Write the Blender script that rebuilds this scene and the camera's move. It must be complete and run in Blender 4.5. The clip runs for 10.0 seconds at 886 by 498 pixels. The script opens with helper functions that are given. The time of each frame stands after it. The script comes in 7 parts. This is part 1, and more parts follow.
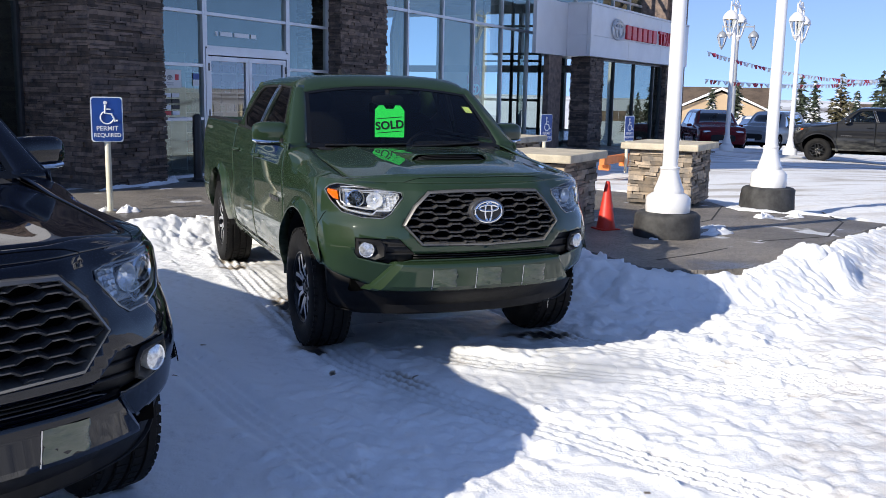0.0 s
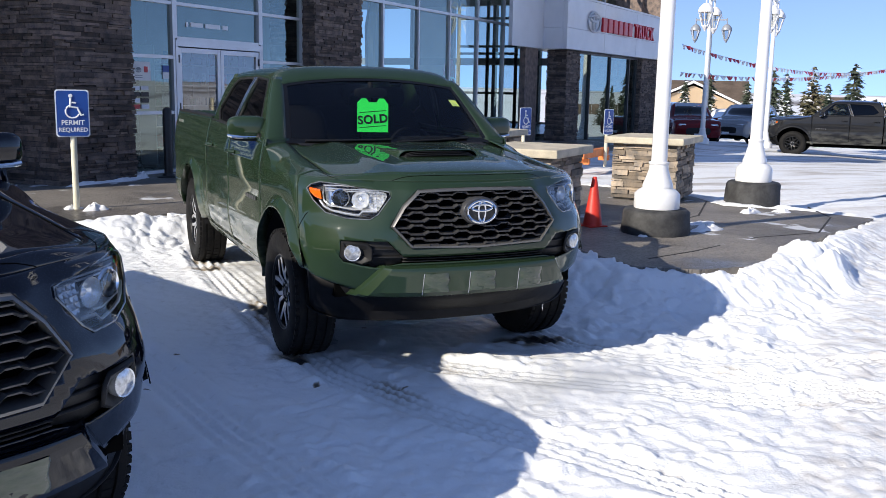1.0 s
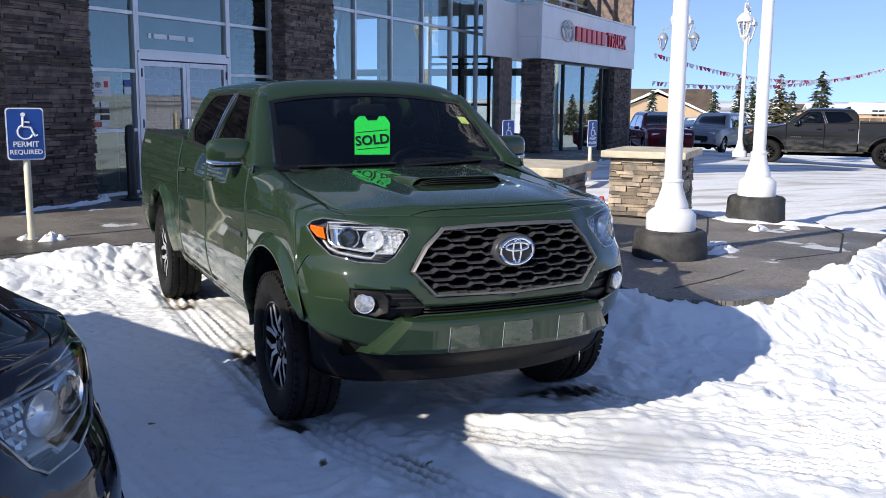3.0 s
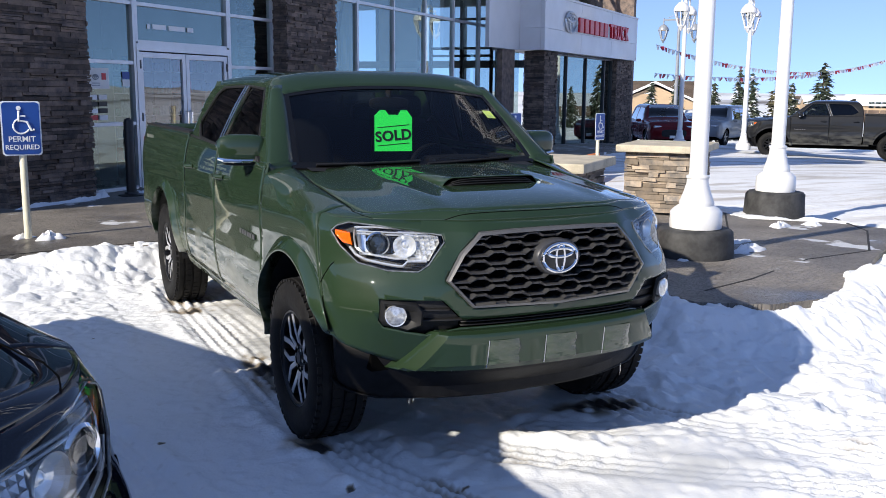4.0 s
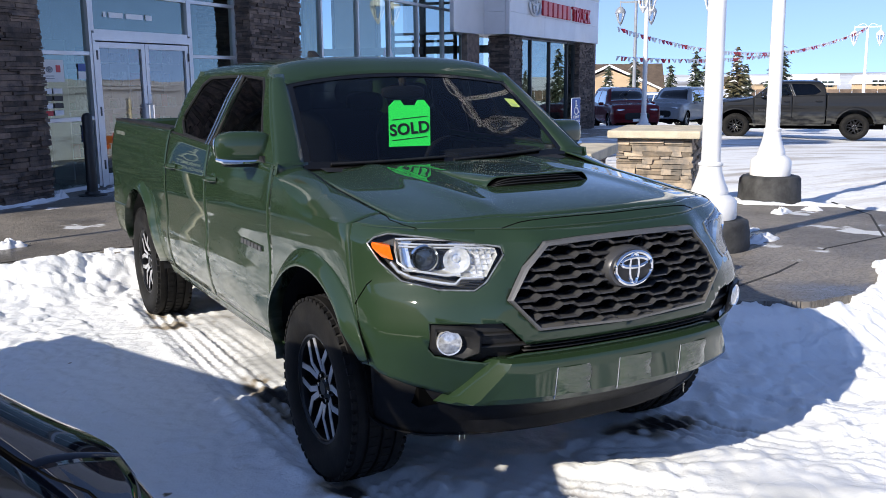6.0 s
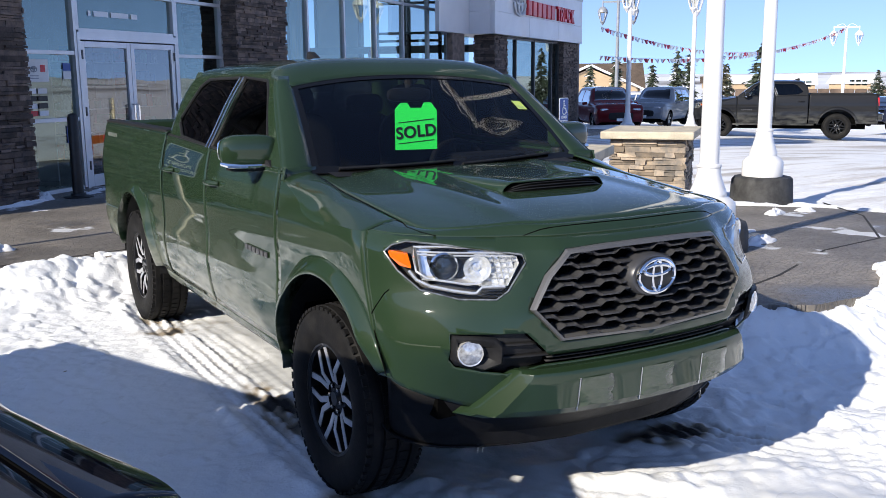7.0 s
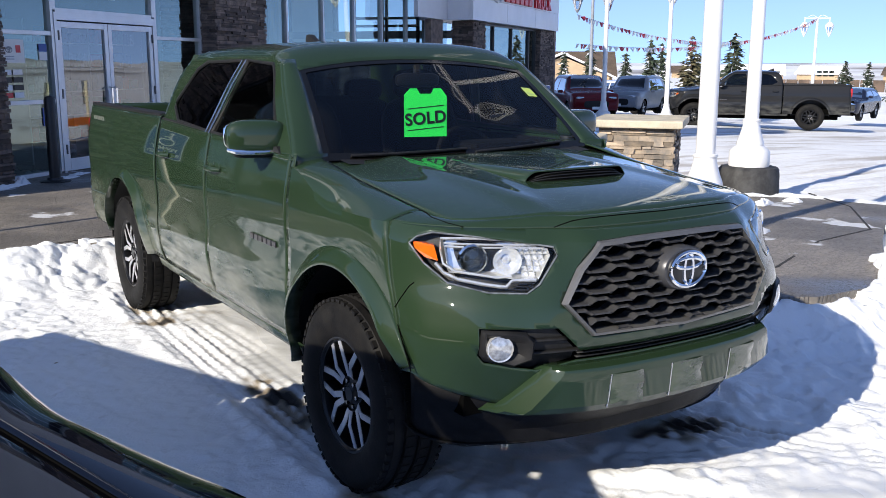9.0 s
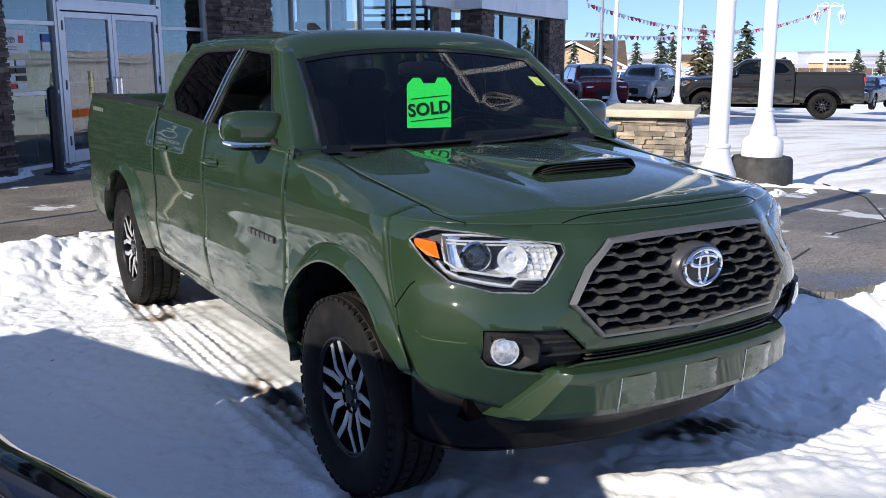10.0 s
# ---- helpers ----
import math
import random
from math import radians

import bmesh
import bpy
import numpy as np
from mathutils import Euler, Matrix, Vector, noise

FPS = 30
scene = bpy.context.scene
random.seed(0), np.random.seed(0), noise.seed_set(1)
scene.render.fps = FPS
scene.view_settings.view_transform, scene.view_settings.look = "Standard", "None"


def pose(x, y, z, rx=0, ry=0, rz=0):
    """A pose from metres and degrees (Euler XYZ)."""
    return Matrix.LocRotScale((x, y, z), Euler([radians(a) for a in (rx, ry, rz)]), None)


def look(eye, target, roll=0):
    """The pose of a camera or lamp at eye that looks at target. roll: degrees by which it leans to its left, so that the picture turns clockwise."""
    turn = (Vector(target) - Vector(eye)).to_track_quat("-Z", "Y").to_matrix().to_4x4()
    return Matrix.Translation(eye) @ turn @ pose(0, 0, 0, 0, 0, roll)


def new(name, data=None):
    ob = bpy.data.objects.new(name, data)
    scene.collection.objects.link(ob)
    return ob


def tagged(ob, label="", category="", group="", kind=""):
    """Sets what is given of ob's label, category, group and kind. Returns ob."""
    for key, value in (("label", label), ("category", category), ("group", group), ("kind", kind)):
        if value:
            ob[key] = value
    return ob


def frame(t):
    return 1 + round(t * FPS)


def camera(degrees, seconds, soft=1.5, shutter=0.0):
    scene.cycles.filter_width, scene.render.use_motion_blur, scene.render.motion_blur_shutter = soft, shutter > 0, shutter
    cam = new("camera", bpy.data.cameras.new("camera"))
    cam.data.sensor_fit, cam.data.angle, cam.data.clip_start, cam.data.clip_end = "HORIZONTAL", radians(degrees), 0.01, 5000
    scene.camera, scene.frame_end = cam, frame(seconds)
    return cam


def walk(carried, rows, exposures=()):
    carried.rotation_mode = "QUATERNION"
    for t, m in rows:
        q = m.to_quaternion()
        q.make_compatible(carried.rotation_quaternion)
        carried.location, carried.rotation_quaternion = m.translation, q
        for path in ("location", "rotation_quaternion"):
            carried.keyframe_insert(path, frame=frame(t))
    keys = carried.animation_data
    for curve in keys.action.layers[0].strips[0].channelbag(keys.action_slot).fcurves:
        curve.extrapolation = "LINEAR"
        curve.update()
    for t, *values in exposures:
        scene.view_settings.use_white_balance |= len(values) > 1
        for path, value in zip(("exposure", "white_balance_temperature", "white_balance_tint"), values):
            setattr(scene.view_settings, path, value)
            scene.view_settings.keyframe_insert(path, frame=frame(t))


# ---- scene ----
cam = camera(51.0, 10.0, soft=0.75)
PATH = [
    (0, (-2.262, -5.738, 1.607), (-1.513, -3.913, 1.278), 1.1),
    (0.5, (-2.268, -5.575, 1.613), (-1.485, -3.766, 1.274), 1.2),
    (1, (-2.227, -5.389, 1.6), (-1.424, -3.589, 1.258), 1.1),
    (1.5, (-2.16, -5.178, 1.619), (-1.352, -3.38, 1.285), 1.0),
    (2, (-2.137, -4.961, 1.615), (-1.302, -3.172, 1.292), 1.0),
    (2.5, (-2.165, -4.729, 1.631), (-1.292, -2.957, 1.316), 0.7),
    (3, (-2.158, -4.516, 1.625), (-1.284, -2.745, 1.306), 0.5),
    (4.5, (-2.158, -3.936, 1.632), (-1.259, -2.183, 1.287), 0.2),
    (5, (-2.218, -3.752, 1.642), (-1.285, -2.019, 1.29), -0.4),
    (5.5, (-2.216, -3.573, 1.624), (-1.262, -1.852, 1.264), -0.6),
    (7, (-2.296, -3.298, 1.644), (-1.295, -1.605, 1.279), -0.5),
    (7.5, (-2.356, -3.237, 1.646), (-1.32, -1.568, 1.274), -0.5),
    (8, (-2.396, -3.183, 1.646), (-1.335, -1.53, 1.268), -0.1),
    (8.5, (-2.423, -3.144, 1.642), (-1.355, -1.497, 1.259), 0.3),
    (9, (-2.403, -3.097, 1.639), (-1.349, -1.443, 1.246), 0.2),
    (9.5, (-2.336, -3.031, 1.631), (-1.304, -1.367, 1.226), 0.0),
    (10, (-2.303, -2.985, 1.633), (-1.269, -1.324, 1.219), 0.0),
]
walk(cam, [(t, look(eye, target, roll)) for t, eye, target, roll in PATH],
     [(0, 0.56, 6650, 10), (3, 0.58, 6650, 10), (5, 0.66, 6650, 10), (10, 0.68, 6650, 10)])

# ---- world, sun ----
SUN = Vector((-0.957, -0.290, 0.0)) * math.cos(radians(28.4)) + Vector((0, 0, math.sin(radians(28.4))))
world = bpy.data.worlds.new("world")
scene.world = world
world.use_nodes = True
wn = world.node_tree.nodes
sky = wn.new("ShaderNodeTexSky")
sky.sky_type = "NISHITA"
sky.sun_disc = False
sky.sun_elevation = radians(28.4)
sky.sun_rotation = math.atan2(SUN.x, SUN.y)
sky.altitude = 3000
sky.dust_density = 0.0
sky.air_density = 0.8
sky.ozone_density = 4.0
wn["Background"].inputs[1].default_value = 0.165
# the sky is taken a little above the true horizon: clear dry winter air
wtc, lift = wn.new("ShaderNodeTexCoord"), wn.new("ShaderNodeVectorMath")
lift.operation = "ADD"
lift.inputs[1].default_value = (0.0, 0.0, 0.15)
norm = wn.new("ShaderNodeVectorMath")
norm.operation = "NORMALIZE"
world.node_tree.links.new(wtc.outputs["Generated"], lift.inputs[0])
world.node_tree.links.new(lift.outputs[0], norm.inputs[0])
world.node_tree.links.new(norm.outputs[0], sky.inputs[0])
hsv = wn.new("ShaderNodeHueSaturation")
hsv.inputs["Hue"].default_value = 0.504
hsv.inputs["Saturation"].default_value = 0.93
world.node_tree.links.new(sky.outputs[0], hsv.inputs["Color"])
world.node_tree.links.new(hsv.outputs[0], wn["Background"].inputs[0])
sun_data = bpy.data.lights.new("sun", "SUN")
sun_data.energy, sun_data.angle, sun_data.color = 4.1, radians(0.53), (1.0, 0.935, 0.82)
sun = new("sun", sun_data)
sun.matrix_world = look(SUN * 50, (0, 0, 0))

# ---- building tools ----
KB = 0.867
BR = pose(-0.293, -0.612, 0.217, 0, 0, 40) @ Matrix.Diagonal((KB, KB, KB, 1))      # along the facade, into the building, up
KP = 0.96
BP = pose(12.82, 18.64, -0.065, 0, 0, 37) @ Matrix.Diagonal((KP, KP, KP, 1)) @ Matrix.Translation((-20.6, -5.86, 0))      # the truck entrance, a little askew


def plaza(x, y=0.0):
    """Height of the raised concrete above the place where the pickup stands."""
    return 0.217 - 0.03 * np.clip(x - 4.0, 0, 3)


def rnd(a, b):
    return random.uniform(a, b)


def part(name, bm, material, parent=None, label="", smooth=False, angle=40):
    me = bpy.data.meshes.new(name)
    bm.normal_update()
    bm.to_mesh(me)
    bm.free()
    if material:
        for m in (material if isinstance(material, (list, tuple)) else [material]):
            me.materials.append(m)
    if smooth:
        me.shade_smooth()
        me.set_sharp_from_angle(angle=radians(angle))
    ob = new(name, me)
    if parent:
        ob.parent = parent
    if label:
        ob["label"] = label
    return ob


def thing(name, m, label, category, group="", kind=""):
    ob = new(name)
    ob.empty_display_size = 0.1
    ob.matrix_world = m
    return tagged(ob, label, category, group, kind)


def B():
    return bmesh.new()


def box(bm, x0, x1, y0, y1, z0, z1, bevel=0.0, m=None, mi=0):
    r = bmesh.ops.create_cube(bm, size=1)["verts"]
    for v in r:
        v.co = Vector(((x0 + x1) / 2 + v.co.x * (x1 - x0), (y0 + y1) / 2 + v.co.y * (y1 - y0), (z0 + z1) / 2 + v.co.z * (z1 - z0)))
        if m is not None:
            v.co = m @ v.co
    if bevel:
        es = list({e for v in r for e in v.link_edges})
        bmesh.ops.bevel(bm, geom=es, offset=bevel, segments=2, affect="EDGES", profile=0.6)
    if mi:
        for f in {f for v in r if v.is_valid for f in v.link_faces}:
            f.material_index = mi
    return bm


def boxm(x0, x1, y0, y1, z0, z1, bevel=0.0):
    return box(B(), x0, x1, y0, y1, z0, z1, bevel)


def lathe(bm, profile, n=24, m=None, closed=True):
    """Turns (radius, height) rows about z."""
    rings = []
    for r, z in profile:
        ring = []
        for i in range(n):
            a = 2 * math.pi * i / n
            co = Vector((r * math.cos(a), r * math.sin(a), z))
            ring.append(bm.verts.new(m @ co if m is not None else co))
        rings.append(ring)
    for a, b in zip(rings, rings[1:]):
        for i in range(n):
            j = (i + 1) % n
            bm.faces.new((a[i], a[j], b[j], b[i]))
    if closed:
        bm.faces.new(rings[0][::-1])
        bm.faces.new(rings[-1])
    return bm


def tube(bm, pts, r, n=8, cap=True):
    """A round bar along points; r one radius or one a point."""
    pts = [Vector(p) for p in pts]
    rr = r if isinstance(r, (list, tuple)) else [r] * len(pts)
    rings = []
    for i, p in enumerate(pts):
        d = (pts[min(i + 1, len(pts) - 1)] - pts[max(i - 1, 0)]).normalized()
        a = d.orthogonal().normalized() if abs(d.z) > 0.95 else d.cross(Vector((0, 0, 1))).normalized()
        b = d.cross(a)
        rings.append([bm.verts.new(p + rr[i] * (math.cos(2 * math.pi * k / n) * a + math.sin(2 * math.pi * k / n) * b)) for k in range(n)])
    for a, b in zip(rings, rings[1:]):
        for i in range(n):
            j = (i + 1) % n
            bm.faces.new((a[i], a[j], b[j], b[i]))
    if cap:
        bm.faces.new(rings[0][::-1])
        bm.faces.new(rings[-1])
    bmesh.ops.recalc_face_normals(bm, faces=bm.faces[:])
    return bm


def prism(bm, poly, axis, a, b, m=None):
    """Extrudes a 2D outline along an axis from a to b."""
    def co(p, h):
        v = Vector({"x": (h, p[0], p[1]), "y": (p[0], h, p[1]), "z": (p[0], p[1], h)}[axis])
        return m @ v if m is not None else v
    lo = [bm.verts.new(co(p, a)) for p in poly]
    hi = [bm.verts.new(co(p, b)) for p in poly]
    n = len(poly)
    fs = [bm.faces.new(lo), bm.faces.new(hi[::-1])]
    for i in range(n):
        j = (i + 1) % n
        fs.append(bm.faces.new((lo[j], lo[i], hi[i], hi[j])))
    bmesh.ops.recalc_face_normals(bm, faces=fs)
    return bm


def text_mesh(body, size, align="CENTER", depth=0.0, bold=0.0, spacing=1.0):
    """Letters as a mesh in the x-y plane."""
    cu = bpy.data.curves.new("letters", "FONT")
    cu.body, cu.size, cu.align_x, cu.align_y, cu.extrude, cu.offset, cu.space_character = body, size, align, "CENTER", depth, bold, spacing
    cu.resolution_u = 4
    ob = bpy.data.objects.new("letters", cu)
    scene.collection.objects.link(ob)
    me = bpy.data.meshes.new_from_object(ob.evaluated_get(bpy.context.evaluated_depsgraph_get()))
    bpy.data.objects.remove(ob)
    bpy.data.curves.remove(cu)
    bm = B()
    bm.from_mesh(me)
    bpy.data.meshes.remove(me)
    return bm


# ---- materials ----
def mat(name, col, rough=0.5, metal=0.0, var=0.12, scale=6.0, bump=0.0, bscale=40.0, coat=0.0, col2=None, fine=True, rvar=0.1, island=0.0, objrand=0.0, ior=1.5, stretch=None, dist=0.01):
    m = bpy.data.materials.new(name)
    m.use_nodes = True
    n, l = m.node_tree.nodes, m.node_tree.links
    p = n["Principled BSDF"]
    p.inputs["Metallic"].default_value = metal
    p.inputs["IOR"].default_value = ior
    p.inputs["Coat Weight"].default_value = coat
    p.inputs["Coat Roughness"].default_value = 0.03
    tc = n.new("ShaderNodeTexCoord")
    src = tc.outputs["Object"]
    if stretch:
        mp = n.new("ShaderNodeMapping")
        mp.inputs["Scale"].default_value = stretch
        l.new(src, mp.inputs[0])
        src = mp.outputs[0]
    big = n.new("ShaderNodeTexNoise")
    big.inputs["Scale"].default_value, big.inputs["Detail"].default_value = scale, 6
    l.new(src, big.inputs["Vector"])
    small = n.new("ShaderNodeTexNoise")
    small.inputs["Scale"].default_value, small.inputs["Detail"].default_value = bscale, 4
    l.new(src, small.inputs["Vector"])
    c2 = col2 or tuple(max(0.0, c * (1 - 2.2 * var)) for c in col)
    mix = n.new("ShaderNodeMix")
    mix.data_type = "RGBA"
    mix.inputs[6].default_value, mix.inputs[7].default_value = (*col, 1), (*c2, 1)
    ramp = n.new("ShaderNodeMapRange")
    ramp.inputs[1].default_value, ramp.inputs[2].default_value = 0.35, 0.7
    add = n.new("ShaderNodeMath")
    add.operation = "MULTIPLY_ADD"
    add.inputs[1].default_value = 0.35 if fine else 0.0
    l.new(small.outputs[0], add.inputs[0])
    l.new(big.outputs[0], add.inputs[2])
    sub = n.new("ShaderNodeMath")
    sub.operation = "SUBTRACT"
    sub.inputs[1].default_value = 0.175 if fine else 0.0
    l.new(add.outputs[0], sub.inputs[0])
    l.new(sub.outputs[0], ramp.inputs[0])
    l.new(ramp.outputs[0], mix.inputs[0])
    out = mix.outputs[2]
    if island or objrand:
        hsv = n.new("ShaderNodeHueSaturation")
        g = n.new("ShaderNodeNewGeometry") if island else n.new("ShaderNodeObjectInfo")
        mr = n.new("ShaderNodeMapRange")
        mr.inputs[3].default_value, mr.inputs[4].default_value = 1 - (island or objrand), 1 + (island or objrand)
        l.new(g.outputs["Random Per Island" if island else "Random"], mr.inputs[0])
        l.new(mr.outputs[0], hsv.inputs["Value"])
        l.new(out, hsv.inputs["Color"])
        out = hsv.outputs[0]
    l.new(out, p.inputs["Base Color"])
    rr = n.new("ShaderNodeMapRange")
    rr.inputs[3].default_value, rr.inputs[4].default_value = max(0.0, rough - rvar * rough), min(1.0, rough + rvar * rough)
    l.new(small.outputs[0], rr.inputs[0])
    l.new(rr.outputs[0], p.inputs["Roughness"])
    if bump:
        bp = n.new("ShaderNodeBump")
        bp.inputs["Strength"].default_value, bp.inputs["Distance"].default_value = bump, dist
        l.new(add.outputs[0], bp.inputs["Height"])
        l.new(bp.outputs[0], p.inputs["Normal"])
    return m


def glass_mat(name, tint, alpha, rough=0.0, coat=(0.96, 0.96, 0.95)):
    """Thin tinted pane: part mirror, part see-through, by the angle."""
    m = bpy.data.materials.new(name)
    m.use_nodes = True
    n, l = m.node_tree.nodes, m.node_tree.links
    n.remove(n["Principled BSDF"])
    gl = n.new("ShaderNodeBsdfGlossy")
    gl.inputs["Roughness"].default_value = rough
    gl.inputs["Color"].default_value = (*coat, 1)
    tr = n.new("ShaderNodeBsdfTransparent")
    tr.inputs["Color"].default_value = (*tint, 1)
    fr = n.new("ShaderNodeFresnel")
    fr.inputs["IOR"].default_value = alpha
    mx = n.new("ShaderNodeMixShader")
    l.new(fr.outputs[0], mx.inputs[0])
    l.new(tr.outputs[0], mx.inputs[1])
    l.new(gl.outputs[0], mx.inputs[2])
    l.new(mx.outputs[0], n["Material Output"].inputs[0])
    return m


STONE_DARK = mat("dark_ledgestone", (0.165, 0.122, 0.098), 0.85, var=0.2, scale=7, bump=0.8, bscale=38, island=0.55, col2=(0.062, 0.052, 0.050))
STONE_TAN = mat("tan_ledgestone", (0.37, 0.29, 0.21), 0.85, var=0.2, scale=6, bump=0.9, bscale=32, objrand=0.5, col2=(0.16, 0.145, 0.13))
MORTAR = mat("dark_mortar", (0.03, 0.028, 0.027), 0.95, bump=0.3)
CAPSTONE = mat("cream_capstone", (0.62, 0.55, 0.42), 0.8, var=0.15, scale=5, bump=0.35, bscale=60)
ALU = mat("silver_aluminium", (0.62, 0.63, 0.65), 0.42, 0.6, var=0.05, scale=3)
DARKALU = mat("dark_aluminium", (0.06, 0.06, 0.065), 0.4, 0.4, var=0.1)
PANEL = mat("white_metal_panel", (0.70, 0.70, 0.71), 0.4, 0.0, var=0.05, scale=1.5, coat=0.2)
GREENCOAT = (0.80, 0.94, 0.88)
GLASS = glass_mat("window_glass", (0.66, 0.80, 0.78), 2.6, coat=GREENCOAT)
ENTRYGLASS = glass_mat("entrance_glass", (0.62, 0.68, 0.64), 2.6, coat=GREENCOAT)
COATEDGLASS = glass_mat("coated_window_glass", (0.60, 0.70, 0.72), 4.2, coat=GREENCOAT)
DOORGLASS = glass_mat("door_glass", (0.7, 0.76, 0.75), 2.5)
WHITE = mat("white_gloss_paint", (0.80, 0.80, 0.80), 0.32, var=0.04, scale=3, coat=0.3)
GREYPOST = mat("grey_painted_steel", (0.33, 0.35, 0.38), 0.45, 0.2, var=0.08)
BLACKBASE = mat("black_tarred_concrete", (0.022, 0.022, 0.023), 0.7, var=0.3, scale=7, bump=0.6, bscale=30, col2=(0.06, 0.06, 0.06))
CONCRETE = mat("stamped_concrete", (0.30, 0.27, 0.235), 0.6, var=0.25, scale=1.3, bump=0.55, bscale=26, col2=(0.15, 0.138, 0.125), rvar=0.5)


def stamp(m):
    """Presses a random-stone pattern and damp stains into the concrete."""
    n, l = m.node_tree.nodes, m.node_tree.links
    p = n["Principled BSDF"]
    tc, mp = n.new("ShaderNodeTexCoord"), n.new("ShaderNodeMapping")
    mp.inputs["Scale"].default_value, mp.inputs["Rotation"].default_value = (3.2, 7.5, 1), (0, 0, radians(-38))
    l.new(tc.outputs["Object"], mp.inputs[0])
    wob = n.new("ShaderNodeTexNoise")
    wob.inputs["Scale"].default_value = 1.2
    l.new(mp.outputs[0], wob.inputs["Vector"])
    ad = n.new("ShaderNodeVectorMath")
    l.new(mp.outputs[0], ad.inputs[0])
    l.new(wob.outputs["Color"], ad.inputs[1])
    vo = n.new("ShaderNodeTexVoronoi")
    vo.feature = "DISTANCE_TO_EDGE"
    l.new(ad.outputs[0], vo.inputs["Vector"])
    r = n.new("ShaderNodeMapRange")
    r.inputs[1].default_value, r.inputs[2].default_value, r.inputs[3].default_value, r.inputs[4].default_value = 0.0, 0.11, 0.5, 0.0
    l.new(vo.outputs["Distance"], r.inputs[0])
    old = p.inputs["Base Color"].links[0].from_socket
    mx = n.new("ShaderNodeMix")
    mx.data_type = "RGBA"
    mx.inputs[7].default_value = (0.07, 0.062, 0.055, 1)
    l.new(r.outputs[0], mx.inputs[0])
    l.new(old, mx.inputs[6])
    damp = n.new("ShaderNodeTexNoise")
    damp.inputs["Scale"].default_value, damp.inputs["Detail"].default_value = 0.55, 7
    l.new(tc.outputs["Object"], damp.inputs["Vector"])
    dr = n.new("ShaderNodeMapRange")
    dr.inputs[1].default_value, dr.inputs[2].default_value, dr.inputs[4].default_value = 0.54, 0.62, 0.75
    l.new(damp.outputs[0], dr.inputs[0])
    m2 = n.new("ShaderNodeMix")
    m2.data_type = "RGBA"
    m2.inputs[7].default_value = (0.075, 0.068, 0.062, 1)
    l.new(dr.outputs[0], m2.inputs[0])
    l.new(mx.outputs[2], m2.inputs[6])
    l.new(m2.outputs[2], p.inputs["Base Color"])
    slush = n.new("ShaderNodeTexNoise")
    slush.inputs["Scale"].default_value, slush.inputs["Detail"].default_value = 1.6, 9
    l.new(tc.outputs["Object"], slush.inputs["Vector"])
    sr = n.new("ShaderNodeMapRange")
    sr.inputs[1].default_value, sr.inputs[2].default_value = 0.635, 0.66
    l.new(slush.outputs[0], sr.inputs[0])
    m3 = n.new("ShaderNodeMix")
    m3.data_type = "RGBA"
    m3.inputs[7].default_value = (0.72, 0.73, 0.75, 1)
    l.new(sr.outputs[0], m3.inputs[0])
    l.new(m2.outputs[2], m3.inputs[6])
    l.new(m3.outputs[2], p.inputs["Base Color"])
    rr = n.new("ShaderNodeMapRange")
    rr.inputs[3].default_value, rr.inputs[4].default_value = 0.62, 0.16
    l.new(dr.outputs[0], rr.inputs[0])
    l.new(rr.outputs[0], p.inputs["Roughness"])
    bp = n.new("ShaderNodeBump")
    bp.invert = True
    bp.inputs["Strength"].default_value, bp.inputs["Distance"].default_value = 0.9, 0.014
    l.new(r.outputs[0], bp.inputs["Height"])
    l.new(p.inputs["Normal"].links[0].from_socket, bp.inputs["Normal"])
    l.new(bp.outputs[0], p.inputs["Normal"])


stamp(CONCRETE)
RED = mat("red_plastic", (0.62, 0.035, 0.02), 0.5, var=0.08)
ORANGE = mat("orange_board", (0.75, 0.22, 0.05), 0.6, var=0.1)
BLUE = mat("blue_sign_sheet", (0.012, 0.065, 0.30), 0.4, var=0.06)
SIGNWHITE = mat("white_sign_print", (0.8, 0.82, 0.84), 0.5, var=0.03)
CREAMPOST = mat("cream_painted_post", (0.72, 0.68, 0.52), 0.5, var=0.08)
BLACK = mat("black_plastic", (0.012, 0.012, 0.013), 0.45, var=0.15, scale=20)
REDLETTER = mat("red_sign_face", (0.55, 0.012, 0.025), 0.35, var=0.05)
CHROME = mat("chrome", (0.85, 0.86, 0.88), 0.06, 1.0, var=0.02)
DARKIN = mat("dark_interior", (0.28, 0.28, 0.28), 0.8, var=0.2, scale=1)
FLOORIN = mat("showroom_tile", (0.20, 0.19, 0.18), 0.25, var=0.1, scale=1)
POSTER = mat("paper", (0.75, 0.75, 0.74), 0.7, var=0.04)

# ---- ground ----
def vnoise(x, y, s, seed):
    """Smooth value noise in -1..1 with features about s metres wide."""
    g = np.random.RandomState(seed).rand(256, 256) * 2 - 1
    u, v = x / s + 1000.37, y / s + 1000.71
    i, j = np.floor(u).astype(int), np.floor(v).astype(int)
    a, b = u - i, v - j
    a, b = a * a * (3 - 2 * a), b * b * (3 - 2 * b)
    q = lambda m, n: g[(i + m) % 256, (j + n) % 256]
    return (q(0, 0) * (1 - a) + q(1, 0) * a) * (1 - b) + (q(0, 1) * (1 - a) + q(1, 1) * a) * b


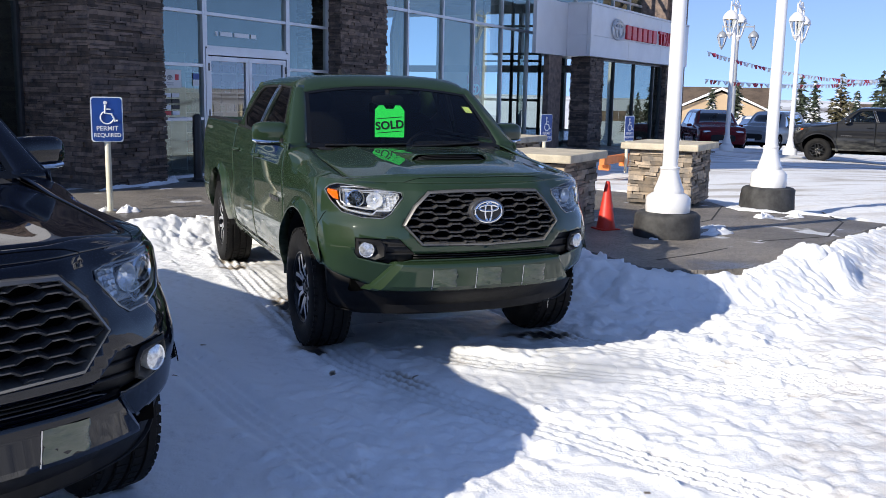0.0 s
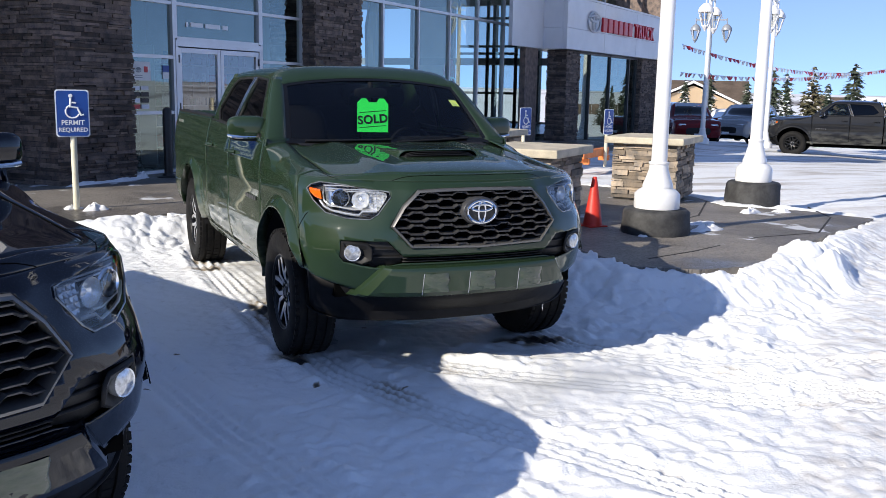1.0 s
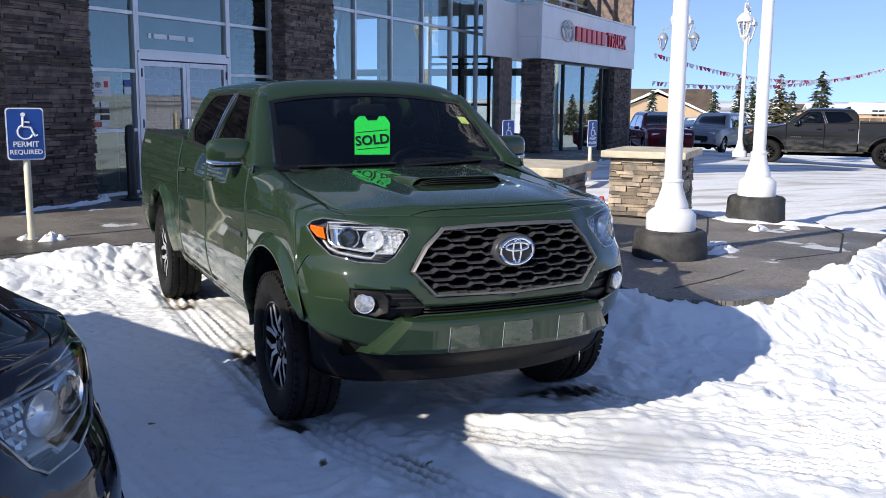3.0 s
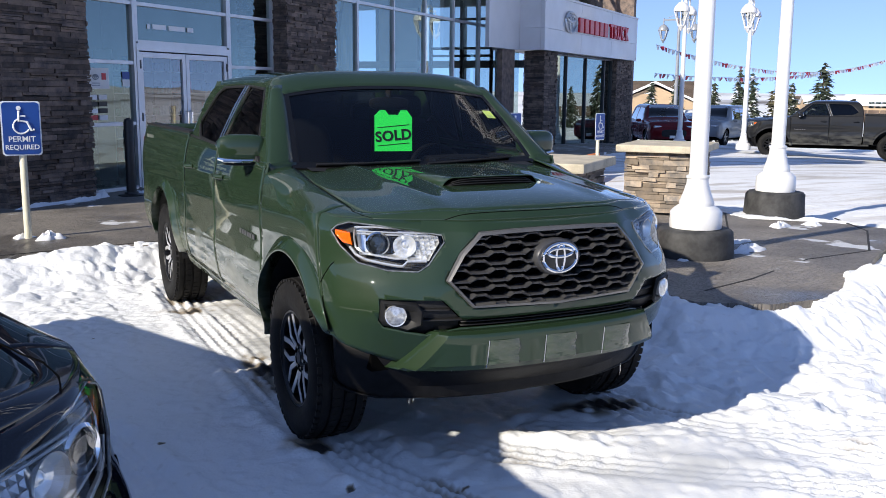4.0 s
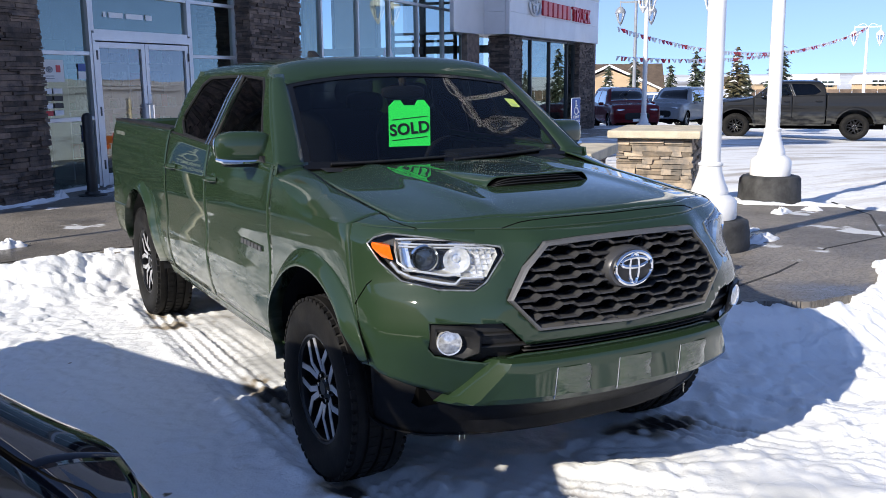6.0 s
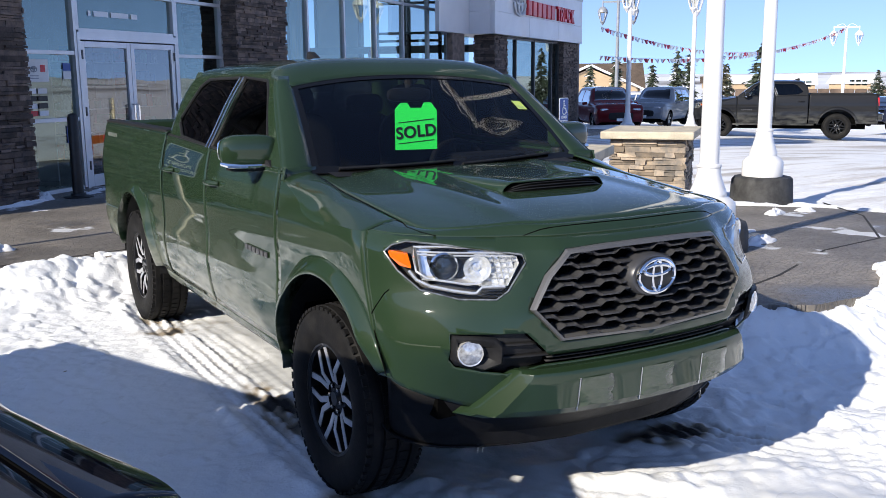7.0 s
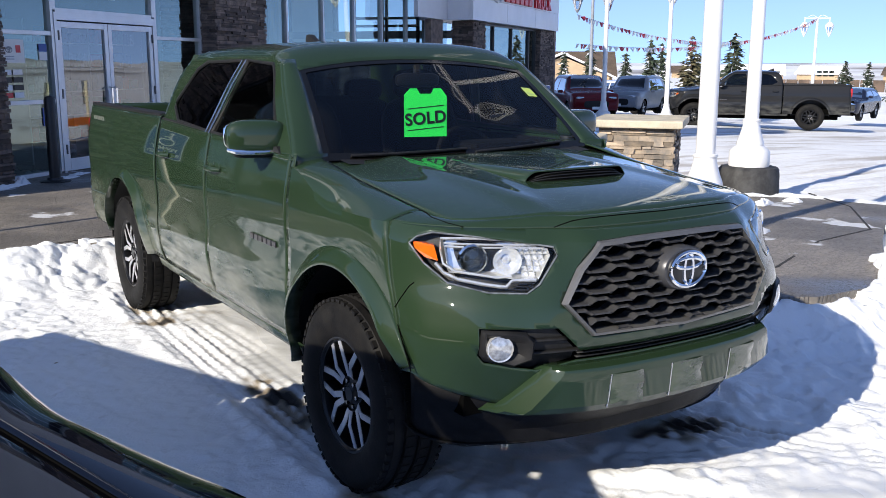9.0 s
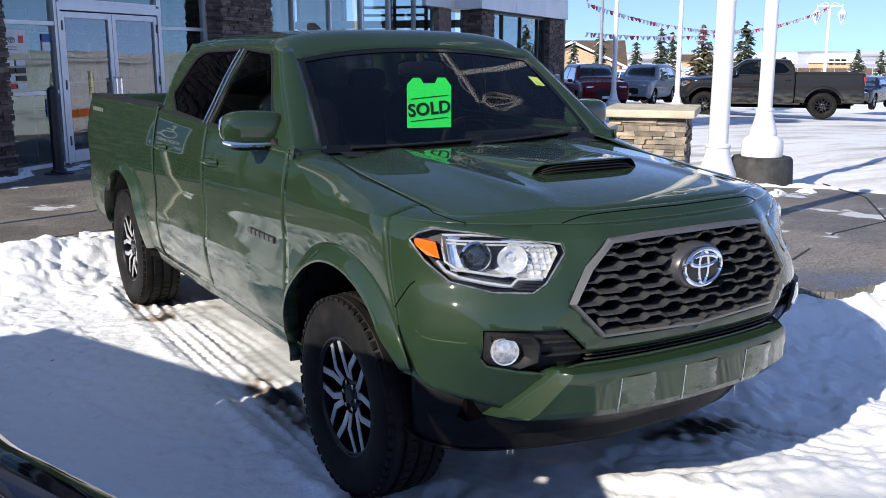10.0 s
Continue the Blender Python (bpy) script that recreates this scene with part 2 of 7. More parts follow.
def near_path(x, y, pts):
    """Distance to a line of points, and the length along it."""
    best, along, run = np.full(x.shape, 1e9), np.zeros(x.shape), 0.0
    for (ax, ay), (bx, by) in zip(pts, pts[1:]):
        dx, dy = bx - ax, by - ay
        ln = math.hypot(dx, dy)
        t = np.clip(((x - ax) * dx + (y - ay) * dy) / ln ** 2, 0, 1)
        d = np.hypot(x - ax - t * dx, y - ay - t * dy)
        w = d < best
        best, along = np.where(w, d, best), np.where(w, run + t * ln, along)
        run += ln
    return best, along


def inside(x, y, poly):
    """Signed distance to an outline, negative within."""
    n, c = len(poly), np.zeros(x.shape, bool)
    for (ax, ay), (bx, by) in zip(poly, poly[1:] + poly[:1]):
        c ^= ((ay > y) != (by > y)) & (x < (bx - ax) * (y - ay) / (by - ay + 1e-12) + ax)
    d, _ = near_path(x, y, poly + poly[:1])
    return np.where(c, -d, d)


def loc(u, v):
    """World place of a point u along the facade and v out from it."""
    p = BR @ Vector((u, -v, 0))
    return p.x, p.y


# the bare concrete: along the entrance and out round the lamp bases
SLAB = [loc(-6, -9.2), loc(-6, -6.2), loc(1.0, -6.0), loc(3.3, -5.1), (1.5, 4.9), (2.1, 3.3), loc(3.1, 0.7), loc(3.25, 1.25), loc(3.7, 1.65),
        loc(4.6, 1.85), loc(6.5, 2.1), loc(9.0, 2.55), loc(9.3, 1.6), loc(9.0, 0.5), loc(10.3, -0.3), loc(10.5, -1.6), loc(10.3, -4.4), loc(14.0, -5.0), loc(32, -4.6), loc(32, -9.2)]
TRACKS = [([(-0.8, 3.4), (-0.8, 0.2), (-0.72, -0.5), (-0.45, -1.3), (0.05, -2.3), (0.8, -3.6)], 0.15),
          ([(0.8, 3.4), (0.8, 0.2), (0.85, -0.5), (1.25, -1.1), (1.9, -1.9), (3.0, -3.1)], 0.15),
          ([(-0.55, 0.2), (-0.1, -0.65), (0.6, -1.25), (1.6, -1.95), (3.1, -2.8)], 0.13),
          ([(0.2, -0.45), (0.9, -0.75), (1.9, -1.25), (3.4, -1.9)], 0.13),
          ([(-0.66, 3.4), (-0.58, 1.9), (-0.60, 0.7)], 0.11),
          ([(-1.75, 0.4), (-1.45, -1.2), (-1.1, -2.6)], 0.13),
          ([(4.2, -3.4), (4.8, -1.2), (6.3, 0.6), (9.5, 2.2)], 0.18), ([(5.4, -3.4), (6.0, -1.6), (7.4, -0.1), (10.5, 1.4)], 0.18)]


def spread(lo, hi, step, far, grow):
    c = list(np.arange(lo, hi + 1e-6, step))
    s, a = step, hi
    while a < far:
        s *= grow
        a += s
        c.append(a)
    s, a = step, lo
    while a > -far:
        s *= grow
        a -= s
        c.insert(0, a)
    return np.array(c)


def fall(x):
    """The lot falls away to the east."""
    return -0.045 * np.clip(x - 12.5, 0, 30)


def chunks(x, y, s, seed, fill=0.6):
    """Loose lumps: domes of random height scattered one to a cell of size s."""
    g = np.random.RandomState(seed).rand(3, 128, 128)
    i, j = np.floor(x / s).astype(int), np.floor(y / s).astype(int)
    best = np.zeros(x.shape)
    for di in (-1, 0, 1):
        for dj in (-1, 0, 1):
            a, b = (i + di) % 128, (j + dj) % 128
            cx, cy, h = (i + di + g[0, a, b]) * s, (j + dj + g[1, a, b]) * s, g[2, a, b]
            r = s * (0.35 + 0.55 * h)
            d = np.hypot((x - cx) * (0.8 + 0.5 * g[1, a, b]), (y - cy) * (0.8 + 0.5 * g[0, a, b])) / r
            best = np.maximum(best, np.where(h > 1 - fill, np.sqrt(np.clip(1 - d * d, 0, 1)) * (0.4 + 0.6 * h), 0))
    return best


def make_ground():
    gx, gy = spread(-3.2, 6.2, 0.0170, 4000, 1.16), spread(-3.0, 6.2, 0.0170, 4000, 1.16)
    x, y = np.meshgrid(gx, gy, indexing="ij")
    r = np.hypot(x, y)
    sd = inside(x, y, SLAB)
    lot = np.clip((70 - r) / 20, 0, 1)
    wx, wy = x + 0.05 * vnoise(x, y, 0.2, 81), y + 0.05 * vnoise(x, y, 0.2, 82)
    lump = vnoise(x, y, 0.42, 1) * 0.5 + vnoise(x, y, 0.19, 2) * 0.33 + vnoise(x, y, 0.085, 3) * 0.2
    big, mid, small = chunks(wx, wy, 0.34, 91, 0.55), chunks(wx, wy, 0.15, 92, 0.6), chunks(wx, wy, 0.065, 93, 0.5)
    # loose banks along the bare concrete, churned snow in front, packed snow elsewhere
    bank = np.exp(-((sd - 0.42) / 0.34) ** 2)
    bank *= (0.35 + 0.65 * (vnoise(x, y, 0.9, 5) + 0.6).clip(0, 1.3)) * (1 - 0.65 * np.clip((x - 1.5) / 1.0, 0, 1))
    pile = np.exp(-(((x - 4.45) / 0.52) ** 2 + ((y - 0.62) / 0.30) ** 2)) + 0.8 * np.exp(-(((x - 3.9) / 0.39) ** 2 + ((y - 0.36) / 0.25) ** 2))
    churn = np.exp(-(((x - 2.3) / 1.6) ** 4 + ((y + 1.0) / 1.5) ** 4)).clip(0, 1)
    drive = np.clip((0.643 * x - 0.766 * y - 2.3 + 0.12 * vnoise(x, y, 0.5, 107)) / 0.22, 0, 1) * np.clip((6 - y) / 3, 0, 1)
    plate = np.clip(vnoise(x * 0.55 + y * 0.8, (y - x) * 0.8, 0.33, 95) * 2.2, -0.6, 0.6) + 0.4 * np.clip(vnoise(x * 0.5 + y * 0.8, y - x, 0.14, 96) * 2.5, -0.6, 0.6)
    calm = 1 - 0.6 * np.clip(1 - np.hypot((x + 1.6) / 1.0, (y - 0.3) / 2.4), 0, 1)
    z = calm * (0.013 * lump + 0.003 * vnoise(x, y, 0.05, 7) + 0.014 * small * (vnoise(x, y, 0.7, 97) > 0.0) + 0.020 * mid * (vnoise(x, y, 0.8, 98) > 0.2))
    fine = 1 - np.abs(vnoise(wx, wy, 0.07, 101)) * 2
    crust = (vnoise(x, y, 0.9, 103) * 0.6 + 0.55).clip(0, 1)
    z += calm * (0.002 * fine + 0.0015 * vnoise(x, y, 0.034, 102) * 2) * (0.4 + 0.8 * crust)
    z += bank * (0.03 + 0.05 * lump + 0.11 * big + 0.06 * mid + 0.02 * small)
    z += pile * (0.04 + 0.12 * big + 0.08 * mid + 0.05 * lump)
    t = vnoise(wx, wy, 0.40, 105) * 0.62 + vnoise(wx, wy, 0.17, 108) * 0.3 + vnoise(wx, wy, 0.06, 109) * 0.08
    t4 = t * 3.0
    terr = (np.floor(t4) + np.clip((t4 - np.floor(t4) - 0.90) / 0.10, 0, 1)) / 3.0
    z = z * (1 - 0.55 * churn) + churn * (1 - drive) * (0.060 * terr + 0.030 * mid * (vnoise(x, y, 0.7, 110) > 0.1) + 0.012 * small * (vnoise(x, y, 0.4, 113) > -0.2) - 0.045 * chunks(wx, wy, 0.31, 106, 0.25))
    streak = vnoise(x * 0.35 - y * 0.12, y - 0.9 * x, 0.10, 15)
    z = z * (1 - 0.75 * drive) + drive * (0.004 * streak + 0.006 * lump + 0.008 * small)
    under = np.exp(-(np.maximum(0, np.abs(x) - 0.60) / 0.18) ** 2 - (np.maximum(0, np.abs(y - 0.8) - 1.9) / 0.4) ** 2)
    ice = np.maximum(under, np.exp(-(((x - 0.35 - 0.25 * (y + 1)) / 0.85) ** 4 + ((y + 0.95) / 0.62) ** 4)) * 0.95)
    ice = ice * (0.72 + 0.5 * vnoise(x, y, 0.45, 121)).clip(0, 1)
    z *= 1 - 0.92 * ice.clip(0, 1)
    wear = 0.0 * x
    for k, (pts, half) in enumerate(TRACKS):
        d, s = near_path(x, y, pts)
        w = np.exp(-(d / half) ** 6) * (0.55 + 0.45 * np.clip(vnoise(x, y, 0.6, 130 + k) * 3 + 0.8, 0, 1))
        w = w * (1 - (0.8 if k > 1 else 0.3) * ice.clip(0, 1))
        rib = np.tanh(2.5 * np.cos(2 * np.pi * d / 0.068)) * 0.75 + 0.3 * np.sign(np.sin(2 * np.pi * (s / 0.09 + 2.5 * d)))
        z = z * (1 - 0.8 * w) + w * (0.0115 * rib - 0.012) + 0.022 * (1 - 0.85 * ice.clip(0, 1)) * np.exp(-((d - half * 1.3) / 0.04) ** 2) * (0.35 + lump.clip(-0.3, 1) + 0.4 * small)
        dirt = (vnoise(x, y, 0.6, 33) * 0.6 + vnoise(x, y, 0.22, 34) * 0.5 - 0.28).clip(0, 1)
        wear = np.maximum(wear, w * (dirt * 1.1 + (0.22 if k == 0 else 0.10) * (rib < -0.1)) * (0.45 + 0.55 * (rib < 0)))
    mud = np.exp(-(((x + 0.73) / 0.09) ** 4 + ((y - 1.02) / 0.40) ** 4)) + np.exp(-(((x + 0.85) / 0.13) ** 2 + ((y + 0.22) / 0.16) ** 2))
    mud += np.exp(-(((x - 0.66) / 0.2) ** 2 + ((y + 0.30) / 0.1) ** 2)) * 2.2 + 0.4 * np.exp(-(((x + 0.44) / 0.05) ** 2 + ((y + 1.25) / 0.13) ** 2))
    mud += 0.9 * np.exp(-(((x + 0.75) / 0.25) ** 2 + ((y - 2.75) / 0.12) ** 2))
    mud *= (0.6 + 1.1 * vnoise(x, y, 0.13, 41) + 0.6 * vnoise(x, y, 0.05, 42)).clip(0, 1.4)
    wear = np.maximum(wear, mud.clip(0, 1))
    specks = chunks(wx, wy, 0.19, 99, 0.06) * (vnoise(x, y, 0.02, 43) > 0.2) * (x < 0.6)
    wear = np.maximum(wear, (specks > 0.985) * 0.9)
    z -= 0.006 * mud.clip(0, 1)
    # the concrete lies clear of snow: the sheet dips below it
    ragged = sd + 0.10 * vnoise(x, y, 0.5, 51) + 0.06 * vnoise(x, y, 0.16, 52) + 0.03 * vnoise(x, y, 0.06, 53)
    up = np.clip(1 - (sd - 0.05) / 0.6, 0, 1)
    z = np.where(ragged < 0.02, -0.05, z) + plaza(x) * up * up * (3 - 2 * up)
    z = z * lot
    # streaked snow across the lot, drifts and hills in the distance
    far = np.clip((r - 7) / 4, 0, 1)
    z += far * lot * (0.012 * vnoise(x - 0.3 * y, y * 2.5, 0.5, 62) + 0.02 * vnoise(x, y, 1.3, 63)) * (ragged > 0.1)
    for px, py, pr, ph in ((20.5, 23.6, 1.3, 0.55), (22.3, 22.0, 0.9, 0.3), (25.6, 23.0, 1.1, 0.35), (19.2, 21.6, 0.8, 0.25), (27.4, 21.8, 0.8, 0.2)):
        z += ph * np.exp(-((x - px) ** 2 + (y - py) ** 2) / pr ** 2) * (0.7 + 0.4 * vnoise(x, y, 0.6, 64))
    z += fall(x) * np.clip((60 - r) / 15, 0, 1)
    z += np.clip((r - 26) / 30, 0, 1) * np.clip((90 - r) / 30, 0, 1) * 0.06 * vnoise(x, y, 5.0, 61)
    z -= np.clip((r - 42) / 40, 0, 1) * 2.2
    hills = (vnoise(x, y, 160, 71) * 0.5 + vnoise(x, y, 420, 72) * 0.8 + 0.9).clip(0, 3)
    z += np.clip((r - 170) / 600, 0, 1) ** 1.2 * 3.2 * hills * np.clip((3200 - r) / 800, 0, 1)
    n, k = len(gx), len(gy)
    me = bpy.data.meshes.new("ground")
    idx = np.arange(n * k).reshape(n, k)
    quads = np.stack([idx[:-1, :-1], idx[1:, :-1], idx[1:, 1:], idx[:-1, 1:]], -1).reshape(-1, 4)
    me.vertices.add(n * k)
    me.vertices.foreach_set("co", np.stack([x, y, z], -1).reshape(-1).astype(np.float32))
    me.loops.add(quads.size)
    me.loops.foreach_set("vertex_index", quads.reshape(-1).astype(np.int32))
    me.polygons.add(len(quads))
    me.polygons.foreach_set("loop_start", np.arange(0, quads.size, 4, dtype=np.int32))
    me.update(calc_edges=True)
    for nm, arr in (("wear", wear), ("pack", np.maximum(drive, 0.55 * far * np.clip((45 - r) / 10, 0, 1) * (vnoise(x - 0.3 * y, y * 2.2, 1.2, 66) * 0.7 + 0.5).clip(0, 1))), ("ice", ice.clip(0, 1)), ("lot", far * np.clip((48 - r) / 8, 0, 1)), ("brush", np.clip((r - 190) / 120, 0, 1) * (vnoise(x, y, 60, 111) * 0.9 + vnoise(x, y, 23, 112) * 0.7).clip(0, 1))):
        at = me.attributes.new(nm, "FLOAT", "POINT")
        at.data.foreach_set("value", arr.reshape(-1).astype(np.float32))
    me.shade_smooth()
    return me


def snow_mat():
    m = bpy.data.materials.new("snow")
    m.use_nodes = True
    n, l = m.node_tree.nodes, m.node_tree.links
    p = n["Principled BSDF"]
    tc = n.new("ShaderNodeTexCoord")

    def tex(scale, detail=6):
        t = n.new("ShaderNodeTexNoise")
        t.inputs["Scale"].default_value, t.inputs["Detail"].default_value = scale, detail
        l.new(tc.outputs["Object"], t.inputs["Vector"])
        return t.outputs[0]

    def ramp(src, a, b, lo=0.0, hi=1.0):
        r = n.new("ShaderNodeMapRange")
        for i, v in zip((1, 2, 3, 4), (a, b, lo, hi)):
            r.inputs[i].default_value = v
        l.new(src, r.inputs[0])
        return r.outputs[0]

    def mixc(fac, a, b):
        x = n.new("ShaderNodeMix")
        x.data_type = "RGBA"
        l.new(fac, x.inputs[0])
        for i, c in ((6, a), (7, b)):
            if isinstance(c, tuple):
                x.inputs[i].default_value = (*c, 1)
            else:
                l.new(c, x.inputs[i])
        return x.outputs[2]

    def attr(name):
        a = n.new("ShaderNodeAttribute")
        a.attribute_name = name
        return a.outputs["Fac"]

    def mul(a, b):
        x = n.new("ShaderNodeMath")
        x.operation = "MULTIPLY"
        for i, s in enumerate((a, b)):
            if isinstance(s, float):
                x.inputs[i].default_value = s
            else:
                l.new(s, x.inputs[i])
        return x.outputs[0]
    big, mid, tiny = tex(0.8), tex(7.0), tex(90.0)
    col = mixc(ramp(big, 0.35, 0.7), (0.90, 0.91, 0.92), (0.82, 0.84, 0.86))
    col = mixc(mul(ramp(tex(14.0, 8), 0.62, 0.72), 0.35), col, (0.62, 0.60, 0.57))
    col = mixc(mul(attr("pack"), ramp(mid, 0.4, 0.75)), col, (0.58, 0.55, 0.52))
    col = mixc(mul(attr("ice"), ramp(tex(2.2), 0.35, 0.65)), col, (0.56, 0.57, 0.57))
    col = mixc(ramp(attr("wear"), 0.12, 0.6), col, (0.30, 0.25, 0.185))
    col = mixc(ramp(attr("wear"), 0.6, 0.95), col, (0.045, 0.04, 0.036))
    mp = n.new("ShaderNodeMapping")
    mp.inputs["Scale"].default_value, mp.inputs["Rotation"].default_value = (0.22, 1.5, 1), (0, 0, radians(-12))
    l.new(tc.outputs["Object"], mp.inputs[0])
    stk = n.new("ShaderNodeTexNoise")
    stk.inputs["Scale"].default_value, stk.inputs["Detail"].default_value = 1.3, 9
    l.new(mp.outputs[0], stk.inputs["Vector"])
    col = mixc(mul(attr("lot"), ramp(stk.outputs[0], 0.50, 0.66, 0.0, 0.85)), col, (0.42, 0.375, 0.325))
    col = mixc(attr("brush"), col, (0.17, 0.14, 0.11))
    l.new(col, p.inputs["Base Color"])
    l.new(mixc(attr("ice"), (0.62,) * 3, (0.22,) * 3), p.inputs["Roughness"])
    bp = n.new("ShaderNodeBump")
    bp.inputs["Strength"].default_value, bp.inputs["Distance"].default_value = 0.5, 0.010
    s = n.new("ShaderNodeMath")
    s.operation = "MULTIPLY_ADD"
    s.inputs[1].default_value = 0.35
    l.new(tiny, s.inputs[0])
    l.new(tex(22.0, 8), s.inputs[2])
    l.new(ramp(attr("ice"), 0.0, 1.0, 0.75, 0.1), bp.inputs["Strength"])
    l.new(s.outputs[0], bp.inputs["Height"])
    l.new(bp.outputs[0], p.inputs["Normal"])
    p.inputs["Subsurface Weight"].default_value = 0.0
    return m


SNOW = snow_mat()
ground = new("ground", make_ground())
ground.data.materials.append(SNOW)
tagged(ground, "packed and churned white snow with tyre tracks", "snow ground", kind="structure")
bm = B()
fs = bm.faces.new([bm.verts.new((x, y, -0.2)) for x, y in SLAB])
r = bmesh.ops.extrude_face_region(bm, geom=[fs])
for v in r["geom"]:
    if isinstance(v, bmesh.types.BMVert):
        v.co.z = 0.006
bmesh.ops.triangulate(bm, faces=bm.faces[:])
for cut in (4.0, 7.0, 12.5, 17.0, 20.5):
    bmesh.ops.bisect_plane(bm, geom=bm.verts[:] + bm.edges[:] + bm.faces[:], plane_co=(cut, 0, 0), plane_no=(1, 0, 0))
for v in bm.verts:
    v.co.z += float(fall(v.co.x) + plaza(v.co.x))
bmesh.ops.recalc_face_normals(bm, faces=bm.faces[:])
slab = part("pavement", bm, CONCRETE)
tagged(slab, "worn grey stamped concrete, damp in patches", "pavement", kind="structure")
JOINT = mat("joint_filler", (0.035, 0.033, 0.03), 0.8, var=0.3)
for pts in ([(-3.4, 5.6), (-1.4, 6.0), (0.4, 6.35), (2.4, 7.2)], [(4.95, 3.75), (5.9, 4.35), (7.4, 6.0)], [(6.4, 2.75), (7.9, 4.0), (8.6, 5.1)], [(3.2, 1.75), (3.9, 1.95), (5.2, 2.5), (6.4, 2.75)]):
    jt = B()
    pts = [(-2.2 + KB * (x + 2.2), -4.6 + KB * (y + 4.6)) for x, y in pts]
    for (ax, ay), (bx, by) in zip(pts, pts[1:]):
        ln = math.hypot(bx - ax, by - ay)
        box(jt, -0.01, ln + 0.01, -0.011, 0.011, 0.0, 0.0085, m=pose(ax, ay, plaza(ax), 0, math.degrees(math.atan2(plaza(ax) - plaza(bx), ln)), math.degrees(math.atan2(by - ay, bx - ax))))
    part("joint", jt, JOINT, slab)

# ---- dealership building ----
Z_TOP = 6.4


def stone_box(bm, x0, x1, y0, y1, z0, z1, j=0.006):
    """A split stone: a block whose corners are all a little off."""
    v = [bm.verts.new((x + rnd(-j, j), y + rnd(-j, j), z + rnd(-j, j) * 0.6)) for x in (x0, x1) for y in (y0, y1) for z in (z0, z1)]
    for f in ((0, 1, 3, 2), (4, 6, 7, 5), (0, 4, 5, 1), (2, 3, 7, 6), (0, 2, 6, 4), (1, 5, 7, 3)):
        bm.faces.new([v[k] for k in f])
    return bm


def stones(bm, axis, at, a0, a1, z0, z1, out, hmin=0.035, hmax=0.085, lmin=0.12, lmax=0.62):
    """Ledgestone courses on an upright face: axis x is a face across y, axis y a face across x."""
    z = z0
    while z < z1 - 0.01:
        h = min(rnd(hmin, hmax), z1 - z)
        a = a0 - rnd(0, 0.1)
        while a < a1:
            e = min(a + rnd(lmin, lmax), a1)
            b = max(a, a0)
            if e - b > 0.02:
                cuts = (0.0, rnd(0.35, 0.65), 1.0) if h > 0.06 and random.random() < 0.35 else (0.0, 1.0)
                for c0, c1 in zip(cuts, cuts[1:]):
                    d = rnd(0.008, 0.06)
                    lo, hi = min(at, at + out * d), max(at, at + out * d)
                    za, zb = z + h * c0 + 0.003, z + h * c1 - 0.003
                    if axis == "x":
                        stone_box(bm, b + 0.003, e - 0.003, lo, hi, za, zb)
                    else:
                        stone_box(bm, lo, hi, b + 0.003, e - 0.003, za, zb)
            a = e
        z += h
    return bm


def stone_pier(name, u0, u1, y0, y1, z1, label, right=False, m=BR):
    ob = thing(name, m, label, "stone pier", kind="structure")
    part("core", boxm(u0 + 0.03, u1 - 0.03, y0 + 0.03, y1 - 0.03, -0.5, z1), MORTAR, ob)
    part("front_stones", stones(B(), "x", y0 + 0.03, u0, u1, -0.3, z1 - 0.01, -1), STONE_DARK, ob)["kind"] = "stuff"
    part("side_stones", stones(B(), "y", u0 + 0.03, y0, y1, 0, z1 - 0.01, -1), STONE_DARK, ob)["kind"] = "stuff"
    if right:
        part("end_stones", stones(B(), "y", u1 - 0.03, y0, y1, 0, z1 - 0.01, 1), STONE_DARK, ob)["kind"] = "stuff"
    return ob


stone_pier("stone_pier", 4.85, 6.45, 8.62, 10.3, Z_TOP, "tall pier of dark grey stacked ledgestone")
stone_pier("stone_pier", 11.75, 13.68, 8.62, 9.8, Z_TOP, "tall pier of dark grey stacked ledgestone beside entrance glazing")
stone_pier("stone_pier", 19.5, 20.6, 5.86, 6.5, 2.93, "dark ledgestone column under the white sign band", True, BP)
stone_pier("stone_pier", 27.0, 29.0, 5.90, 6.25, 2.93, "dark ledgestone column under the white sign band", True, BP)


def pane_sheet(a, b, y, c, d):
    """One glass sheet facing out, with the faint bow of real panes."""
    bm = B()
    k, tx, tz = rnd(-0.004, 0.004), rnd(-0.003, 0.003), rnd(-0.003, 0.003)
    grid_ = [[bm.verts.new((a + (b - a) * i / 6, y + k * (1 - (i / 3 - 1) ** 2) * (1 - (j / 3 - 1) ** 2) + tx * (i / 3 - 1) * 0.3 + tz * (j / 3 - 1) * 0.3, c + (d - c) * j / 6)) for j in range(7)] for i in range(7)]
    for i in range(6):
        for j in range(6):
            bm.faces.new((grid_[i][j], grid_[i + 1][j], grid_[i + 1][j + 1], grid_[i][j + 1])).smooth = True
    return bm


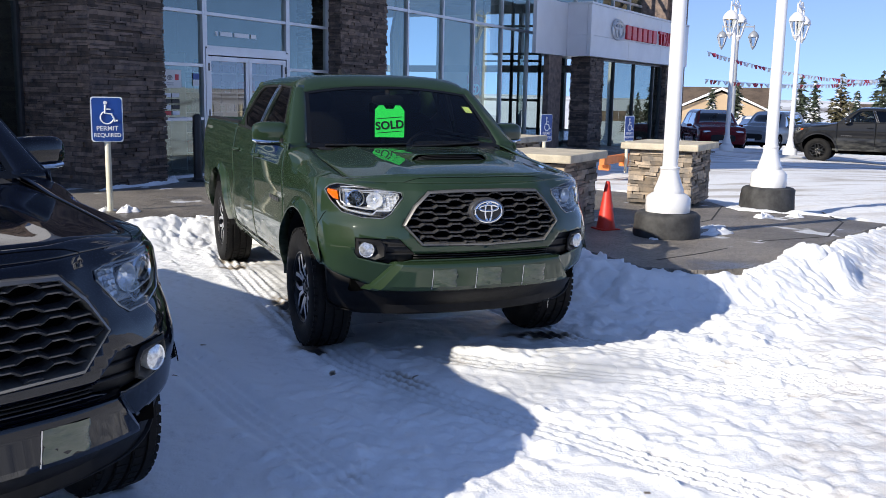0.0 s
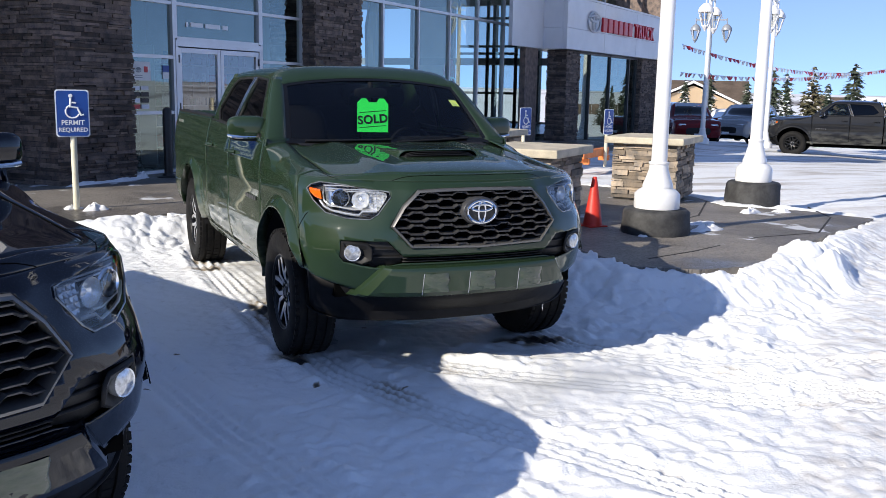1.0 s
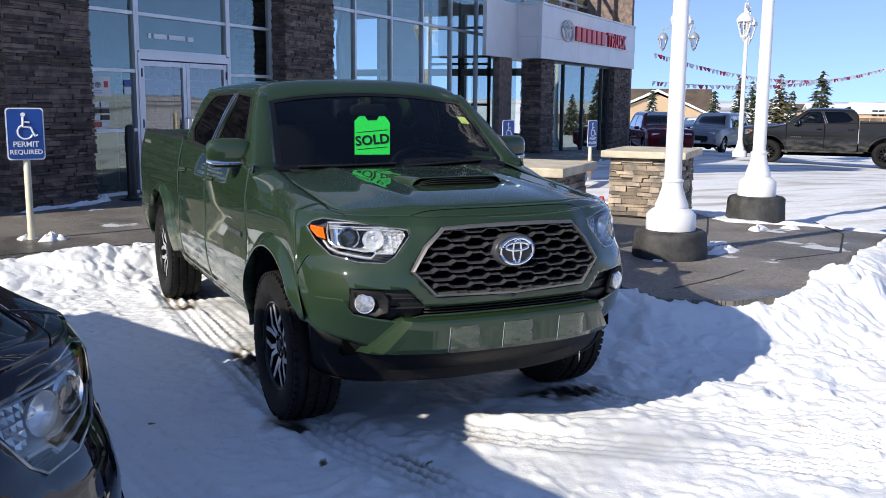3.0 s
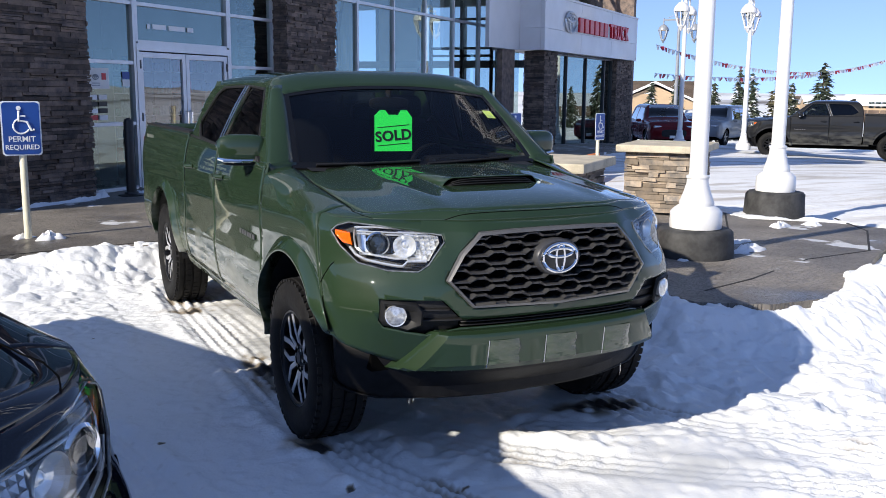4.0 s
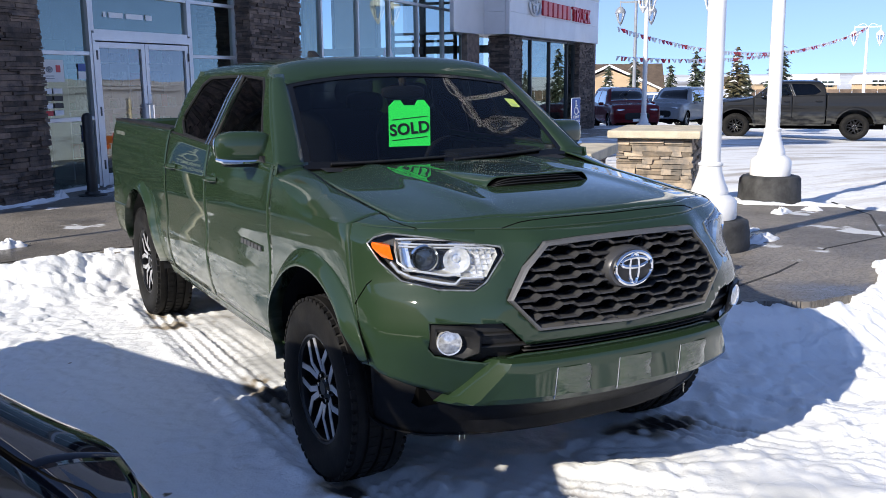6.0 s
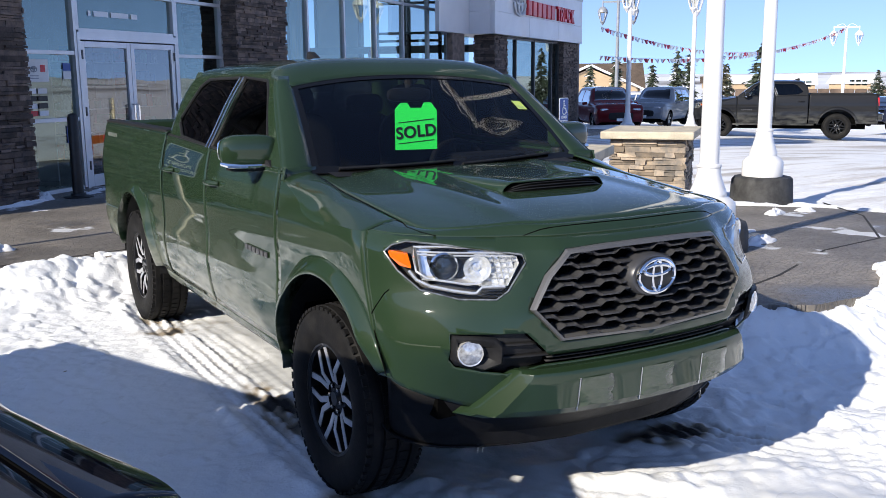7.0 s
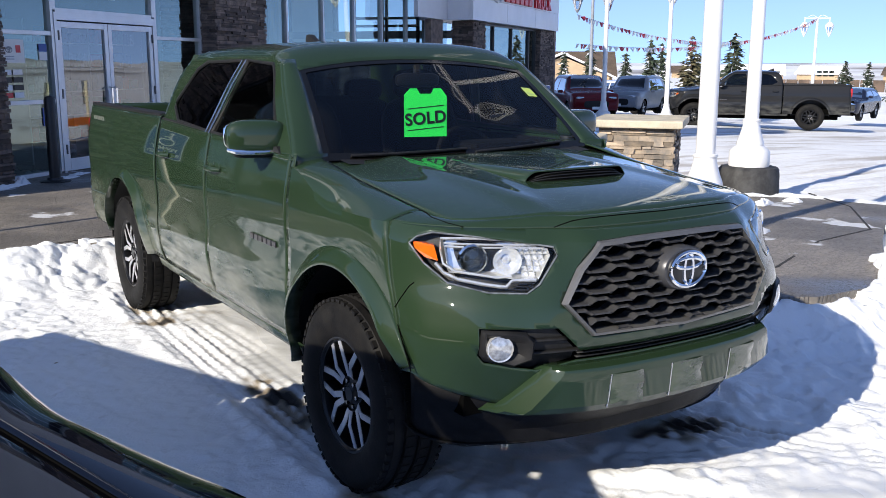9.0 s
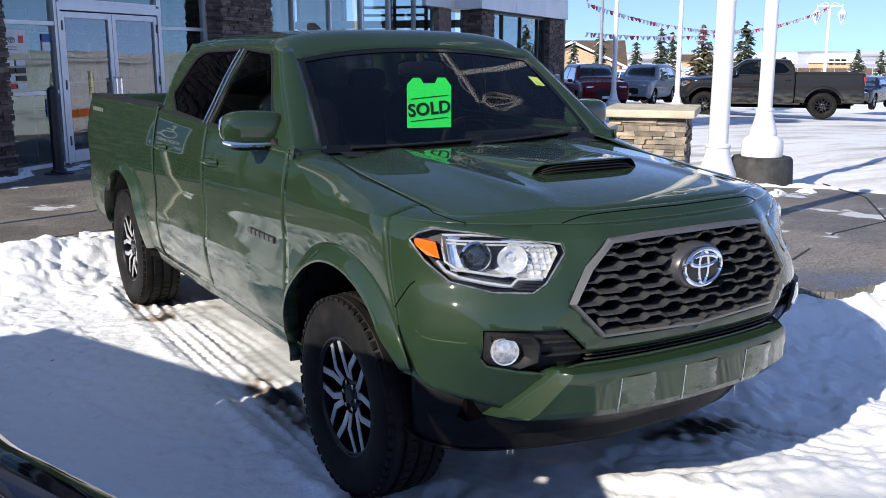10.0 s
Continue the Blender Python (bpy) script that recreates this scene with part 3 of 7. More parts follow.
def glazing(name, u0, u1, y, posts, rails, label, glass=GLASS, w=0.06, frame=ALU, m=BR):
    """A glazed screen: posts along u, rails up z, a pane of its own in each field."""
    ob = thing(name, m, label, "window", kind="structure")
    us, zs = [u0, *posts, u1], rails
    for u in us:
        part("post", boxm(u - w / 2, u + w / 2, y - 0.06, y + 0.07, zs[0], zs[-1], 0.004), frame, ob)
    for a, b in zip(us, us[1:]):
        for z in zs:
            part("rail", boxm(a + w / 2, b - w / 2, y - 0.05, y + 0.06, z - w / 2, z + w / 2, 0.004), frame, ob)
        for c, d in zip(zs, zs[1:]):
            p = part("pane", pane_sheet(a + w / 2, b - w / 2, y, c + w / 2, d - w / 2), glass, ob)
            p.visible_shadow = False
    return ob


YG = 9.0
glazing("window_1", 6.46, 7.78, YG, [], [0.03, 1.07, 2.04, 2.98, 4.4, 5.8], "sidelight in silver frame with posters and stickers behind", glass=ENTRYGLASS)
glazing("window_2", 7.84, 10.26, YG, [], [2.38, 2.98, 4.4, 5.8], "transom panes over the doors in silver frame", glass=ENTRYGLASS)
glazing("window_3", 10.32, 11.74, YG, [], [0.03, 2.04, 2.98, 4.4, 5.8], "sidelight panes in silver frame", glass=ENTRYGLASS)
glazing("window_4", 13.7, 24.8, YG, [15.25, 17.15, 19.05, 21.0, 23.05], [0.03, 3.65, 5.0, 6.3], "tall showroom curtain wall in grey frame", w=0.075)
glazing("window_5", 20.62, 26.98, 6.12, [22.1, 24.05, 26.1], [-0.25, 2.9], "glazed portal front with dark frame", glass=COATEDGLASS, frame=DARKALU, m=BP)
glazing("window_6", 0.4, 4.8, 10.2, [2.2, 3.6], [0.03, 2.98, 5.8], "dark glazing past the stone pier", frame=DARKALU)


def door_leaf(name, u0, u1, hinge_left):
    ob = thing(name, BR, "closed glazed entrance door in pale silver frame", "door", kind="structure")
    y0, y1, zt, s = YG - 0.055, YG + 0.0, 2.22, 0.09
    part("stile", boxm(u0, u0 + s, y0, y1, 0.02, zt, 0.006), ALU, ob)
    part("stile", boxm(u1 - s, u1, y0, y1, 0.02, zt, 0.006), ALU, ob)
    part("rail", boxm(u0 + s, u1 - s, y0, y1, zt - s, zt, 0.006), ALU, ob)
    part("rail", boxm(u0 + s, u1 - s, y0, y1, 0.02, 0.20, 0.006), ALU, ob)
    p = part("pane", pane_sheet(u0 + s, u1 - s, YG - 0.025, 0.2, zt - s), DOORGLASS, ob)
    p.visible_shadow = False
    hx = (u1 - 0.05) if hinge_left else (u0 + 0.05)
    part("pull_handle", tube(B(), [(hx, y0 - 0.005, 0.85), (hx, y0 - 0.06, 0.87), (hx, y0 - 0.06, 1.23), (hx, y0 - 0.005, 1.25)], 0.014), CHROME, ob)
    part("lock_plate", boxm(hx - 0.035, hx + 0.035, y0 - 0.012, y0, 0.95, 1.2, 0.004), ALU, ob)
    ex = u0 + 0.012 if hinge_left else u1 - 0.012
    for z in (0.28, 1.1, 1.95):
        part("hinge", boxm(ex - 0.016, ex + 0.016, y0 - 0.02, y0, z, z + 0.14, 0.004), DARKALU, ob)
    return ob


part("door_frame", box(box(box(B(), 7.81, 7.87, YG - 0.07, YG + 0.08, 0, 2.35), 10.23, 10.29, YG - 0.07, YG + 0.08, 0, 2.35), 7.87, 10.23, YG - 0.07, YG + 0.08, 2.24, 2.35), ALU).matrix_world = BR
tagged(bpy.data.objects["door_frame"], "pale silver aluminium door frame", "door frame", kind="structure")
door_leaf("door_1", 7.88, 9.04, True)
door_leaf("door_2", 9.05, 10.22, False)

# plain rest of the building: floor, ceiling, rear walls with windows to the sky


PALEIN = mat("pale_inner_plaster", (0.42, 0.42, 0.41), 0.8, var=0.1, scale=0.7)


def wall_with_openings(name, x0, x1, y, z0, z1, gaps, th, material, label):
    """An upright wall along u at depth y with openings (a, b, low, high) cut through."""
    bm = B()
    xs = sorted({x0, x1, *[g[0] for g in gaps], *[g[1] for g in gaps]})
    zs = sorted({z0, z1, *[g[2] for g in gaps], *[g[3] for g in gaps]})
    for a, b in zip(xs, xs[1:]):
        for c, d in zip(zs, zs[1:]):
            if not any(g[0] <= a and b <= g[1] and g[2] <= c and d <= g[3] for g in gaps):
                box(bm, a, b, y, y + th, c, d)
    bmesh.ops.remove_doubles(bm, verts=bm.verts[:], dist=0.0005)
    ob = part(name, bm, material)
    ob.matrix_world = BR
    return tagged(ob, label, "wall", kind="structure")


wall_with_openings("wall_north", 0.2, 36.6, 24.0, 0, Z_TOP, [(12 + 2.6 * i, 14.1 + 2.6 * i, a, b) for i in range(3, 9) for a, b in ((0.8, 2.6), (3.3, 5.2))], 0.3, DARKIN, "dim showroom rear wall with windows")
ob = part("wall_west", boxm(0.2, 0.38, 10.2, 24, 0, Z_TOP), STONE_DARK)
ob.matrix_world = BR
tagged(ob, "dark end wall past the stone pier", "wall", kind="structure")
ob = part("floor", boxm(0.4, 36.6, 9.1, 24, -0.2, 0.0), FLOORIN)
ob.matrix_world = BR
tagged(ob, "dull grey showroom tiles", "floor", kind="structure")
ob = part("ceiling", boxm(0.2, 36.6, 10.3, 24.3, Z_TOP - 0.5, Z_TOP), DARKIN)
ob.matrix_world = BR
tagged(ob, "plain grey showroom ceiling", "ceiling", kind="structure")
ob = part("ceiling_front", boxm(4.9, 36.6, 9.06, 10.3, Z_TOP - 0.5, Z_TOP), DARKIN)
ob.matrix_world = BR
tagged(ob, "plain grey showroom ceiling behind the glazing", "ceiling", kind="structure")
ob = part("wall_inner", boxm(11.9, 12.1, 9.9, 24, 0, Z_TOP - 0.5), DARKIN)
ob.matrix_world = BR
tagged(ob, "dark partition wall inside", "wall", kind="structure")
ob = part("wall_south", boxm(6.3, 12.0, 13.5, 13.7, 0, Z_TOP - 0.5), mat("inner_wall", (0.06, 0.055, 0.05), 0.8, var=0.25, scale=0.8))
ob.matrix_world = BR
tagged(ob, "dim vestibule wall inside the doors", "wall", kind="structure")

shelf = thing("display_shelf", BR, "stocked display shelf against the vestibule wall", "shelf")
for z in (0.35, 0.75, 1.15, 1.55, 1.95):
    part("board", boxm(8.6, 11.7, 10.2, 10.6, z - 0.02, z), POSTER, shelf)
for x in (8.6, 10.15, 11.67):
    part("upright", boxm(x, x + 0.03, 10.2, 10.6, 0, 2.3), ALU, shelf)
goods = [mat("goods_" + nm, c, 0.5, var=0.2, scale=20) for nm, c in (("red", (0.4, 0.04, 0.03)), ("white", (0.7, 0.7, 0.7)), ("blue", (0.06, 0.15, 0.3)), ("black", (0.03, 0.03, 0.03)), ("green", (0.1, 0.3, 0.2)))]
for z in (0.35, 0.75, 1.15, 1.55, 1.95):
    y = 8.68
    while y < 11.4:
        w = rnd(0.10, 0.26)
        bx = thing("boxed_goods", BR @ pose(y + w / 2, 10.38, z, 0, 0, 90), "small packed box on the display shelf", "box", "boxes on the display shelf")
        part("carton", boxm(-0.14, 0.14, -w / 2, w / 2, 0, rnd(0.12, 0.3), 0.004), random.choice(goods), bx)
        y += w + rnd(0.02, 0.16)
board = thing("display_paddle", BR @ pose(15.9, 9.5, 0.0, 0, -3, 0), "tall wooden paddle-shaped display standing behind the glass", "display")
part("blade", prism(B(), [(-0.28, 1.2), (0.28, 1.2), (0.42, 2.2), (0.40, 3.1), (0.18, 3.7), (0.10, 4.1), (-0.10, 4.1), (-0.18, 3.7), (-0.40, 3.1), (-0.42, 2.2)], "y", -0.04, 0.04), mat("varnished_wood", (0.42, 0.26, 0.11), 0.35, var=0.2, scale=3, coat=0.4, stretch=(6, 6, 0.7)), board)
part("shaft", tube(B(), [(0, 0, 4.0), (0, 0, 5.4)], 0.08, 10), bpy.data.materials["varnished_wood"], board, smooth=True)
part("stand", boxm(-0.2, 0.2, -0.2, 0.2, 0, 1.22), BLACK, board)

# white sign band of the portal
ob = thing("sign_band", BP, "white metal panel band over the truck entrance", "fascia", kind="structure")
for i, (a, b) in enumerate(((19.15, 22.4), (22.41, 25.7), (25.71, 29.0))):
    for c, d in ((2.94, 3.55), (3.555, 4.45)):
        part("panel", boxm(a, b, 5.74, 5.86, c, d, 0.006), PANEL, ob)
for c, d in ((2.94, 3.55), (3.555, 4.45)):
    part("panel", boxm(19.15, 19.27, 5.865, 6.5, c, d, 0.006), PANEL, ob)
    part("panel", boxm(17.0, 19.26, 6.505, 6.62, c, d + 0.03, 0.006), PANEL, ob)
part("soffit", boxm(19.28, 28.98, 5.87, 7.4, 2.95, 3.05), PANEL, ob)
part("coping", boxm(19.13, 29.03, 5.72, 7.5, 4.455, 4.52, 0.01), PANEL, ob)
ob = thing("end_wall", BP, "tall dark grey end wall closing the portal", "wall", kind="structure")
part("core", boxm(28.75, 29.0, 6.55, 9.3, -0.6, Z_TOP + 0.4), STONE_DARK, ob)
part("edge", boxm(29.02, 29.3, 5.9, 9.3, -0.6, Z_TOP + 0.4), STONE_DARK, ob)
for c, d in ((-0.6, 0.35), (2.75, 3.05), (5.3, Z_TOP + 0.4)):
    part("band", boxm(30.25, 30.6, 9.3, 24.3, c, d), DARKIN, ob)
for i in range(8):
    for c, d in ((0.35, 2.75), (3.05, 5.3)):
        part("mullion", boxm(30.28, 30.53, 9.3 + 2.1 * i, 9.45 + 2.1 * i, c, d), DARKALU, ob)
        if i in (3, 6):
            part("infill", boxm(30.30, 30.50, 9.45 + 2.1 * i, 11.4 + 2.1 * i, c, d), PALEIN, ob)
glazing("window_7", 17.2, 29.0, 7.6, [18.9, 20.6, 22.3, 24.0, 25.7, 27.4], [4.55, 5.25, 6.6], "upper strip of windows behind the sign band", w=0.08, m=BP)
ob = thing("recess_wall", BP, "narrow dark stone strip with a slim pale window", "wall", kind="structure")
part("core", boxm(18.05, 18.95, 6.56, 6.72, 0, 2.93), STONE_DARK, ob)
part("pane", pane_sheet(18.98, 19.48, 6.64, 0.1, 2.9), GLASS, ob)
part("frame", boxm(18.95, 18.98, 6.60, 6.70, 0, 2.93), ALU, ob)
# glazed inner screen at the far end of the curtain wall
ob = thing("window_8", BR, "glazed inner screen in dark frame behind the curtain wall", "window", kind="structure")
ys, zs = [9.15, 10.2, 11.3], [0.03, 1.45, 2.78, 3.02, 3.95, 5.0, 6.3]
for y in ys:
    part("post", boxm(24.56, 24.66, y - 0.05, y + 0.04, 0.03, 6.3, 0.004), DARKALU, ob)
for y0, y1 in zip(ys, ys[1:]):
    for z in zs:
        part("rail", boxm(24.57, 24.65, y0 + 0.04, y1 - 0.04, z - 0.04, z + 0.04, 0.004), DARKALU, ob)


def emblem_oval(bm, sx, sz, r, m):
    """Three interlocked rings drawn as plain round bars."""
    def ring(cx, cz, a, b):
        n = 36
        pts = [m @ Vector((cx + a * math.cos(2 * math.pi * i / n), 0, cz + b * math.sin(2 * math.pi * i / n))) for i in range(n + 1)]
        tube(bm, pts, r, 6, False)
    ring(0, 0, sx, sz)
    ring(0, sz * 0.36, sx * 0.72, sz * 0.30)
    ring(0, 0, sx * 0.25, sz * 0.93)
    return bm


sign = thing("wall_sign", BP, "red raised sign letters with grey oval badge on white panels", "sign")
part("badge", emblem_oval(B(), 0.52, 0.30, 0.038, pose(21.3, 5.70, 3.84)), ALU, sign, "brushed grey oval badge")
u = 22.02
for i in range(6):      # the maker's word as plain blocks
    part("block", boxm(u, u + 0.40, 5.66, 5.74, 3.59, 4.04, 0.03), REDLETTER, sign)
    u += 0.52
bm = text_mesh("TRUCK", 0.64, "LEFT", 0.04, 0.014, 1.12)
bmesh.ops.transform(bm, matrix=pose(u + 0.18, 5.70, 3.80, 90), verts=bm.verts[:])
part("word", bm, REDLETTER, sign, "red letters reading TRUCK")

# address line on the transom, unread bars; posters on the sidelight
ob = thing("window_lettering", BR, "faint pale lettering on the transom glass", "lettering")
for i, (a, w) in enumerate(((8.15, 0.06), (8.28, 0.33), (8.68, 0.42), (9.17, 0.16))):
    part("bar", boxm(a, a + w, YG - 0.012, YG - 0.008, 2.60, 2.68), SIGNWHITE, ob)
ob = thing("notice", BR, "white paper notice taped inside the sidelight", "notice")
part("sheet", boxm(6.62, 7.22, YG - 0.016, YG - 0.010, 1.62, 1.94), POSTER, ob)
part("mark", boxm(7.06, 7.15, YG - 0.020, YG - 0.017, 1.76, 1.86), REDLETTER, ob)
part("mark", boxm(6.66, 6.70, YG - 0.020, YG - 0.017, 1.80, 1.85), REDLETTER, ob)
for z in (1.70, 1.665):
    part("bar", boxm(6.85, 7.02, YG - 0.020, YG - 0.017, z, z + 0.014), GREYPOST, ob)
part("badge", emblem_oval(B(), 0.06, 0.04, 0.006, pose(6.93, YG - 0.02, 1.80)), GREYPOST, ob)
ob = thing("sticker_sheet", BR, "block of small printed stickers on the glass", "stickers")
for i in range(3):
    for j in range(4):
        a, z = 6.56 + i * 0.21, 1.14 + j * 0.105
        part("sticker", boxm(a, a + 0.18, YG - 0.014, YG - 0.010, z, z + 0.075), random.choice([SIGNWHITE, POSTER, REDLETTER, BLACK]), ob)
for z, mm in ((1.78, BLUE), (1.66, POSTER)):
    part("sticker", boxm(7.52, 7.68, YG - 0.014, YG - 0.010, z, z + 0.11), mm, ob)
ob = thing("sticker", BR, "small blue and white door sticker", "sticker")
part("label_sheet", boxm(7.5, 7.64, YG - 0.014, YG - 0.010, 0.72, 0.98), BLUE, ob)
part("print", boxm(7.53, 7.61, YG - 0.018, YG - 0.0145, 0.76, 0.84), SIGNWHITE, ob)

# red tag sign inside the glass
ob = thing("tag_sign", BR @ pose(20.6, YG + 0.7, 0), "red hanging tag sign with white lettering inside glass", "sign")
part("board", prism(B(), [(-0.42, 0.9), (0.42, 0.9), (0.42, 2.15), (0.2, 2.45), (-0.2, 2.45), (-0.42, 2.15)], "y", -0.01, 0.01), REDLETTER, ob)
for w, z in (("RED", 1.75), ("TAG", 1.3)):
    bm = text_mesh(w, 0.46, "CENTER", 0.004, 0.01)
    bmesh.ops.transform(bm, matrix=pose(0, -0.016, z, 90), verts=bm.verts[:])
    part("word", bm, SIGNWHITE, ob)
part("leg", boxm(-0.03, 0.03, -0.02, 0.02, 0, 0.9), DARKALU, ob)
part("base_plate", boxm(-0.3, 0.3, -0.2, 0.2, 0, 0.02), DARKALU, ob)

# bollard post by the doors
ob = thing("bollard", BR @ pose(6.9, 8.35, 0.006), "black bollard post with round flange base", "bollard")
part("base_flange", lathe(B(), [(0.2, 0), (0.2, 0.015), (0.11, 0.03), (0.1, 0.06)], 20), BLACK, ob, smooth=True)
part("post", lathe(B(), [(0.075, 0.05), (0.075, 1.12), (0.06, 1.16), (0.02, 1.18)], 20), BLACK, ob, smooth=True)

# ---- lamp posts ----
LANTERNGLASS = glass_mat("clear_lantern_glass", (0.82, 0.83, 0.82), 1.5)


def lamp_post(name, x, y, base, h, paint, label, turn=0.0, lanterns=True, k=1.0, z=0.0, arm=0.78, low=1.0, head=1.0):
    """low: how squat the concrete block and the foot of the column are."""
    ob = thing(name, pose(x, y, z, 0, 0, turn), label, "lamp post", "lamp posts of the lot")
    zb = 0.0
    if base:
        prof = [(0.385, -0.02), (0.39, 0.05), (0.38, 0.20), (0.375, 0.27), (0.35, 0.30), (0.32, 0.31)]
        bb = lathe(B(), [(r * (0.6 + 0.4 * low) * 0.94, h_ * low) for r, h_ in prof], 40)
        for v in bb.verts:
            f = 1 + rnd(-0.025, 0.008) * (2.2 if v.co.z > 0.26 else 1)
            v.co.x, v.co.y, v.co.z = v.co.x * f, v.co.y * f, v.co.z + rnd(-0.006, 0.004)
        part("base_block", bb, BLACKBASE, ob, "chipped black tarred concrete base", True)
        zb = 0.31 * low
    col = [(0.30, 0), (0.305, 0.05), (0.30, 0.17), (0.27, 0.20), (0.235, 0.225), (0.20, 0.24), (0.205, 0.26), (0.20, 0.28), (0.165, 0.36), (0.128, 0.47), (0.125, 0.52), (0.135, 0.53), (0.135, 0.55), (0.105, 0.56)]
    part("pedestal", lathe(B(), [(r * 0.82 * k, h_ * low) for r, h_ in col], 32), paint, ob, smooth=True).location.z = zb
    part("shaft", lathe(B(), [(0.086 * k, 0.55 * low), (0.081 * k, 1.5), (0.062 * k, h - zb)], 24), paint, ob, smooth=True).location.z = zb
    if lanterns:
        s = arm
        bm = B()
        box(bm, -s, s, -0.03, 0.03, h - 0.10, h - 0.02)
        for q in (-1, 1):
            tube(bm, [(q * 0.06, 0, h - 0.02), (q * 0.18, 0, h + 0.12), (q * 0.35, 0, h + 0.14), (q * 0.6, 0, h + 0.02)], 0.018, 6)
            tube(bm, [(q * s, 0, h + 0.02), (q * s, 0, h - 0.3)], 0.03, 8)
        part("crossarm", bm, paint, ob)
        for q in (-1, 1):
            lan = part("lantern", lathe(B(), [(0.05, 0), (0.12, -0.03), (0.24, -0.17), (0.27, -0.27), (0.27, -0.31), (0.235, -0.31), (0.22, -0.18), (0.05, -0.06)], 20), paint, ob, smooth=True)
            lan.location = (q * s, 0, h - 0.28)
            lan.scale = (head, head, head)
            part("lantern_glass", lathe(B(), [(0.225, -0.31), (0.105, -0.75), (0.08, -0.76)], 12), LANTERNGLASS, lan)
            bm = B()
            for i in range(6):
                a = i * math.pi / 3
                tube(bm, [(0.25 * math.cos(a), 0.25 * math.sin(a), -0.31), (0.11 * math.cos(a), 0.11 * math.sin(a), -0.77)], 0.017, 6)
            lathe(bm, [(0.02, -0.95), (0.06, -0.88), (0.12, -0.79), (0.12, -0.75), (0.02, -0.75)], 12)
            part("cage", bm, paint, lan)
    return ob


lamp_post("lamp_post", 3.42, 2.10, True, 6.0, WHITE, "white fluted lamp post on black concrete base", -78, arm=0.76, head=0.85, z=plaza(3.42), k=0.9, low=0.82)
lamp_post("lamp_post", 6.62, 4.28, True, 5.4, WHITE, "white lamp post on chipped black concrete base", 40, z=plaza(6.62), k=0.95)
lamp_post("lamp_post", 19.7, 21.3, False, 5.1, WHITE, "white lamp post beside the parked cars", 40, True, 1.0, -0.20)
lamp_post("lamp_post", 21.4, 20.0, False, 5.1, WHITE, "white lamp post standing in the snow", 40, True, 1.0, -0.27)
lamp_post("lamp_post", 30.5, 34.3, False, 6.2, GREYPOST, "grey twin lantern post behind parked cars", -42, True, 1.2, -0.8)
lamp_post("lamp_post", 51.0, 35.9, False, 5.1, WHITE, "white twin lantern post far across the lot", -38, True, 1.2, -0.5)

# ---- stone pedestals ----
def pedestal(u0, u1, y0, y1, h, label, single):
    ob = thing("stone_pedestal", BR @ pose(0, 0, 0.006), label, "pedestal", "pedestals by the entrance")
    i = 0.14
    part("core", boxm(u0 + i, u1 - i, y0 + i, y1 - i, -0.02, h - 0.1), MORTAR, ob)
    part("capstone", boxm(u0, u1, y0, y1, h - 0.1, h, 0.018), CAPSTONE, ob)
    a0, a1, b0, b1 = u0 + i - 0.03, u1 - i + 0.03, y0 + i - 0.03, y1 - i + 0.03
    faces = (("x", b0 + 0.03, a0, a1, -1), ("y", a0 + 0.03, b0, b1, -1), ("y", a1 - 0.03, b0, b1, 1))
    for axis, at, p, q, out in faces:
        z = 0.0
        while z < h - 0.115:
            ht = min(rnd(0.035, 0.085), h - 0.1 - z)
            a = p
            while a < q - 0.01:
                e = min(a + rnd(0.10, 0.50), q)
                if q - e < 0.06:
                    e = q
                d = rnd(0.015, 0.05)
                lo, hi = min(at, at + out * d), max(at, at + out * d)
                cuts = (0.0, rnd(0.3, 0.7), 1.0) if ht > 0.06 and random.random() < 0.4 else (0.0, 1.0)
                for c0, c1 in zip(cuts, cuts[1:]):
                    za, zb = z + ht * c0 + 0.003, z + ht * c1 - 0.003
                    if axis == "x":
                        part("stone", stone_box(B(), a + 0.003, e - 0.003, lo, hi, za, zb, 0.009), STONE_TAN, ob)
                    else:
                        part("stone", stone_box(B(), lo, hi, a + 0.003, e - 0.003, za, zb, 0.009), STONE_TAN, ob)
                a = e
            z += ht
    return ob


pedestal(8.45, 9.95, 0.03, 1.22, 0.92, "stacked tan ledgestone pedestal with cream capstone", True)
pedestal(4.72, 6.1, 0.66, 1.75, 0.92, "stacked ledgestone pedestal with snow-dusted cream capstone", True)
pedestal(8.4, 9.8, 2.95, 3.95, 0.92, "stacked ledgestone pedestal near the showroom", True)

# ---- small things on the concrete ----
ob = thing("traffic_cone", pose(3.05, 2.66, plaza(3.05) + 0.006), "plain red plastic traffic cone", "cone")
part("cone", lathe(B(), [(0.105, 0.0), (0.10, 0.02), (0.024, 0.50), (0.016, 0.51)], 24), RED, ob, smooth=True)
part("foot", boxm(-0.112, 0.112, -0.112, 0.112, 0.0, 0.015, 0.005), RED, ob)


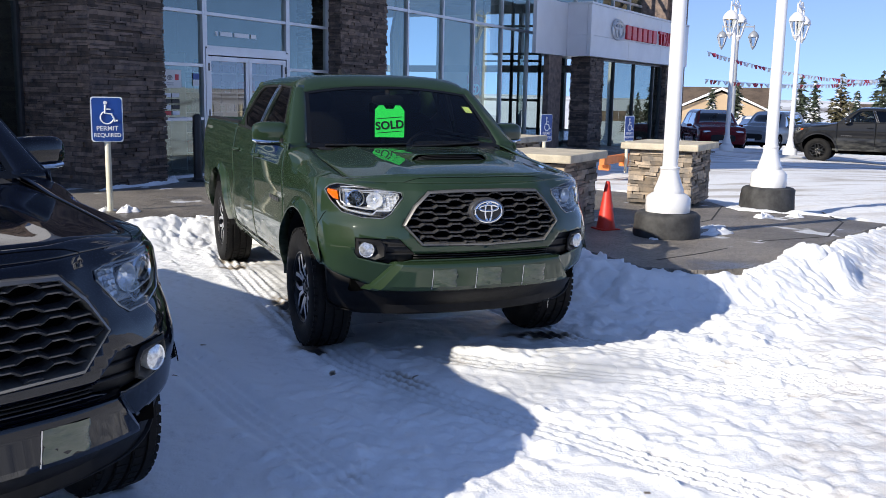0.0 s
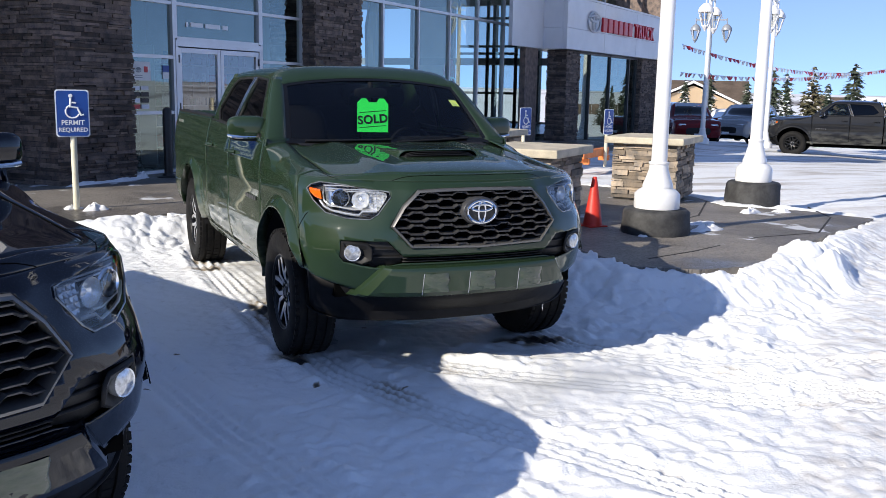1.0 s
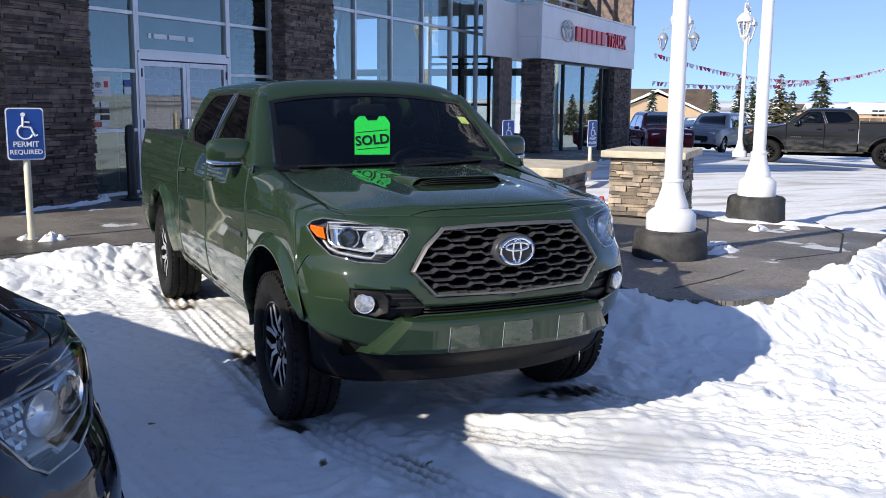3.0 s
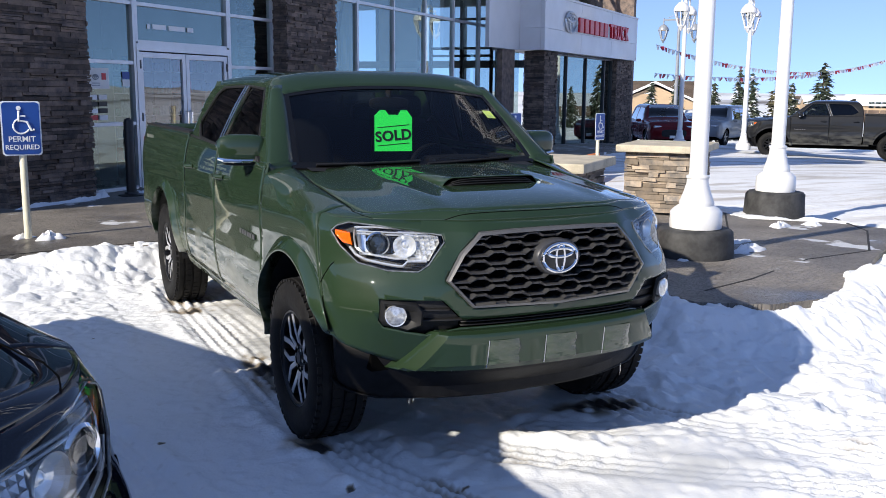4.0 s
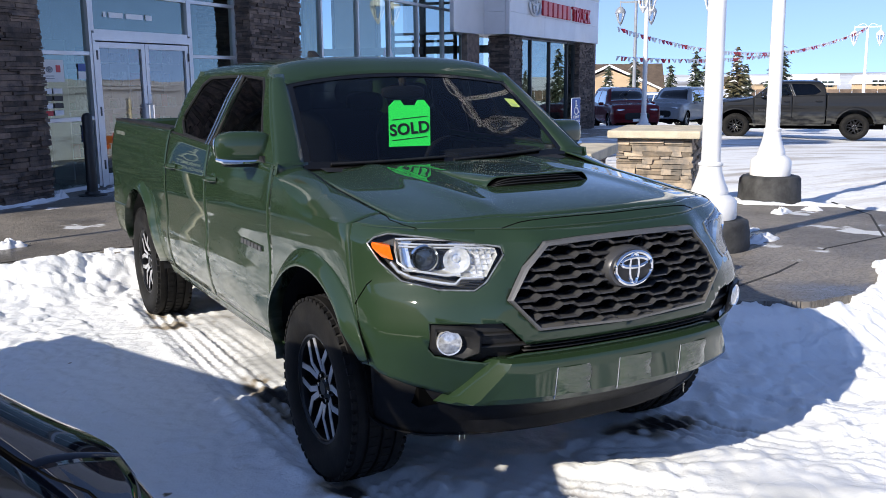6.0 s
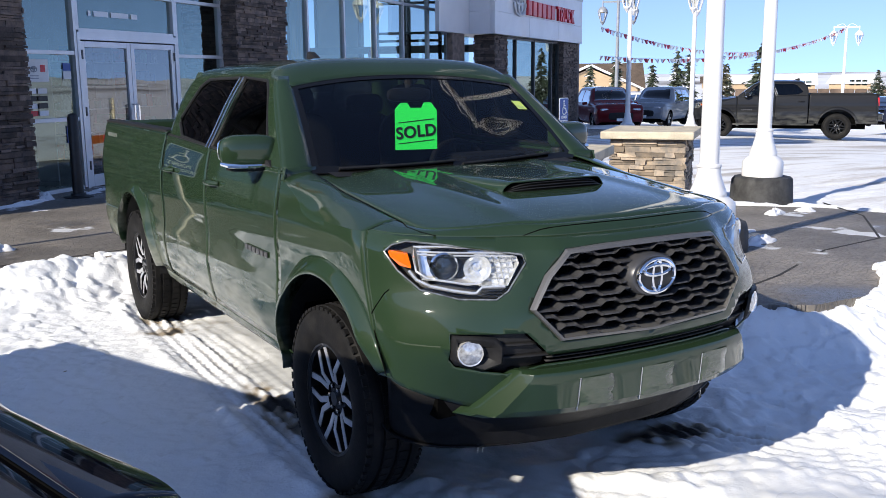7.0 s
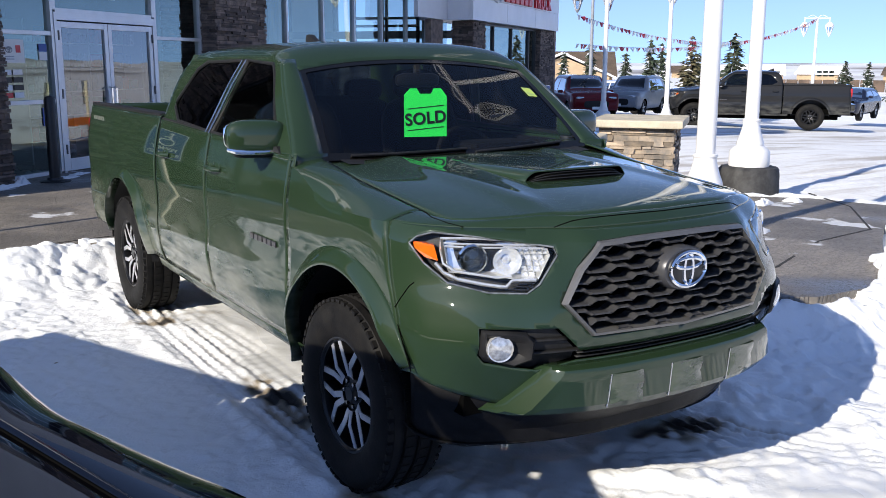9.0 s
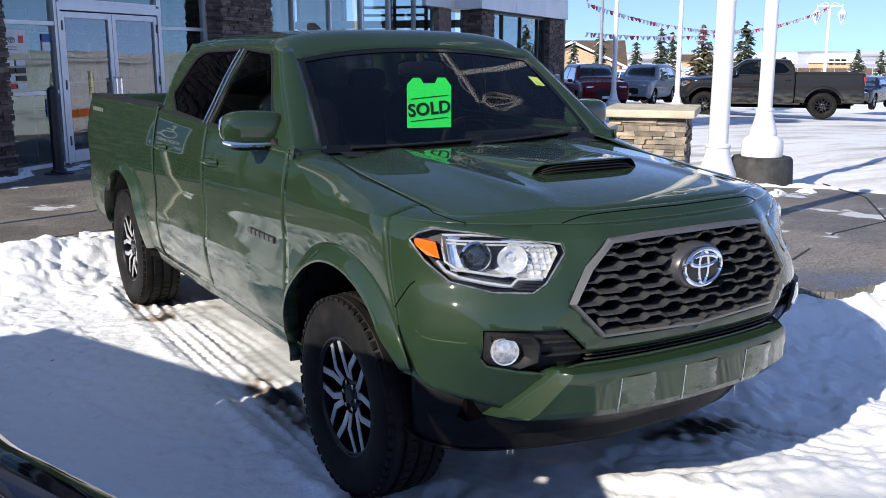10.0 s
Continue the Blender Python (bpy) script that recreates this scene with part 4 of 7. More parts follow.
def permit_sign(x, y, turn, h, label):
    ob = thing("permit_sign", pose(x, y, plaza(x), 0, 0, turn), label, "road sign", "permit signs")
    w, hh = 0.17, 0.25
    part("post", lathe(B(), [(0.033, -0.02), (0.033, h - 0.02), (0.02, h)], 14), CREAMPOST, ob, smooth=True)

    def plate(sx, sz, y0, y1):
        bm = boxm(-sx, sx, y0, y1, h - 0.03 - hh - sz + hh - 0.22, h - 0.03 - hh + sz + hh - 0.22)
        es = [e for e in bm.edges if abs(e.verts[0].co.y - e.verts[1].co.y) > 0.001]
        bmesh.ops.bevel(bm, geom=es, offset=0.03, segments=4, affect="EDGES", profile=0.5)
        return bm
    part("border", plate(w, hh, -0.042, -0.036), SIGNWHITE, ob)
    part("face", plate(w - 0.012, hh - 0.012, -0.047, -0.0425), BLUE, ob)
    zc = h - 0.25
    sym = B()
    tube(sym, [(-0.015, -0.05, zc + 0.16), (-0.02, -0.05, zc + 0.07), (0.05, -0.05, zc + 0.06), (0.085, -0.05, zc - 0.02), (0.11, -0.05, zc - 0.01)], 0.012, 6)
    tube(sym, [(-0.02, -0.05, zc + 0.115), (0.04, -0.05, zc + 0.11)], 0.010, 6)
    n = 22
    tube(sym, [(-0.0 + 0.068 * math.cos(math.pi * (0.62 + 1.25 * i / n)), -0.05, zc + 0.02 + 0.068 * math.sin(math.pi * (0.62 + 1.25 * i / n))) for i in range(n + 1)], 0.009, 6)
    lathe(sym, [(0.001, -0.006), (0.021, -0.005), (0.021, 0.005), (0.001, 0.006)], 14, pose(-0.015, -0.05, zc + 0.185, 90))
    part("symbol", sym, SIGNWHITE, ob, "white wheelchair symbol")
    for wd, z, s in (("PERMIT", -0.10, 0.072), ("REQUIRED", -0.175, 0.062)):
        bm = text_mesh(wd, s, "CENTER", 0.001, 0.001)
        bmesh.ops.transform(bm, matrix=pose(0, -0.049, zc + z, 90), verts=bm.verts[:])
        part("word", bm, SIGNWHITE, ob)
    return ob


permit_sign(-1.79, 5.4, 2, 1.29, "blue wheelchair permit sign on cream post")
permit_sign(8.29, 10.31, 24, 1.12, "blue wheelchair permit sign on pale post")
permit_sign(6.02, 9.6, 24, 1.12, "blue wheelchair permit sign on pale post")
ob = thing("orange_plank", BR @ pose(15.2, 3.4, 0.0), "orange painted low barrier plank in the snow", "barrier")
part("plank", boxm(-0.95, 0.95, -0.06, 0.06, 0.12, 0.30, 0.01), ORANGE, ob)
for q in (-0.75, 0.75):
    part("foot", boxm(q - 0.06, q + 0.06, -0.12, 0.12, 0, 0.12), ORANGE, ob)

# ---- pickup truck: shape of the body ----
def spline(xs, ys, x):
    """Smooth curve through (xs, ys), held at the ends (monotone slopes)."""
    xs, ys = list(xs), list(ys)
    if x <= xs[0]:
        return ys[0]
    if x >= xs[-1]:
        return ys[-1]
    i = 0
    while x > xs[i + 1]:
        i += 1
    n = len(xs)
    d = [(ys[k + 1] - ys[k]) / (xs[k + 1] - xs[k]) for k in range(n - 1)]
    def slope(k):
        if k == 0:
            return d[0]
        if k == n - 1:
            return d[-1]
        return 0.0 if d[k - 1] * d[k] <= 0 else 2 * d[k - 1] * d[k] / (d[k - 1] + d[k])
    h = xs[i + 1] - xs[i]
    t = (x - xs[i]) / h
    return (ys[i] * (1 + 2 * t) * (1 - t) ** 2 + ys[i + 1] * t * t * (3 - 2 * t) + h * slope(i) * t * (1 - t) ** 2 - h * slope(i + 1) * t * t * (1 - t))


# outline of the nose from above, centre to side, at several heights
NOSE = [
    (0.36, [(0, -.70), (.15, -.70), (.31, -.68), (.46, -.64), (.58, -.59), (.68, -.54), (.76, -.49), (.82, -.44), (.85, -.40)]),
    (0.47, [(0, -.805), (.15, -.80), (.32, -.78), (.48, -.735), (.60, -.68), (.70, -.625), (.78, -.565), (.84, -.50), (.868, -.43)]),
    (0.62, [(0, -.85), (.15, -.845), (.33, -.83), (.49, -.795), (.61, -.745), (.715, -.685), (.80, -.61), (.855, -.53), (.885, -.45)]),
    (0.74, [(0, -.89), (.15, -.887), (.33, -.87), (.51, -.835), (.63, -.785), (.735, -.715), (.81, -.63), (.865, -.54), (.888, -.44)]),
    (0.84, [(0, -.885), (.15, -.88), (.33, -.865), (.50, -.83), (.63, -.765), (.735, -.69), (.81, -.60), (.86, -.51), (.887, -.41)]),
    (0.93, [(0, -.875), (.15, -.87), (.33, -.855), (.485, -.81), (.61, -.735), (.72, -.645), (.80, -.55), (.853, -.46), (.88, -.37)]),
    (1.05, [(0, -.845), (.15, -.84), (.34, -.825), (.48, -.755), (.60, -.695), (.715, -.615), (.79, -.53), (.843, -.44), (.872, -.34)]),
    (1.10, [(0, -.80), (.15, -.795), (.34, -.775), (.47, -.715), (.58, -.66), (.69, -.58), (.76, -.50), (.82, -.41), (.855, -.32)])]
NZ = [z for z, _ in NOSE]
NS = [0, .15, .33, .49, .61, .72, .80, .88, 1.0]


def nose(s, z):
    """Place on the nose: s 0 at the centre to 1 at the wheel arch, negative on the other side."""
    a = abs(s)
    rows = [(spline(NS, [p[0] for p in pts], a), spline(NS, [p[1] for p in pts], a)) for _, pts in NOSE]
    x, y = spline(NZ, [r[0] for r in rows], z), spline(NZ, [r[1] for r in rows], z)
    return (x if s >= 0 else -x, y, z)


def nose_xz(x, z):
    """Depth y of the nose where it shows at x, z."""
    lo, hi = 0.0, 1.0
    for _ in range(18):
        mid = (lo + hi) / 2
        if nose(mid, z)[0] < abs(x):
            lo = mid
        else:
            hi = mid
    return nose((lo + hi) / 2, z)[1]


def side_x(z):
    return spline([.40, .46, .53, .62, .70, .79, .87, .96, 1.05, 1.15, 1.25, 1.31], [.835, .855, .875, .889, .893, .886, .885, .890, .888, .876, .856, .838], z)


def paint_mat(name, col, dust=0.5, flake=0.06):
    """Clear-coated car paint with a film of road salt low on the sides."""
    m = mat(name, col, 0.5, 0.0, var=flake, scale=3, bscale=300, coat=1.0)
    n, l = m.node_tree.nodes, m.node_tree.links
    p = n["Principled BSDF"]
    p.inputs["Specular IOR Level"].default_value = 0.1
    src = p.inputs["Base Color"].links[0].from_socket
    tc = n.new("ShaderNodeTexCoord")
    sep = n.new("ShaderNodeSeparateXYZ")
    l.new(tc.outputs["Object"], sep.inputs[0])
    hz = n.new("ShaderNodeMapRange")
    hz.inputs[1].default_value, hz.inputs[2].default_value, hz.inputs[3].default_value, hz.inputs[4].default_value = 0.48, 0.86, dust, 0.0
    l.new(sep.outputs["Z"], hz.inputs[0])
    back = n.new("ShaderNodeMapRange")
    back.inputs[1].default_value, back.inputs[2].default_value = -0.1, 0.5
    l.new(sep.outputs["Y"], back.inputs[0])
    mp = n.new("ShaderNodeMapping")
    mp.inputs["Scale"].default_value = (3, 2.2, 7)
    l.new(tc.outputs["Object"], mp.inputs[0])
    nz = n.new("ShaderNodeTexNoise")
    nz.inputs["Scale"].default_value, nz.inputs["Detail"].default_value = 1.4, 9
    l.new(mp.outputs[0], nz.inputs["Vector"])
    nr = n.new("ShaderNodeMapRange")
    nr.inputs[1].default_value, nr.inputs[2].default_value = 0.38, 0.72
    l.new(nz.outputs[0], nr.inputs[0])
    a = n.new("ShaderNodeMath")
    a.operation = "MULTIPLY"
    l.new(hz.outputs[0], a.inputs[0])
    l.new(nr.outputs[0], a.inputs[1])
    b = n.new("ShaderNodeMath")
    b.operation = "MULTIPLY"
    l.new(a.outputs[0], b.inputs[0])
    l.new(back.outputs[0], b.inputs[1])
    mix = n.new("ShaderNodeMix")
    mix.data_type = "RGBA"
    mix.inputs[7].default_value = (0.36, 0.36, 0.32, 1)
    l.new(src, mix.inputs[6])
    l.new(b.outputs[0], mix.inputs[0])
    l.new(mix.outputs[2], p.inputs["Base Color"])
    inv = n.new("ShaderNodeMath")
    inv.operation = "SUBTRACT"
    inv.inputs[0].default_value = 1.0
    l.new(b.outputs[0], inv.inputs[1])
    l.new(inv.outputs[0], p.inputs["Coat Weight"])
    return m


GREEN = paint_mat("army_green_paint", (0.0175, 0.036, 0.0165), 0.6)
NAVY = paint_mat("midnight_blue_paint", (0.0020, 0.0030, 0.0075), 0.0)
NAVY.node_tree.nodes["Principled BSDF"].inputs["Specular IOR Level"].default_value = 0.0
TRIM = mat("black_textured_plastic", (0.016, 0.016, 0.017), 0.55, var=0.2, scale=30, bump=0.15, bscale=300)
GRILLE = mat("grey_satin_grille", (0.075, 0.075, 0.08), 0.36, 0.35, var=0.1, scale=9)
GRILLEFRAME = mat("silver_grey_satin_trim", (0.20, 0.196, 0.19), 0.35, 0.6, var=0.08, scale=9)
# glossless near-black: shade inside openings and gaps, also some black parts
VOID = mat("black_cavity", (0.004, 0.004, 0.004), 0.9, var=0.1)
RUBBER = mat("tyre_rubber", (0.007, 0.007, 0.0075), 0.65, var=0.35, scale=14, bump=0.25, bscale=120, col2=(0.016, 0.015, 0.014))
ALLOYBLACK = mat("black_alloy", (0.012, 0.012, 0.013), 0.3, 0.3, var=0.1)
ALLOY = mat("machined_alloy", (0.66, 0.66, 0.68), 0.32, 0.6, var=0.08, scale=25)
AMBER = mat("amber_lens", (0.85, 0.16, 0.01), 0.15, var=0.12, scale=60, coat=0.6)
REFLECTOR = mat("lamp_reflector", (0.88, 0.89, 0.90), 0.10, 0.65, var=0.10, scale=60)
FOGGLASS = mat("bright_lamp_face", (0.66, 0.68, 0.70), 0.12, 0.55, var=0.25, scale=70, coat=1.0)
REDLENS = mat("red_lamp_lens", (0.45, 0.012, 0.012), 0.15, var=0.1, scale=40, coat=0.6)
LENS = glass_mat("clear_lamp_lens", (0.93, 0.95, 0.97), 1.45)
WSHIELD = glass_mat("windshield_glass", (0.76, 0.84, 0.86), 1.5)
SIDEGLASS = glass_mat("front_side_glass", (0.30, 0.33, 0.32), 1.52)
CARGLASS = glass_mat("car_window_glass", (0.02, 0.022, 0.024), 1.28)
PRIVACY = glass_mat("dark_privacy_glass", (0.03, 0.032, 0.034), 1.52)
SEATCLOTH = mat("black_seat_cloth", (0.006, 0.006, 0.008), 0.9, var=0.2, scale=30)
CLEAREDGE = mat("clear_lens_rim", (0.22, 0.24, 0.25), 0.08, 0.2, var=0.3, scale=30, coat=1.0)
VALANCE = mat("black_valance_plastic", (0.007, 0.007, 0.008), 0.5, var=0.3, scale=20, bump=0.15, bscale=200)
DECAL = mat("grey_decal_film", (0.13, 0.14, 0.125), 0.5, var=0.1, scale=40)
SATINCHROME = mat("satin_chrome", (0.6, 0.6, 0.6), 0.2, 1.0, var=0.04)
PADFILM = mat("scuffed_clear_film", (0.035, 0.055, 0.028), 0.25, var=0.3, scale=16, bump=0.5, bscale=22, coat=0.8, col2=(0.055, 0.07, 0.045), stretch=(1, 1, 3))
STICKER = mat("yellow_green_paper", (0.50, 0.60, 0.10), 0.6, var=0.25, scale=20, col2=(0.30, 0.42, 0.16))
TAGGREEN = mat("fluorescent_green_card", (0.02, 0.95, 0.12), 0.6, var=0.02)
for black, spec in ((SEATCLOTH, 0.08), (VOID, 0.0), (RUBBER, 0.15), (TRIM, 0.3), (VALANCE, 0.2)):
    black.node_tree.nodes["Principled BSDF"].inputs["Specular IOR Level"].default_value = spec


def grid(bm, fn, us, vs):
    """Faces over rows of places fn(u, v)."""
    vv = [[bm.verts.new(fn(u, v)) for v in vs] for u in us]
    for i in range(len(us) - 1):
        for j in range(len(vs) - 1):
            bm.faces.new((vv[i][j], vv[i + 1][j], vv[i + 1][j + 1], vv[i][j + 1]))
    return vv


def steps(a, b, n):
    return [a + (b - a) * i / n for i in range(n + 1)]


def in_poly(p, poly):
    c = False
    for (ax, ay), (bx, by) in zip(poly, poly[1:] + poly[:1]):
        if (ay > p[1]) != (by > p[1]) and p[0] < (bx - ax) * (p[1] - ay) / (by - ay) + ax:
            c = not c
    return c


def cut_out(bm, poly, axes, keep=lambda c: True, take=True):
    """Cuts a convex outline, seen along the third axis, out of a sheet; returns the piece as a new bmesh."""
    i, j = axes
    for a, b in zip(poly, poly[1:] + poly[:1]):
        co, no = Vector((0, 0, 0)), Vector((0, 0, 0))
        co[i], co[j] = a
        no[i], no[j] = b[1] - a[1], -(b[0] - a[0])
        near = [f for f in bm.faces if keep(f.calc_center_median())]
        geom = list({v for f in near for v in f.verts}) + list({e for f in near for e in f.edges}) + near
        bmesh.ops.bisect_plane(bm, geom=geom, plane_co=co, plane_no=no, dist=1e-5)
    gone = []
    for f in bm.faces:
        c = f.calc_center_median()
        if keep(c) and in_poly((c[i], c[j]), poly):
            gone.append(f)
    out = None
    if take:
        out, made = B(), {}
        for f in gone:
            vs = []
            for v in f.verts:
                if v not in made:
                    made[v] = out.verts.new(v.co)
                vs.append(made[v])
            out.faces.new(vs)
    bmesh.ops.delete(bm, geom=gone, context="FACES")
    return out


def shift(bm, d):
    for v in bm.verts:
        v.co += Vector(d)
    return bm


def mirrored(bm):
    for v in bm.verts:
        v.co.x = -v.co.x
    bmesh.ops.reverse_faces(bm, faces=bm.faces[:])
    return bm


def sheet(name, bm, material, parent, label="", thick=0.006, angle=35):
    """A thin body panel."""
    ob = part(name, bm, material, parent, label, True, angle)
    if thick:
        md = ob.modifiers.new("thickness", "SOLIDIFY")
        md.thickness, md.offset = thick, 0.0
    return ob


def puff(bm, c, a, e=0.5, n=16, m=None):
    """A rounded block: half sizes a, squareness e."""
    def sp(v, k):
        return math.copysign(abs(v) ** k, v)
    rows = []
    for i in range(1, n):
        t = -math.pi / 2 + math.pi * i / n
        row = []
        for j in range(2 * n):
            p = 2 * math.pi * j / (2 * n)
            co = Vector((a[0] * sp(math.cos(t), e) * sp(math.cos(p), e), a[1] * sp(math.cos(t), e) * sp(math.sin(p), e), a[2] * sp(math.sin(t), e)))
            if m is not None:
                co = m @ co
            row.append(bm.verts.new(co + Vector(c)))
        rows.append(row)
    for p, q in zip(rows, rows[1:]):
        for j in range(2 * n):
            k = (j + 1) % (2 * n)
            bm.faces.new((p[j], p[k], q[k], q[j]))
    bm.faces.new(rows[0][::-1])
    bm.faces.new(rows[-1])
    return bm


# ---- wheels ----
def tyre_mesh(R, half):
    prof = [(0.225, half * 0.80), (0.245, half * 0.92), (0.29, half * 1.0), (0.335, half * 0.97), (R - 0.022, half * 0.90), (R - 0.010, half * 0.80)]
    prof = [(r, x) for r, x in prof]
    groove = []
    for gx in (0.45, 0.0, -0.45):
        groove += [(R, half * (gx + 0.07)), (R - 0.010, half * (gx + 0.05)), (R - 0.010, half * (gx - 0.05)), (R, half * (gx - 0.07))]
    full = prof + [(R, half * 0.74)] + groove + [(R, -half * 0.74)] + [(r, -x) for r, x in prof[::-1]]
    bm = lathe(B(), full, 72, pose(0, 0, 0, 0, 90), closed=False)
    # tread blocks standing on the shoulder and the ribs
    return bm


def tread_mesh(R, half):
    bm, n = B(), 54
    for i in range(n):
        a = 2 * math.pi * i / n
        for row, (x0, x1) in enumerate(((0.60, 0.90), (0.1, 0.38), (-0.38, -0.1), (-0.90, -0.60))):
            rot = Matrix.Rotation(a + (row % 2) * math.pi / n, 4, "X")
            rr = R - (0.011 if row in (0, 3) else 0.003)
            box(bm, half * x0, half * x1, -0.0145, 0.0145, rr - 0.006, rr + 0.007, m=rot)
    return bm


def wheel(parent, x, y, zc, side, yaw=0.0, alloy=ALLOY):
    """One wheel: side -1 or +1, the face looks outwards."""
    w = new("wheel")
    w.empty_display_size = 0.1
    w.parent = parent
    w.matrix_local = pose(x, y, zc, 0, 0, (180 if side < 0 else 0) + yaw) @ pose(0, 0, 0, rnd(0, 60))
    half = 0.132
    part("tyre", tyre_mesh(0.383, half), RUBBER, w, "worn black tyre with salt-whitened tread", True, 30)
    part("tread", tread_mesh(0.383, half), RUBBER, w)["kind"] = "stuff"
    bar = lathe(B(), [(0.222, -0.10), (0.212, 0.0), (0.205, 0.06), (0.212, 0.098), (0.229, 0.106), (0.231, 0.096)], 48, pose(0, 0, 0, 0, 90), closed=False)
    part("barrel", bar, ALLOYBLACK, w, smooth=True)
    part("rim_lip", lathe(B(), [(0.214, 0.098), (0.220, 0.109), (0.231, 0.108), (0.232, 0.100)], 48, pose(0, 0, 0, 0, 90), closed=False), ALLOYBLACK, w, smooth=True)
    part("backing", lathe(B(), [(0.001, 0.0), (0.13, 0.0), (0.15, -0.01), (0.21, -0.02)], 32, pose(0, 0, 0, 0, 90), closed=False), VOID, w, smooth=True)
    hub = lathe(B(), [(0.001, 0.088), (0.028, 0.088), (0.034, 0.08), (0.05, 0.072), (0.072, 0.07), (0.08, 0.05), (0.08, 0.0)], 24, pose(0, 0, 0, 0, 90), closed=False)
    part("hub", hub, ALLOYBLACK, w, smooth=True)
    for i in range(6):
        a = 2 * math.pi * (i + 0.5) / 6
        bm = lathe(B(), [(0.001, 0.088), (0.009, 0.086), (0.011, 0.066)], 6, Matrix.Rotation(a, 4, "X") @ pose(0, 0, 0.052, 0, 90), closed=False)
        part("lug_nut", bm, SATINCHROME, w)
    for i in range(6):
        for q in (-1, 1):
            a0, a1, a2 = (math.radians(60 * i + q * d) for d in (9, 9.5, 21))
            pts = [(0.07, a0), (0.125, a1), (0.215, a2)]
            body, face = B(), B()
            for tgt, hw, x0, x1 in ((body, 0.0155, 0.03, 0.092), (face, 0.0122, 0.0925, 0.095)):
                rows = []
                for k, (r, a) in enumerate(pts):
                    c = Vector((0, math.sin(a) * r, math.cos(a) * r))
                    p, nx = pts[max(k - 1, 0)], pts[min(k + 1, 2)]
                    d = (Vector((0, math.sin(nx[1]) * nx[0], math.cos(nx[1]) * nx[0])) - Vector((0, math.sin(p[1]) * p[0], math.cos(p[1]) * p[0]))).normalized()
                    t = Vector((0, d.z, -d.y))
                    dip = 0.012 if k == 0 else 0.0
                    rows.append([tgt.verts.new(c + t * s * hw + Vector((xx - dip, 0, 0))) for s, xx in ((-1, x0), (-1, x1), (1, x1), (1, x0))])
                for ra, rb in zip(rows, rows[1:]):
                    for e in range(4):
                        f = (e + 1) % 4
                        tgt.faces.new((ra[e], ra[f], rb[f], rb[e]))
                tgt.faces.new(rows[0][::-1])
                tgt.faces.new(rows[-1])
                bmesh.ops.recalc_face_normals(tgt, faces=tgt.faces[:])
            sp = part("spoke", body, ALLOYBLACK, w)
            sf = part("spoke_face", face, alloy, w)
    return w


# ---- the truck ----
HOOD_Y = [0, .15, .33, .46, .56, .655, .705, .722], [-.755, -.750, -.735, -.68, -.63, -.555, -.48, -.40]


def hood_z(x, y):
    zc = spline([-.80, -.74, -.66, -.5, -.2, .1, .4, .5], [1.112, 1.140, 1.160, 1.183, 1.206, 1.222, 1.236, 1.238], y)
    ze = spline([-.62, -.3, 0, .3, .5], [1.090, 1.128, 1.165, 1.200, 1.222], y)
    k = min(1.0, abs(x) / 0.735)
    crest = 0.010 * math.exp(-((abs(x) - 0.42) / 0.05) ** 2) * min(1, max(0, (y + 0.7) / 0.2))
    return ze + (zc - ze) * (1 - k ** 2.6) + crest


def fender_top(y):
    return spline([-.45, -.3, 0, .3, .5, .62], [1.098, 1.120, 1.160, 1.195, 1.216, 1.225], y)


CAB = [(.856, 1.25), (.828, 1.31), (.800, 1.38), (.748, 1.51), (.700, 1.61), (.672, 1.658), (.630, 1.693), (.55, 1.718), (.40, 1.738), (.20, 1.748), (0, 1.751)]


def cab_ends(z):
    return (spline([1.25, 1.38, 1.51, 1.62, 1.66, 1.70, 1.76], [.50, .66, .82, .955, 1.0, 1.03, 1.045], z),
            spline([1.25, 1.38, 1.51, 1.62, 1.68, 1.72, 1.76], [2.445, 2.44, 2.415, 2.355, 2.30, 2.25, 2.23], z))


def cab_skin(t, w):
    """t 0 at the left belt, 1 at the right belt; w 0 at the windshield, 1 at the rear."""
    n = len(CAB) - 1
    a = abs(2 * t - 1)            # 1 at the belt, 0 on top
    s = (1 - a) * n
    x = spline(range(n + 1), [c[0] for c in CAB], s)
    z = spline(range(n + 1), [c[1] for c in CAB], s)
    y0, y1 = cab_ends(z)
    if s > 4.5:
        g = glass_at(min(x, 0.625), HEADER)
        k = min(1.0, (s - 4.5) / 1.5)
        y0 += (g[1] - y0) * k
    y = y0 + (y1 - y0) * w
    if s > 4:
        z -= (s - 4) / 6 * 0.020 * ((y - 1.6) / 0.6) ** 2
    if s > 4.5:
        f = max(0.0, 1 - w / 0.16) ** 2 * k
        z = z * (1 - f) + (g[2] + 0.004) * f
    return (-x if t < 0.5 else x, y, z)


HEADER = 0.868      # where the roof panel ends on the windshield


def glass_at(x, q):
    """Windshield: q 0 at the cowl, 1 at the header."""
    hw = 0.715 + (0.612 - 0.715) * q
    k = abs(x) / hw
    yb, zb = 0.435 + 0.055 * k * k, 1.232 + 0.012 * k * k
    yt, zt = 1.045 - 0.055 * k ** 3, 1.712 - 0.062 * k ** 2.2
    bow = 0.011 * math.sin(math.pi * q)
    return (x, yb + (yt - yb) * q - bow, zb + (zt - zb) * q + bow * 0.7)


